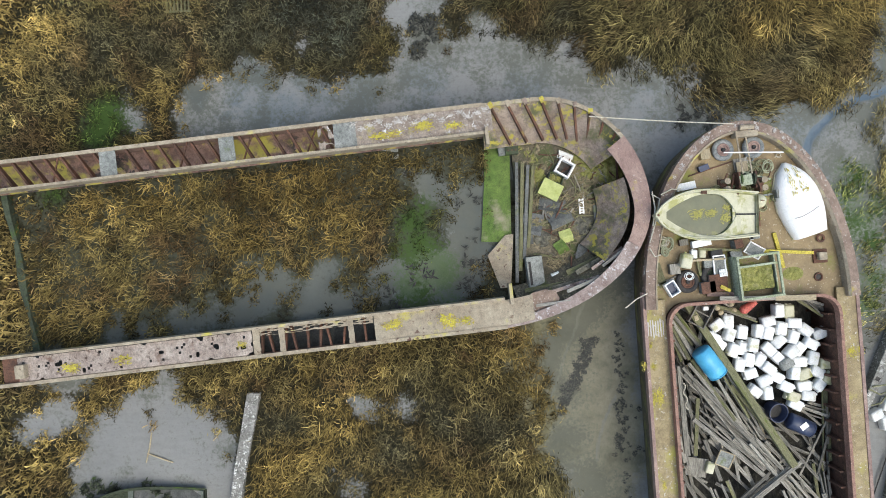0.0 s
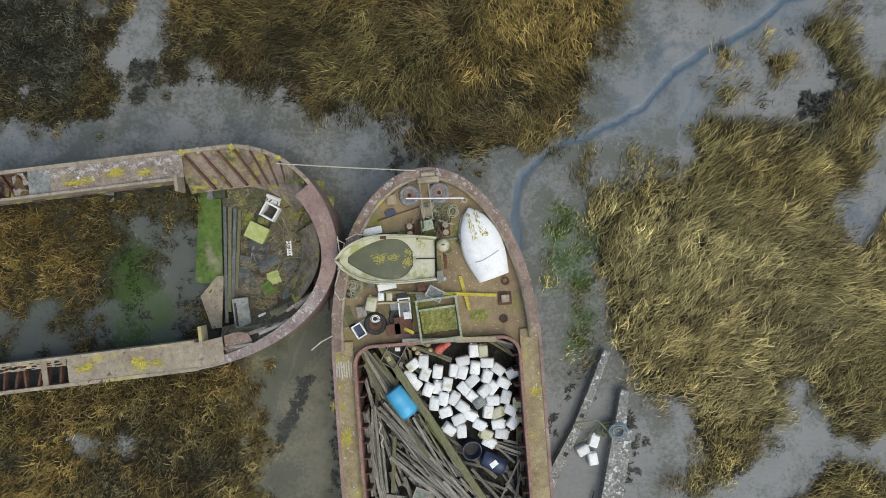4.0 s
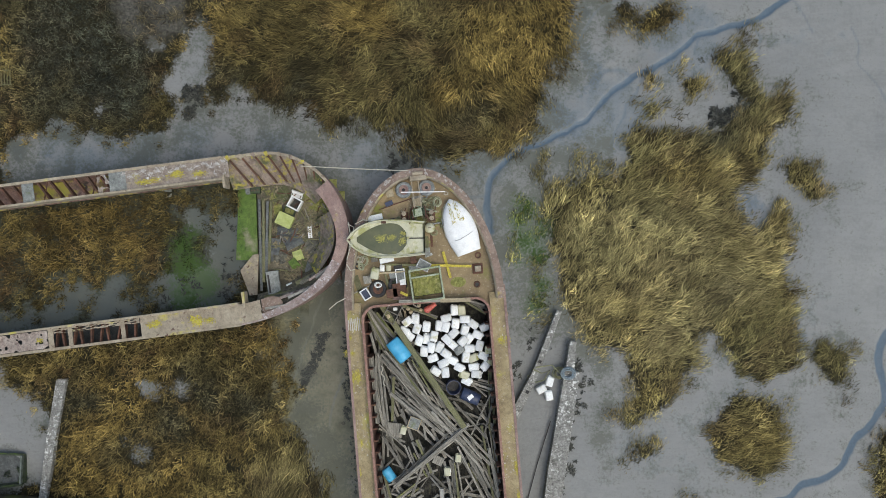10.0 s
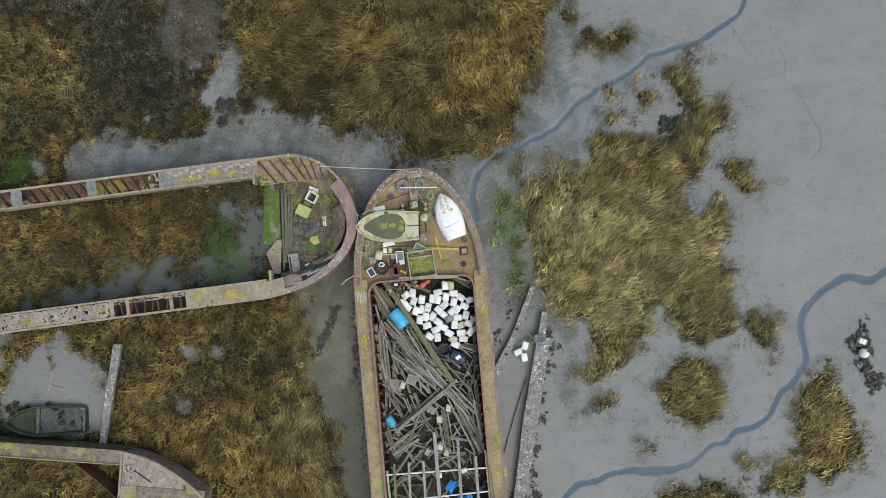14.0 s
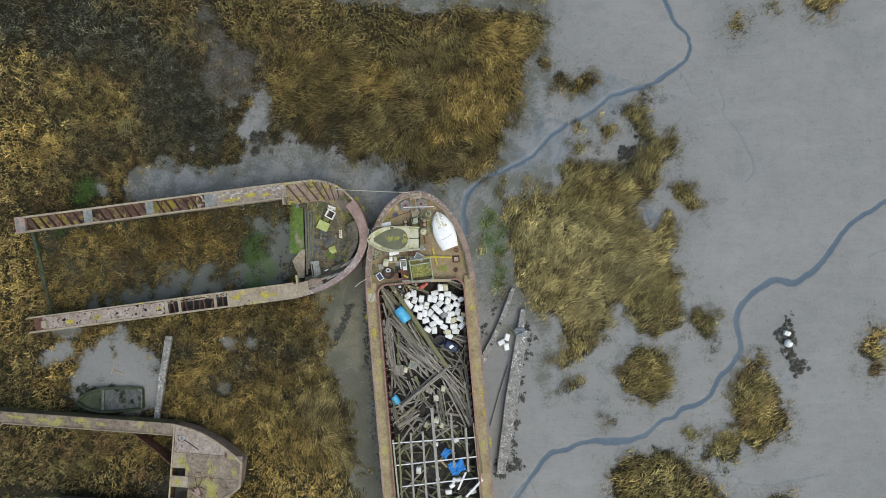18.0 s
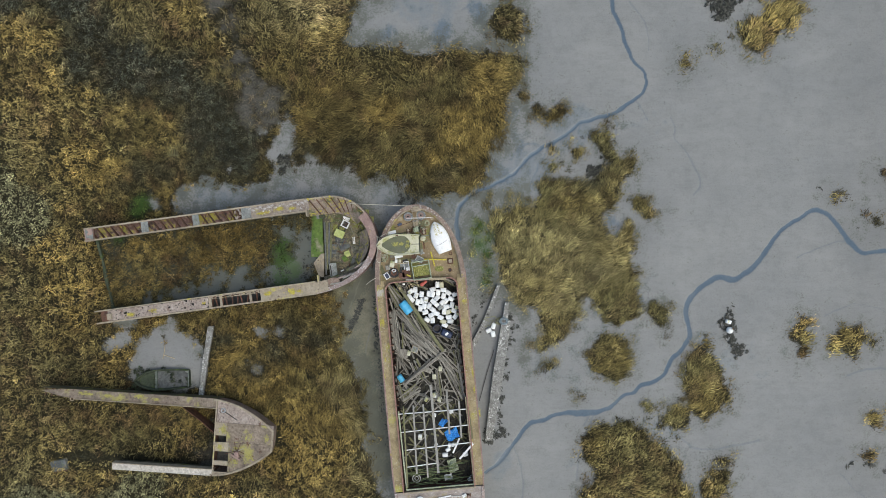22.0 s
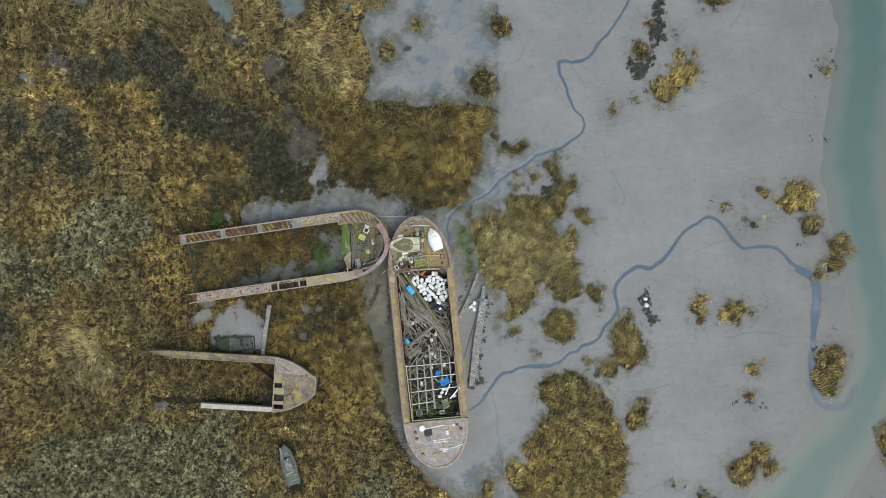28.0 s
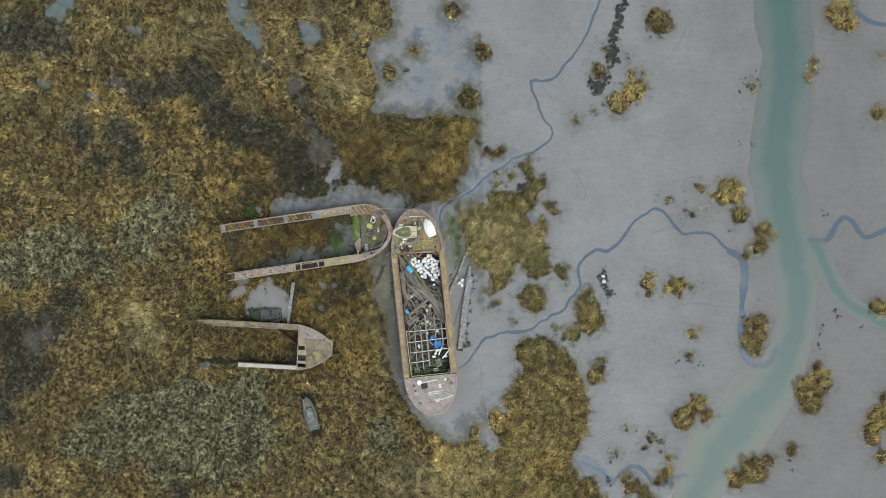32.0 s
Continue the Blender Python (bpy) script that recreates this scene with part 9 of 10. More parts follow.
# ---- inside the bow of the hollow barge ----
def at_west(x, y, z=0.76, rz=0.0, rx=0.0, ry=0.0):
    return pose(x, y, z, rx, ry, rz)


def sheet(name, m, sx, sy, mat_, label, category="sheet", th=0.035, seed=0):
    """A bent rectangular sheet with uneven edges."""
    rg = random.Random(seed)
    bm = bmesh.new()
    n = 6
    secs = []
    for i in range(n + 1):
        y = (i / n - 0.5) * sy
        l, r = -sx / 2 * rg.uniform(0.9, 1.05), sx / 2 * rg.uniform(0.9, 1.05)
        z = 0.05 * math.sin(i * 1.1 + seed)
        secs.append([(l, y, z), (l, y, z + th), (r, y, z + th + 0.03 * math.cos(seed)), (r, y, z + 0.03 * math.cos(seed))])
    add_band(bm, secs)
    return tagged(part(name, bm, mat_, None, "", m), label, category)


def open_tub(m, sx, sy, h, wall, mat_, dark, label):
    t = thing("tub", m, label, "tub")
    for k in (-1, 1):
        part("side", box_mesh(wall, sy, h, Matrix.Translation((k * (sx - wall) / 2, 0, 0)), 0.015), mat_, t)
        part("end", box_mesh(sx - 2 * wall, wall, h, Matrix.Translation((0, k * (sy - wall) / 2, 0)), 0.015), mat_, t)
    part("bottom", box_mesh(sx - 2 * wall, sy - 2 * wall, 0.06), dark, t)
    return t


open_tub(at_west(-6.15, -1.60, 0.76, -28), 0.62, 0.6, 0.42, 0.07, WHITE_PAINT, DARK, "white appliance shell lying open in the bow")
sheet("appliance_door", at_west(-6.09, -1.12, 0.8, -20, 8), 0.6, 0.3, WHITE_PAINT, "white metal appliance door", "door", 0.05, 3)
LIME = weathered("lime_green_plastic", (0.34, 0.38, 0.10), (0.48, 0.52, 0.20), 0.55, 0, 3, 20, (0.26, 0.28, 0.06), 0.62, 1.5, None, 0.2, 0.05, grit=0.2)
lidded("lime_crate", at_west(-6.66, -2.42, 0.76, -25), 0.78, 0.62, 0.3, LIME, LIME, "lime-green plastic crate turned over", "crate")
open_tub(at_west(-6.46, -1.98, 0.76, -20), 0.6, 0.36, 0.25, 0.05, HULL_GREEN, MOSS, "mossy green trough lying in the bow litter")
ladder(at_west(-5.44, -3.02, 0.78, -85), 0.58, 0.14, 6, WHITE_PAINT, "small white slatted grid on the litter", "slatted_grid")
for k, (x, y, sx, sy, a) in enumerate(((-6.30, -3.38, 1.1, 0.95, 25), (-7.21, -3.74, 0.7, 0.9, -10), (-6.70, -2.99, 0.9, 0.5, -8), (-7.47, -3.92, 0.4, 1.3, 5), (-5.24, -5.02, 0.95, 1.15, -8), (-6.20, -4.60, 0.5, 0.6, 35))):
    sheet("scrap_sheet", at_west(x, y, 0.78 + 0.02 * k, a, 3 * k - 6, 4 - 2 * k), sx * 0.85, sy * 0.9, DARK_SLATE if k != 5 else ALGAE, "slate-grey fallen sheet in the silted bow" if k != 5 else "yellow-green algae-coated sheet in the bow", "sheet", 0.03, k)
sheet("scrap_sheet", at_west(-6.02, -4.18, 0.86, 20, 6), 0.5, 0.5, LIME, "lime-stained square sheet lying in silt", "sheet", 0.03, 11)
t = thing("steel_locker", at_west(-7.21, -5.64, 0.8, 8, 0, 6), "grey-green steel locker lying on its back", "locker")
part("body", box_mesh(0.62, 1.35, 0.3, None, 0.02), SLATE, t)
part("slot", box_mesh(0.09, 0.9, 0.01, pose(-0.2, 0.05, 0.302)), DARK_RUBBER, t, "long dark slot in the lid")
bm = bmesh.new()
add_cyl(bm, 0.12, 0.4, pose(0, -0.2, 0.12, -90, 0, 0), 14, 0.08)
tagged(part("red_float", bm, RED, None, "", at_west(-6.61, -5.87, 0.78, -40)), "faded red plastic float in rubbish", "float")
bm = bmesh.new()
add_cyl(bm, 0.1, 0.3, pose(0, -0.15, 0.1, -90, 0, 0), 12)
tagged(part("white_bottle", bm, WHITE_PLASTIC, None, "", at_west(-6.42, -5.66, 0.78, -70)), "white plastic bottle in rubbish", "bottle")
t = thing("concrete_block", at_west(-8.16, -0.84, 0.7, 5), "mossy green block with rusted bolts", "block")
part("block", box_mesh(0.5, 0.5, 0.35, None, 0.03), HULL_GREEN, t)
for k in range(6):
    bm = bmesh.new()
    add_cyl(bm, 0.03, 0.05, pose(-0.14 + 0.14 * (k % 3), -0.1 + 0.2 * (k // 3), 0.35), 8)
    part("bolt", bm, RUST_DARK, t)
lidded("debris_box", at_west(-8.50, -0.96, 0.6, 10), 0.3, 0.3, 0.3, SLATE, SLATE, "small grey box beside the green block", "box")
# fallen bulkhead: one algae-green plate, its bare lower end, and grey planks beside it
tagged(part("bulkhead_plate", (lambda bm: (add_prism(bm, [(-0.75, -1.7), (0.42, -1.75), (0.42, 2.0), (-0.55, 1.9), (-0.6, 0.4)], 0, 0.05), bm)[1])(bmesh.new()), ALGAE, None, "",
            pose(-8.55, -2.70, 0.52, 0, -9, 2)), "slanting steel plate covered in bright green algae", "plate")
tagged(part("bare_plate", (lambda bm: (add_prism(bm, [(-0.62, 0.1), (-0.1, -1.15), (0.3, -1.1), (0.36, 0.95), (0.05, 0.9)], 0, 0.05), bm)[1])(bmesh.new()), RUST_PALE, None, "",
            pose(-8.37, -5.06, 0.62, 0, -10, 0)), "bare beige steel plate, buckled and fallen", "plate")
for k in range(4):
    x0, y0 = -7.91, -1.68
    bmz = box_mesh(0.13, 4.6 - 0.5 * k, 0.06, None, 0.01)
    tagged(part("bulkhead_plank", bmz, WOOD_MOSS if k % 2 else DARK_SLATE, None, "", pose(x0 + 0.17 * k, y0 - 2.0 + 0.2 * k, 0.82 + 0.03 * k, 2, 5, 1.5 - 1.2 * k)), "long grey plank of the fallen bulkhead", "plank", "bulkhead planks")
for k in range(120):
    ly = RNG.uniform(-3.9, -1.0)
    lx = WEST.centre + RNG.uniform(-0.8, 0.75) * max(0.3, WEST.half(ly, 1 if RNG.random() < 0.5 else -1) - 1.0)
    q = WEST_POSE @ Vector((lx, ly, 0))
    ln = RNG.uniform(0.35, 1.3)
    r0 = RNG.uniform(0.012, 0.035)
    a = RNG.uniform(0, 3.14)
    pts = [(ln * (i / 4 - 0.5) * math.cos(a) + RNG.uniform(-0.05, 0.05), ln * (i / 4 - 0.5) * math.sin(a) + RNG.uniform(-0.05, 0.05), r0 + RNG.uniform(0, 0.06)) for i in range(5)]
    tagged(part("stick", tube_mesh(pts, r0, 5), RNG.choice((WOOD, WOOD_MOSS, WOOD_MOSS, RUST_DARK)), None, "", pose(q.x, q.y, 0.75)), "crooked stick in the litter of the bow", "stick", "sticks in the bow")
for k, (x, y, r) in enumerate(((-5.07, -1.28, 0.95), (-4.42, -1.63, 0.7), (-7.23, -1.91, 0.5), (-5.34, -3.89, 0.6), (-6.18, -6.00, 0.5), (-6.90, -4.26, 0.4))):
    bm = bmesh.new()
    bmesh.ops.create_grid(bm, x_segments=20, y_segments=20, size=r)
    for v in bm.verts:
        d = v.co.length / r
        v.co.z = -0.05 + 0.16 * max(0, 1 - d * d) * (1 + 0.8 * noise.noise(v.co * 5 + Vector((k, 0, 0)))) + 0.04 * noise.noise(v.co * 14)
    tagged(part("litter_heap", bm, MOSS if k in (0, 1, 2) else SILT, None, "", pose(x, y, 0.75)), "low mossy heap of litter" if k < 3 else "low heap of brown plant litter", "litter", kind="stuff")

STRAW_LITTER = weathered("dead_reed_litter", (0.15, 0.125, 0.07), (0.34, 0.285, 0.175), 0.9, 0, 6.0, 40, None, 0.6, 1, None, 0.5, 0.1)


def ground_bar(name, p0, p1, w, h, z, mat_, label, category, group="", z1=None):
    a, b = Vector((*p0, z)), Vector((*p1, z if z1 is None else z1))
    d = b - a
    m = Matrix.Translation((a + b) / 2) @ d.to_track_quat('Y', 'Z').to_matrix().to_4x4()
    return tagged(part(name, box_mesh(w, d.length, h, None, min(w, h) * 0.1), mat_, None, "", m), label, category, group)


for p0, p1 in (((-4.68, -2.75), (-4.47, -5.01)), ((-4.16, -1.20), (-3.84, -5.39)), ((-5.20, -4.41), (-5.16, -5.67)), ((-5.82, -4.94), (-5.83, -6.25))):
    ground_bar("floor_frame", p0, p1, 0.05, 0.16, 0.84, RUST_DARK, "dark rusty frame across the bow floor", "frame", "frames of the bow floor")
for p0, p1, w_ in (((-4.36, -2.27), (-4.26, -4.37), 0.3), ((-4.89, -2.98), (-4.79, -3.89), 0.26), ((-5.00, -4.61), (-4.94, -5.45), 0.36)):
    ground_bar("floor_board", p0, p1, w_, 0.04, 0.86, DARK_SLATE, "slate-grey board of the bow floor", "board", "boards of the bow floor")

# ---- mooring lines ----
def line(name, pts, r, mat_, label):
    return tagged(part(name, tube_mesh(pts, r, 6), mat_, None, ""), label, "rope")


a_, b_ = Vector((-5.56, 0.07, 2.52)), Vector((-0.45, -0.15, 2.6))
line("mooring_line", [a_.lerp(b_, i / 8) - Vector((0, 0, 0.12 * math.sin(math.pi * i / 8))) for i in range(9)], 0.022, ROPE, "taut pale mooring line between two barges")
for pts in (((-3.31, -2.69), (-3.02, -2.84), (-3.13, -3.60), (-3.35, -4.41)), ((-3.29, -2.59), (-3.18, -3.20), (-3.24, -3.81)),
            ((-3.35, -4.61), (-3.16, -4.91), (-2.96, -4.84)), ((-2.98, -2.70), (-2.59, -2.49), (-2.18, -2.55)), ((-4.18, -6.75), (-3.81, -6.43), (-3.41, -6.22))):
    line("mooring_line", [(x, y, 2.56 + 0.02 * (i % 2)) for i, (x, y) in enumerate(pts)], 0.025, ROPE, "slack pale mooring rope at the bows")

# ---- rafts, planks and hulks on the mud ----
def baulk(name, outline, z0, z1, mat_, label, category, holes=()):
    t = thing(name, pose(0, 0, 0), label, category)
    bm = bmesh.new()
    add_prism(bm, outline, z0, z1)
    bmesh.ops.bevel(bm, geom=bm.edges[:], offset=0.03, segments=1, affect='EDGES')
    part("timber", bm, mat_, t)
    for hx, hy, hs in holes:
        part("mortise", box_mesh(hs, hs, 0.01, pose(hx, hy, z1, 0, 0, -28)), DARK_RUBBER, t, "square black mortise")
    return t


baulk("grounded_baulk", [(7.02, -6.93), (7.29, -7.01), (6.34, -9.60), (5.58, -11.37), (5.01, -12.57), (4.55, -12.81), (4.91, -11.73), (5.80, -10.06)], -0.1, 0.45, BARNACLE,
      "long grey baulk grounded on the mud", "baulk", ((6.17, -9.54, 0.16), (5.53, -11.08, 0.16)))
baulk("pontoon_beam", [(7.69, -8.49), (8.03, -8.50), (7.89, -10.04), (8.20, -10.08), (7.33, -16.03), (6.50, -20.58), (5.89, -20.57), (6.55, -15.16), (7.43, -10.05)], -0.1, 0.5, BARNACLE,
      "heavy barnacled timber beam lying on the mud", "baulk")
baulk("fallen_beam", [(-18.33, -10.47), (-17.81, -10.47), (-18.35, -13.59), (-18.80, -16.80), (-19.19, -16.73), (-18.76, -13.32)], -0.1, 0.32, BARNACLE, "straight silver-grey beam across a mud pool", "baulk")
TURQ = weathered("faded_blue_cord", (0.20, 0.25, 0.28), (0.30, 0.36, 0.39), 0.8, 0, 6, 60, None, 0.6, 1, None, 0.5, 0.1)
x0, y0 = 7.57, -10.11
coil("rope_coil", pose(x0, y0, 0.5), 0.3, 0.03, 5, TURQ, "faded blue rope wound on the beam", 14)
x0, y0 = 7.22, -10.15
coil("rope_coil", pose(x0, y0, 0.2), 0.3, 0.03, 4, ROPE_GREEN, "brown weedy rope at the beam", 15)
for pts in (((5.80, -9.91), (6.27, -10.14), (6.68, -10.00), (6.39, -10.50), (6.00, -10.62), (5.56, -10.29)), ((5.96, -9.83), (6.78, -9.72), (7.30, -10.23))):
    line("weedy_rope", [(x, y, 0.5 - 0.06 * i) for i, (x, y) in enumerate(pts)], 0.035, ROPE_GREEN, "dark weedy rope tying the beams")
line("weedy_rope", [(6.76, -12.62, 0.15), (6.10, -14.79, 0.08), (5.44, -17.19, 0.1)], 0.025, DARK_RUBBER, "thin dark line lying on the mud")
for x, y, a in ((6.68, -10.60, 72), (6.24, -10.97, 28), (6.65, -11.32, 100)):
    float_can(pose(x, y, 0.0, 3, 4, a), "white plastic can afloat on the mud", None, 1.0, "cans on the mud")

# sunken green skiff beside the pool
sk, st2 = loft_boat("sunken_skiff", pose(-22.3, -15.15, -0.12, 4, 6, 92), 4.7, 1.75, 0.6, 0.07, HULL_GREEN, "sunken wooden skiff overgrown with green weed", 0.1, 0.85)
fill(sk, st2, 0.32, 0.03, 0.6, DARK_SLATE, "standing_water", "grey standing water in the hull")
fill(sk, st2, 0.36, 0.6, 0.93, HULL_GREEN, "weed_bed", "mat of dark green weed")
part("thwart", box_mesh(1.5, 0.2, 0.05, Matrix.Translation((0, 0.55, 0.42)), 0.01), BOAT_GREY, sk)
part("transom_board", box_mesh(1.4, 0.08, 0.2, Matrix.Translation((0, -2.25, 0.5)), 0.01), BOAT_GREY, sk)
# small covered boat in the southern reeds
cb, st3 = loft_boat("covered_boat", pose(-15.9, -29.8, 0.0, 0, 3, 14), 5.2, 1.7, 0.75, 0.07, BOAT_GREY, "derelict grey-green cabin boat in the reeds", 0.2, 0.8)
fill(cb, st3, 0.62, 0.02, 0.96, BOAT_GREY, "deck", "grey-green deck")
part("cabin", box_mesh(1.0, 1.7, 0.45, Matrix.Translation((0, 0.1, 0.6)), 0.08), BOAT_GREY, cb)
part("cabin_roof", box_mesh(0.5, 1.3, 0.05, pose(0.22, -0.3, 1.06, 0, 4, 5), 0.02), SLATE, cb, "grey metal cabin roof")
for k in range(7):
    part("slat", box_mesh(1.25, 0.07, 0.04, pose(0, -2.2 + 0.32 * k, 0.7, 0, 0, RNG.uniform(-5, 5))), GREEN_BOX if k % 2 else SLATE, cb, "greenish deck slat")
part("hatch_cover", box_mesh(0.6, 0.5, 0.06, pose(0, 1.4, 0.62, 0, 0, 8), 0.02), SLATE, cb)
for k in (-1, 1):
    part("side_plank", box_mesh(0.07, 3.6, 0.05, pose(k * 0.78, -0.4, 0.76, 0, 0, k * 2)), BOAT_GREY, cb)
for k in range(9):
    part("loose_plank", box_mesh(RNG.uniform(0.08, 0.2), RNG.uniform(0.8, 2.2), 0.04, pose(RNG.uniform(-0.5, 0.5), RNG.uniform(-1.7, 1.5), 1.07 + 0.02 * k, RNG.uniform(-4, 4), 0, RNG.gauss(0, 28))), (GREEN_BOX, SLATE, DARK_SLATE, WOOD_MOSS)[k % 4], cb, "grey-green plank fallen over the cabin")
for k in range(3):
    part("outrigger", tube_mesh([(-0.8, -0.9 + 0.6 * k, 0.7), (-1.5, -1.1 + 0.6 * k, 0.3)], 0.03, 5), WOOD, cb)
# grating in the north-western marsh, a low blue box inside the hollow barge
px_, py_ = -21.29, 4.85
ladder(pose(px_, py_, 0.22, 0, 0, 3), 1.0, 0.75, 7, WOOD_MOSS, "grey slatted pallet in the grass", "pallet")
px_, py_ = -13.00, -1.03
lidded("blue_tank", pose(px_, py_, 0.1, 0, 0, 6), 0.95, 0.5, 0.35, NAVY, SLATE, "dark blue-grey tank under the side deck", "tank")
px_, py_ = -31.35, -22.54
t = thing("sunken_tank", pose(px_, py_, -0.2, 7, -9, 12), "dark slate-grey steel tank sunk in the reeds", "tank")
part("body", box_mesh(1.5, 1.0, 0.5, None, 0.06), DARK_SLATE, t)
part("lid", box_mesh(0.9, 0.6, 0.04, pose(-0.1, 0.05, 0.5, 0, 0, 6), 0.01), DARK_SLATE, t, "dark grey lid")
part("rim", box_mesh(1.56, 0.08, 0.08, pose(0, -0.5, 0.46), 0.01), RUST_DARK, t)
# odd white sticks in the mud pool
for x0, y0, x1, y1 in ((-22.37, -13.33, -22.18, -12.15), (-22.33, -12.98, -21.30, -13.33), (-19.72, -12.43, -19.51, -12.09)):
    line("driftwood", [(x0, y0, 0.03), ((x0 + x1) / 2 + 0.05, (y0 + y1) / 2, 0.07), (x1, y1, 0.02)], 0.03, WOOD_PALE, "bleached stick stranded in the mud")
# white buoy in dark wrack on the flats
bx_, by_ = 27.51, -11.07
t = thing("buoy", pose(bx_, by_, 0.0), "white round buoy stranded on dark weed", "buoy")
bm = bmesh.new()
bmesh.ops.create_uvsphere(bm, u_segments=20, v_segments=12, radius=0.3, matrix=Matrix.Translation((0, 0, 0.25)))
part("ball", bm, WHITE_PLASTIC, t, smooth=True)
part("ring", (lambda bm: (add_torus(bm, 0.09, 0.03, pose(0.15, 0.15, 0.5, 70)), bm)[1])(bmesh.new()), RUST_DARK, t)
float_can(pose(bx_ - 0.1, by_ + 0.75, 0.05, 0, 0, -20), "white plastic can beside the buoy", None, 0.9, "cans on the mud")


# ---- wrack and stumps ----
WRACK_MAT, nt_, b_m = base_material("dark_wrack", 0.65)
geo_ = nt_.nodes.new("ShaderNodeNewGeometry")
nt_.links.new(ramp(nt_, geo_.outputs["Random Per Island"], [(0, (0.012, 0.014, 0.012)), (0.6, (0.04, 0.042, 0.034)), (1, (0.09, 0.09, 0.075))]), b_m.inputs["Base Color"])


def wrack(name, label, spots, per, length, width, rng, lift=0.25, mat_=None):
    """Low clumps of strap-like weed, spread over discs (x, y, r)."""
    vs, fs = [], []
    loose = []
    for x, y, r in spots:
        for _ in range(4):
            loose.append((x + rng.normal(0, r * 0.8), y + rng.normal(0, r * 0.8), r * rng.uniform(0.3, 0.75)))
    for x, y, r in loose:
        n = int(per * r * r * 3.14)
        q, a = r * np.sqrt(rng.random(n)) * rng.uniform(0.6, 1.15, n), rng.uniform(0, 6.283, n)
        bx, by = x + q * np.cos(a), y + q * np.sin(a)
        g = rng.uniform(0, 6.283, n)
        ln = length * rng.uniform(0.4, 1.2, n)
        w = width * rng.uniform(0.6, 1.4, n)
        h = lift * rng.uniform(0.2, 1.0, n) * np.clip(1.2 - q / r, 0.25, 1)
        cx, cy = np.cos(g), np.sin(g)
        v = np.empty((n, 4, 3))
        v[:, 0] = np.stack([bx - cx * ln / 2, by - cy * ln / 2, 0 * h], -1)
        v[:, 1] = np.stack([bx - cy * w / 2, by + cx * w / 2, h], -1)
        v[:, 2] = np.stack([bx + cx * ln / 2, by + cy * ln / 2, 0.3 * h], -1)
        v[:, 3] = np.stack([bx + cy * w / 2, by - cx * w / 2, 0.9 * h], -1)
        vs.append(v.reshape(-1, 3))
    v = np.concatenate(vs)
    f_ = np.arange(len(v))
    return tagged(new(name, mesh_from(name, v, f_, np.full(len(v) // 4, 4), mat_ or WRACK_MAT)), label, "seaweed", kind="stuff")


WR = np.random.default_rng(9)


def chain(spots, n=4):
    """The discs with n more between each and the next."""
    out = []
    for p, q in zip(spots, spots[1:]):
        out += [tuple(lerp(u, v, i / n) for u, v in zip(p, q)) for i in range(n)]
    return out + [spots[-1]]


wrack("weed_mound", "dark mound of bladderwrack on the mud", [(-11.6, 3.8, 0.5), (-11.9, 3.5, 0.4), (-11.3, 4.0, 0.4), (-11.6, 3.2, 0.3), (-11.4, 4.2, 0.2)], 260, 0.3, 0.07, WR, 0.35)
wrack("bow_weed", "dark weed on the mud by the bow", [(-1.0, 0.5, 0.3), (-0.7, 0.8, 0.3), (0.1, 0.9, 0.4), (-0.0, 0.6, 0.3), (-1.4, 0.2, 0.2)], 220, 0.3, 0.07, WR, 0.2)
wrack("stump_weed", "dark weed heap in the islet", [(16.0, 3.3, 0.4), (16.4, 3.7, 0.4), (15.6, 3.0, 0.4), (15.3, 2.7, 0.3)], 240, 0.3, 0.07, WR, 0.45)
wrack("beam_weed", "dark weed fringe along the grounded beams", [(8.5, -10.5, 0.1), (8.4, -11.1, 0.1), (8.2, -11.7, 0.1), (8.2, -12.2, 0.1), (8.0, -12.7, 0.1), (8.6, -10.2, 0.3), (8.4, -10.9, 0.2), (8.3, -9.8, 0.3), (8.1, -12.0, 0.3), (5.6, -8.8, 0.2), (5.2, -9.8, 0.2), (5.0, -10.4, 0.2), (5.8, -7.9, 0.1), (6.6, -8.7, 0.2), (6.5, -8.2, 0.1)], 160, 0.28, 0.06, WR, 0.15)
wrack("beam_weed", "dark weed round the beam's seaward end", [(6.8, -20.3, 0.5), (7.3, -20.0, 0.5), (6.5, -20.8, 0.4), (6.1, -21.0, 0.3), (7.6, -20.1, 0.3), (7.6, -15.3, 0.3), (7.8, -13.5, 0.3), (7.5, -17.0, 0.3), (7.2, -18.3, 0.3), (7.9, -12.2, 0.3)], 150, 0.35, 0.08, WR, 0.15)
wrack("buoy_weed", "line of dark wrack round a stranded buoy", chain([(27.7, -9.2, 0.2), (27.6, -9.9, 0.2), (27.4, -10.5, 0.4), (27.8, -10.4, 0.3), (27.5, -11.5, 0.3), (27.8, -11.9, 0.3), (28.1, -12.7, 0.3), (28.5, -13.1, 0.4), (27.9, -12.4, 0.3)], 3), 90, 0.35, 0.1, WR, 0.25)
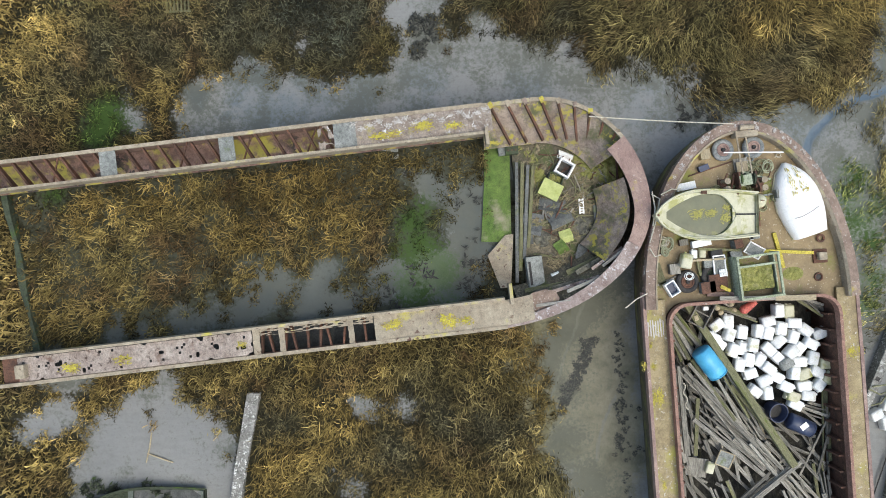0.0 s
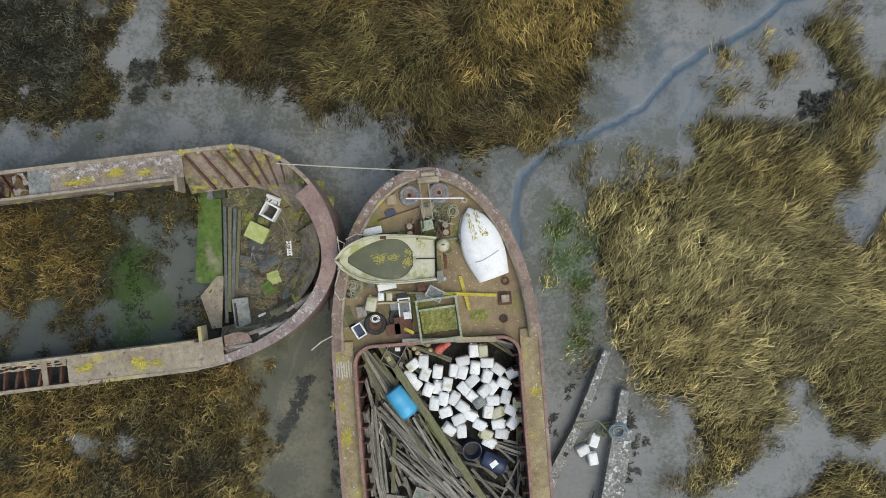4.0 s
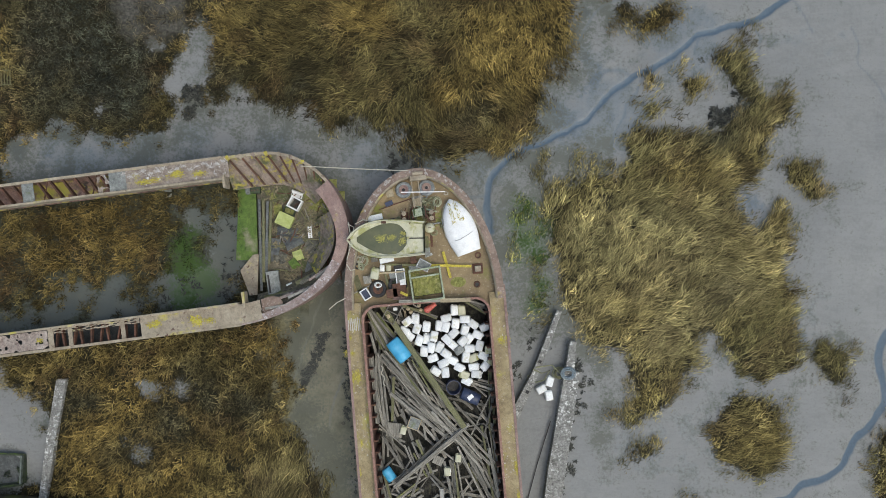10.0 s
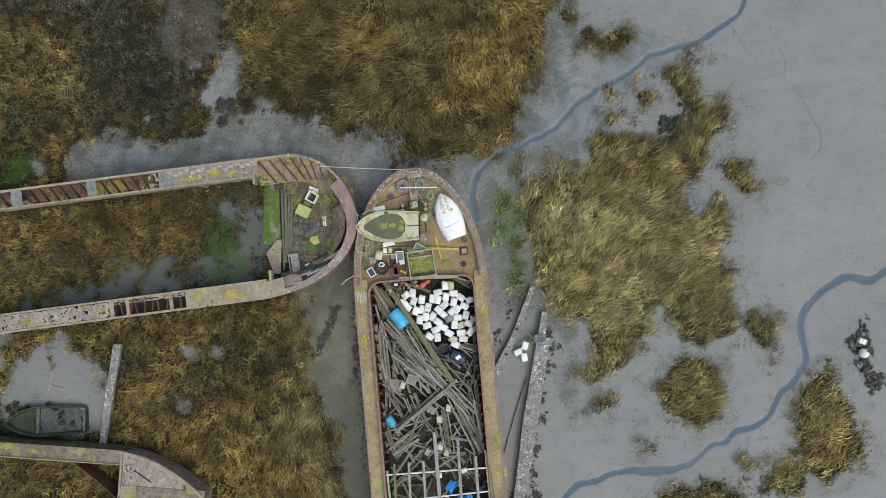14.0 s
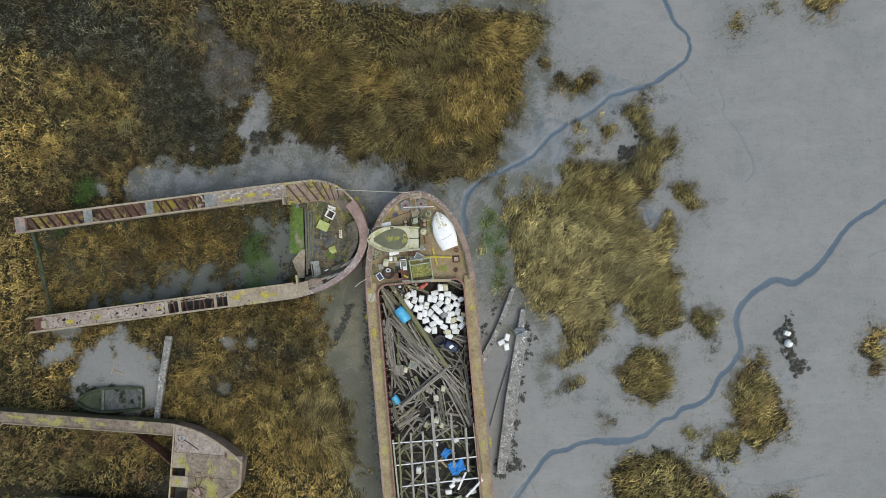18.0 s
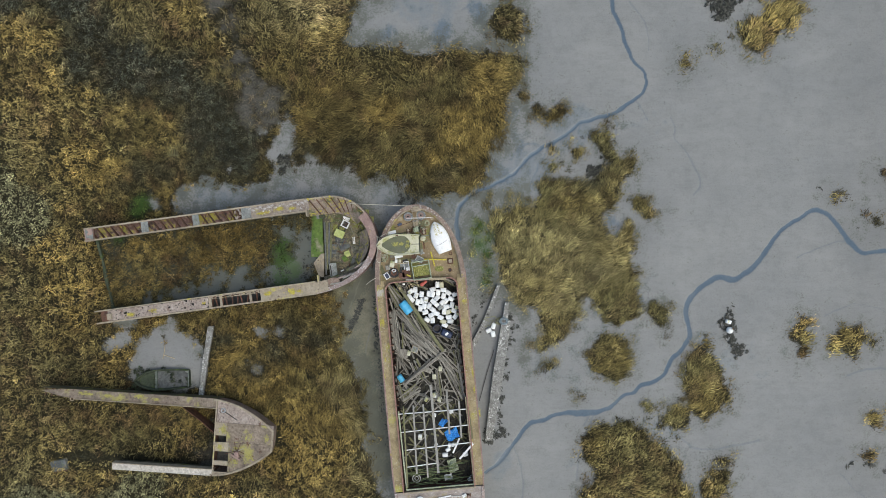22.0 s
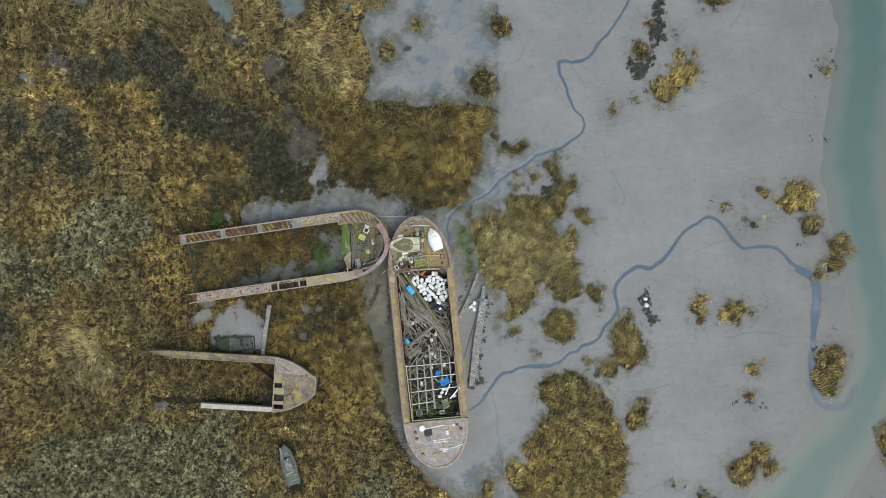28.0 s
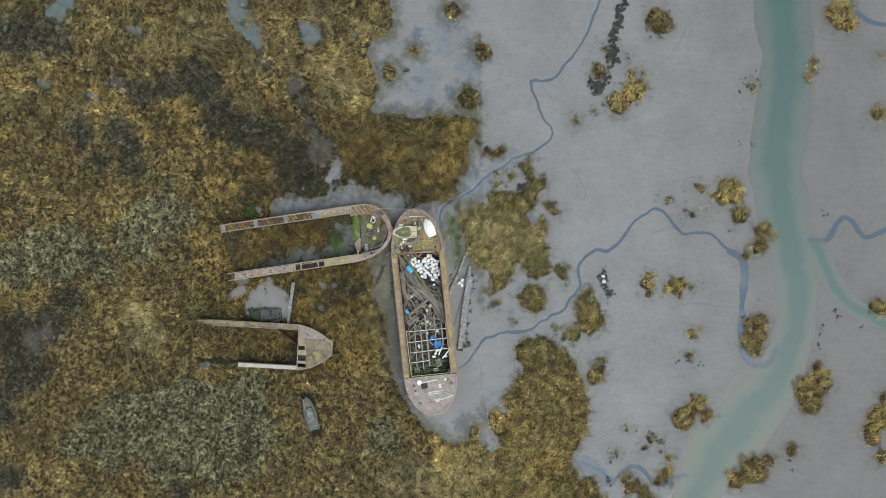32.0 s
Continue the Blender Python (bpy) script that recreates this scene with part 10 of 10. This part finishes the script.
wrack("groyne_weed", "row of weed-covered stumps across the flats", chain([
    (31.3, 30.0, 0.3), (30.7, 29.1, 0.4), (30.4, 28.1, 0.4), (29.9, 26.8, 0.4), (29.7, 25.6, 0.4), (29.6, 24.4, 0.4),
    (29.5, 23.1, 0.5), (29.4, 21.9, 0.5), (29.4, 20.9, 0.5),
]) + chain([
    (26.1, 18.3, 0.4), (26.8, 17.6, 0.6), (27.2, 16.8, 0.5), (28.2, 18.6, 0.4), (28.7, 18.9, 0.3),
]), 70, 0.5, 0.14, WR, 0.4)
wrack("flats_weed", "small dark weed clumps on the flats", [
    (30.7, -33.0, 0.2), (34.5, -34.1, 0.3), (35.3, -34.6, 0.3), (32.0, -33.4, 0.2), (49.2, -24.9, 0.1),
    (40.4, -28.1, 0.2), (40.2, -23.1, 0.2), (28.1, -12.9, 0.2), (48.0, -16.6, 0.2), (-0.9, 20.3, 0.3), (15.8, 3.1, 0.5),
    (16.4, 3.7, 0.4), (38.4, -23.1, 0.2), (28.1, -40.5, 0.4), (54.5, -38.0, 0.2), (54.9, -39.3, 0.2),
], 60, 0.6, 0.18, WR, 0.2)
wrack("drift_weed", "small dark drift clumps along the channel banks", DRIFT, 60, 0.35, 0.12, WR, 0.15)
# second chain: straps standing in for the dark wet shadow line by the hull
wrack("gully_weed_and_hull_shade", "dark weedy streaks along a gully and in the hull's shadow line", chain([(-4.7, -8.2, 0.14), (-5.0, -8.6, 0.16), (-5.2, -9.2, 0.18), (-5.4, -9.8, 0.18), (-5.7, -10.3, 0.16), (-6.0, -10.9, 0.16), (-6.4, -11.5, 0.14), (-6.9, -12.4, 0.1)], 9) + chain([(-3.75, -8.0, 0.12), (-3.7, -9.5, 0.16), (-3.62, -11.0, 0.16), (-3.5, -12.5, 0.16), (-3.3, -15.0, 0.16), (-3.0, -18.0, 0.16), (-2.7, -21.0, 0.16)], 5) + [(-3.4, -10.8, 0.2), (-3.1, -11.3, 0.2), (-3.9, -12.4, 0.3), (-3.5, -12.6, 0.2), (-2.9, -12.6, 0.2)], 900, 0.09, 0.03, WR, 0.05)
wrack("beam_weed", "narrow fringe of dark weed along the beam", chain([(7.9, -11.8, 0.1), (7.7, -13.1, 0.1), (7.6, -14.4, 0.1), (7.5, -15.7, 0.1), (7.3, -17.0, 0.1), (7.2, -18.3, 0.1), (7.1, -19.4, 0.2)]), 150, 0.25, 0.06, WR, 0.1)
wrack("reed_litter", "mat of dead brown reeds in the barge's bow", [(-5.3, -2.2, 0.5), (-5.2, -3.2, 0.5), (-5.6, -4.2, 0.5), (-6.4, -2.9, 0.4), (-5.0, -1.5, 0.5), (-4.5, -2.4, 0.4), (-6.0, -5.2, 0.5), (-7.3, -2.4, 0.4), (-5.2, -5.3, 0.4), (-7.2, -1.4, 0.3), (-4.4, -3.4, 0.4), (-4.6, -4.6, 0.4), (-6.9, -3.6, 0.4), (-6.6, -6.2, 0.4)], 130, 0.42, 0.035, WR, 0.14, STRAW_LITTER).location.z = 0.78
wrack("moss_tufts", "dull green moss over the bow's plating", [(-4.6, -1.3, 0.4), (-5.2, -1.0, 0.4), (-4.2, -2.0, 0.3), (-7.6, -1.2, 0.3), (-6.9, -6.2, 0.3)], 120, 0.22, 0.06, WR, 0.1, MOSS).location.z = 0.82
wrack("silt_weed", "scraps of dark weed on the barge's wet silt", [(-9.4, -1.4, 0.4), (-9.6, -2.6, 0.35), (-9.5, -4.0, 0.3), (-9.9, -5.2, 0.4), (-9.3, -6.0, 0.4), (-10.8, -1.3, 0.4), (-11.4, -5.6, 0.4), (-12.4, -6.4, 0.4), (-13.6, -6.4, 0.4), (-11.9, -1.6, 0.4)], 55, 0.3, 0.07, WR, 0.08).location.z = 0.43
wrack("skiff_weed", "dark green weed on the sunken skiff", [(-24.4, -15.0, 0.5), (-23.8, -14.6, 0.35), (-23.4, -15.6, 0.45), (-22.0, -14.4, 0.3), (-21.2, -15.9, 0.35), (-20.4, -15.5, 0.4), (-24.7, -15.5, 0.4), (-22.6, -15.3, 0.5), (-21.6, -15.0, 0.5), (-23.0, -15.0, 0.4)], 170, 0.25, 0.06, WR, 0.55, HULL_GREEN)
for i, (gx_, gy_) in enumerate(((31.29, 29.95), (30.70, 28.97), (30.27, 27.82), (29.93, 26.68), (29.66, 25.53), (29.56, 24.37), (29.47, 23.22), (29.37, 22.07), (29.35, 21.08))):
    bm = bmesh.new()
    add_cyl(bm, 0.14, 0.5, pose(0, 0, -0.1, 4 * math.sin(i * 2.1), 5 * math.cos(i * 1.7)), 9, 0.11)
    tagged(part("groyne_post", bm, WEED, None, "", pose(gx_, gy_, 0)), "short weed-blackened timber stump", "post", "stumps of the groyne")
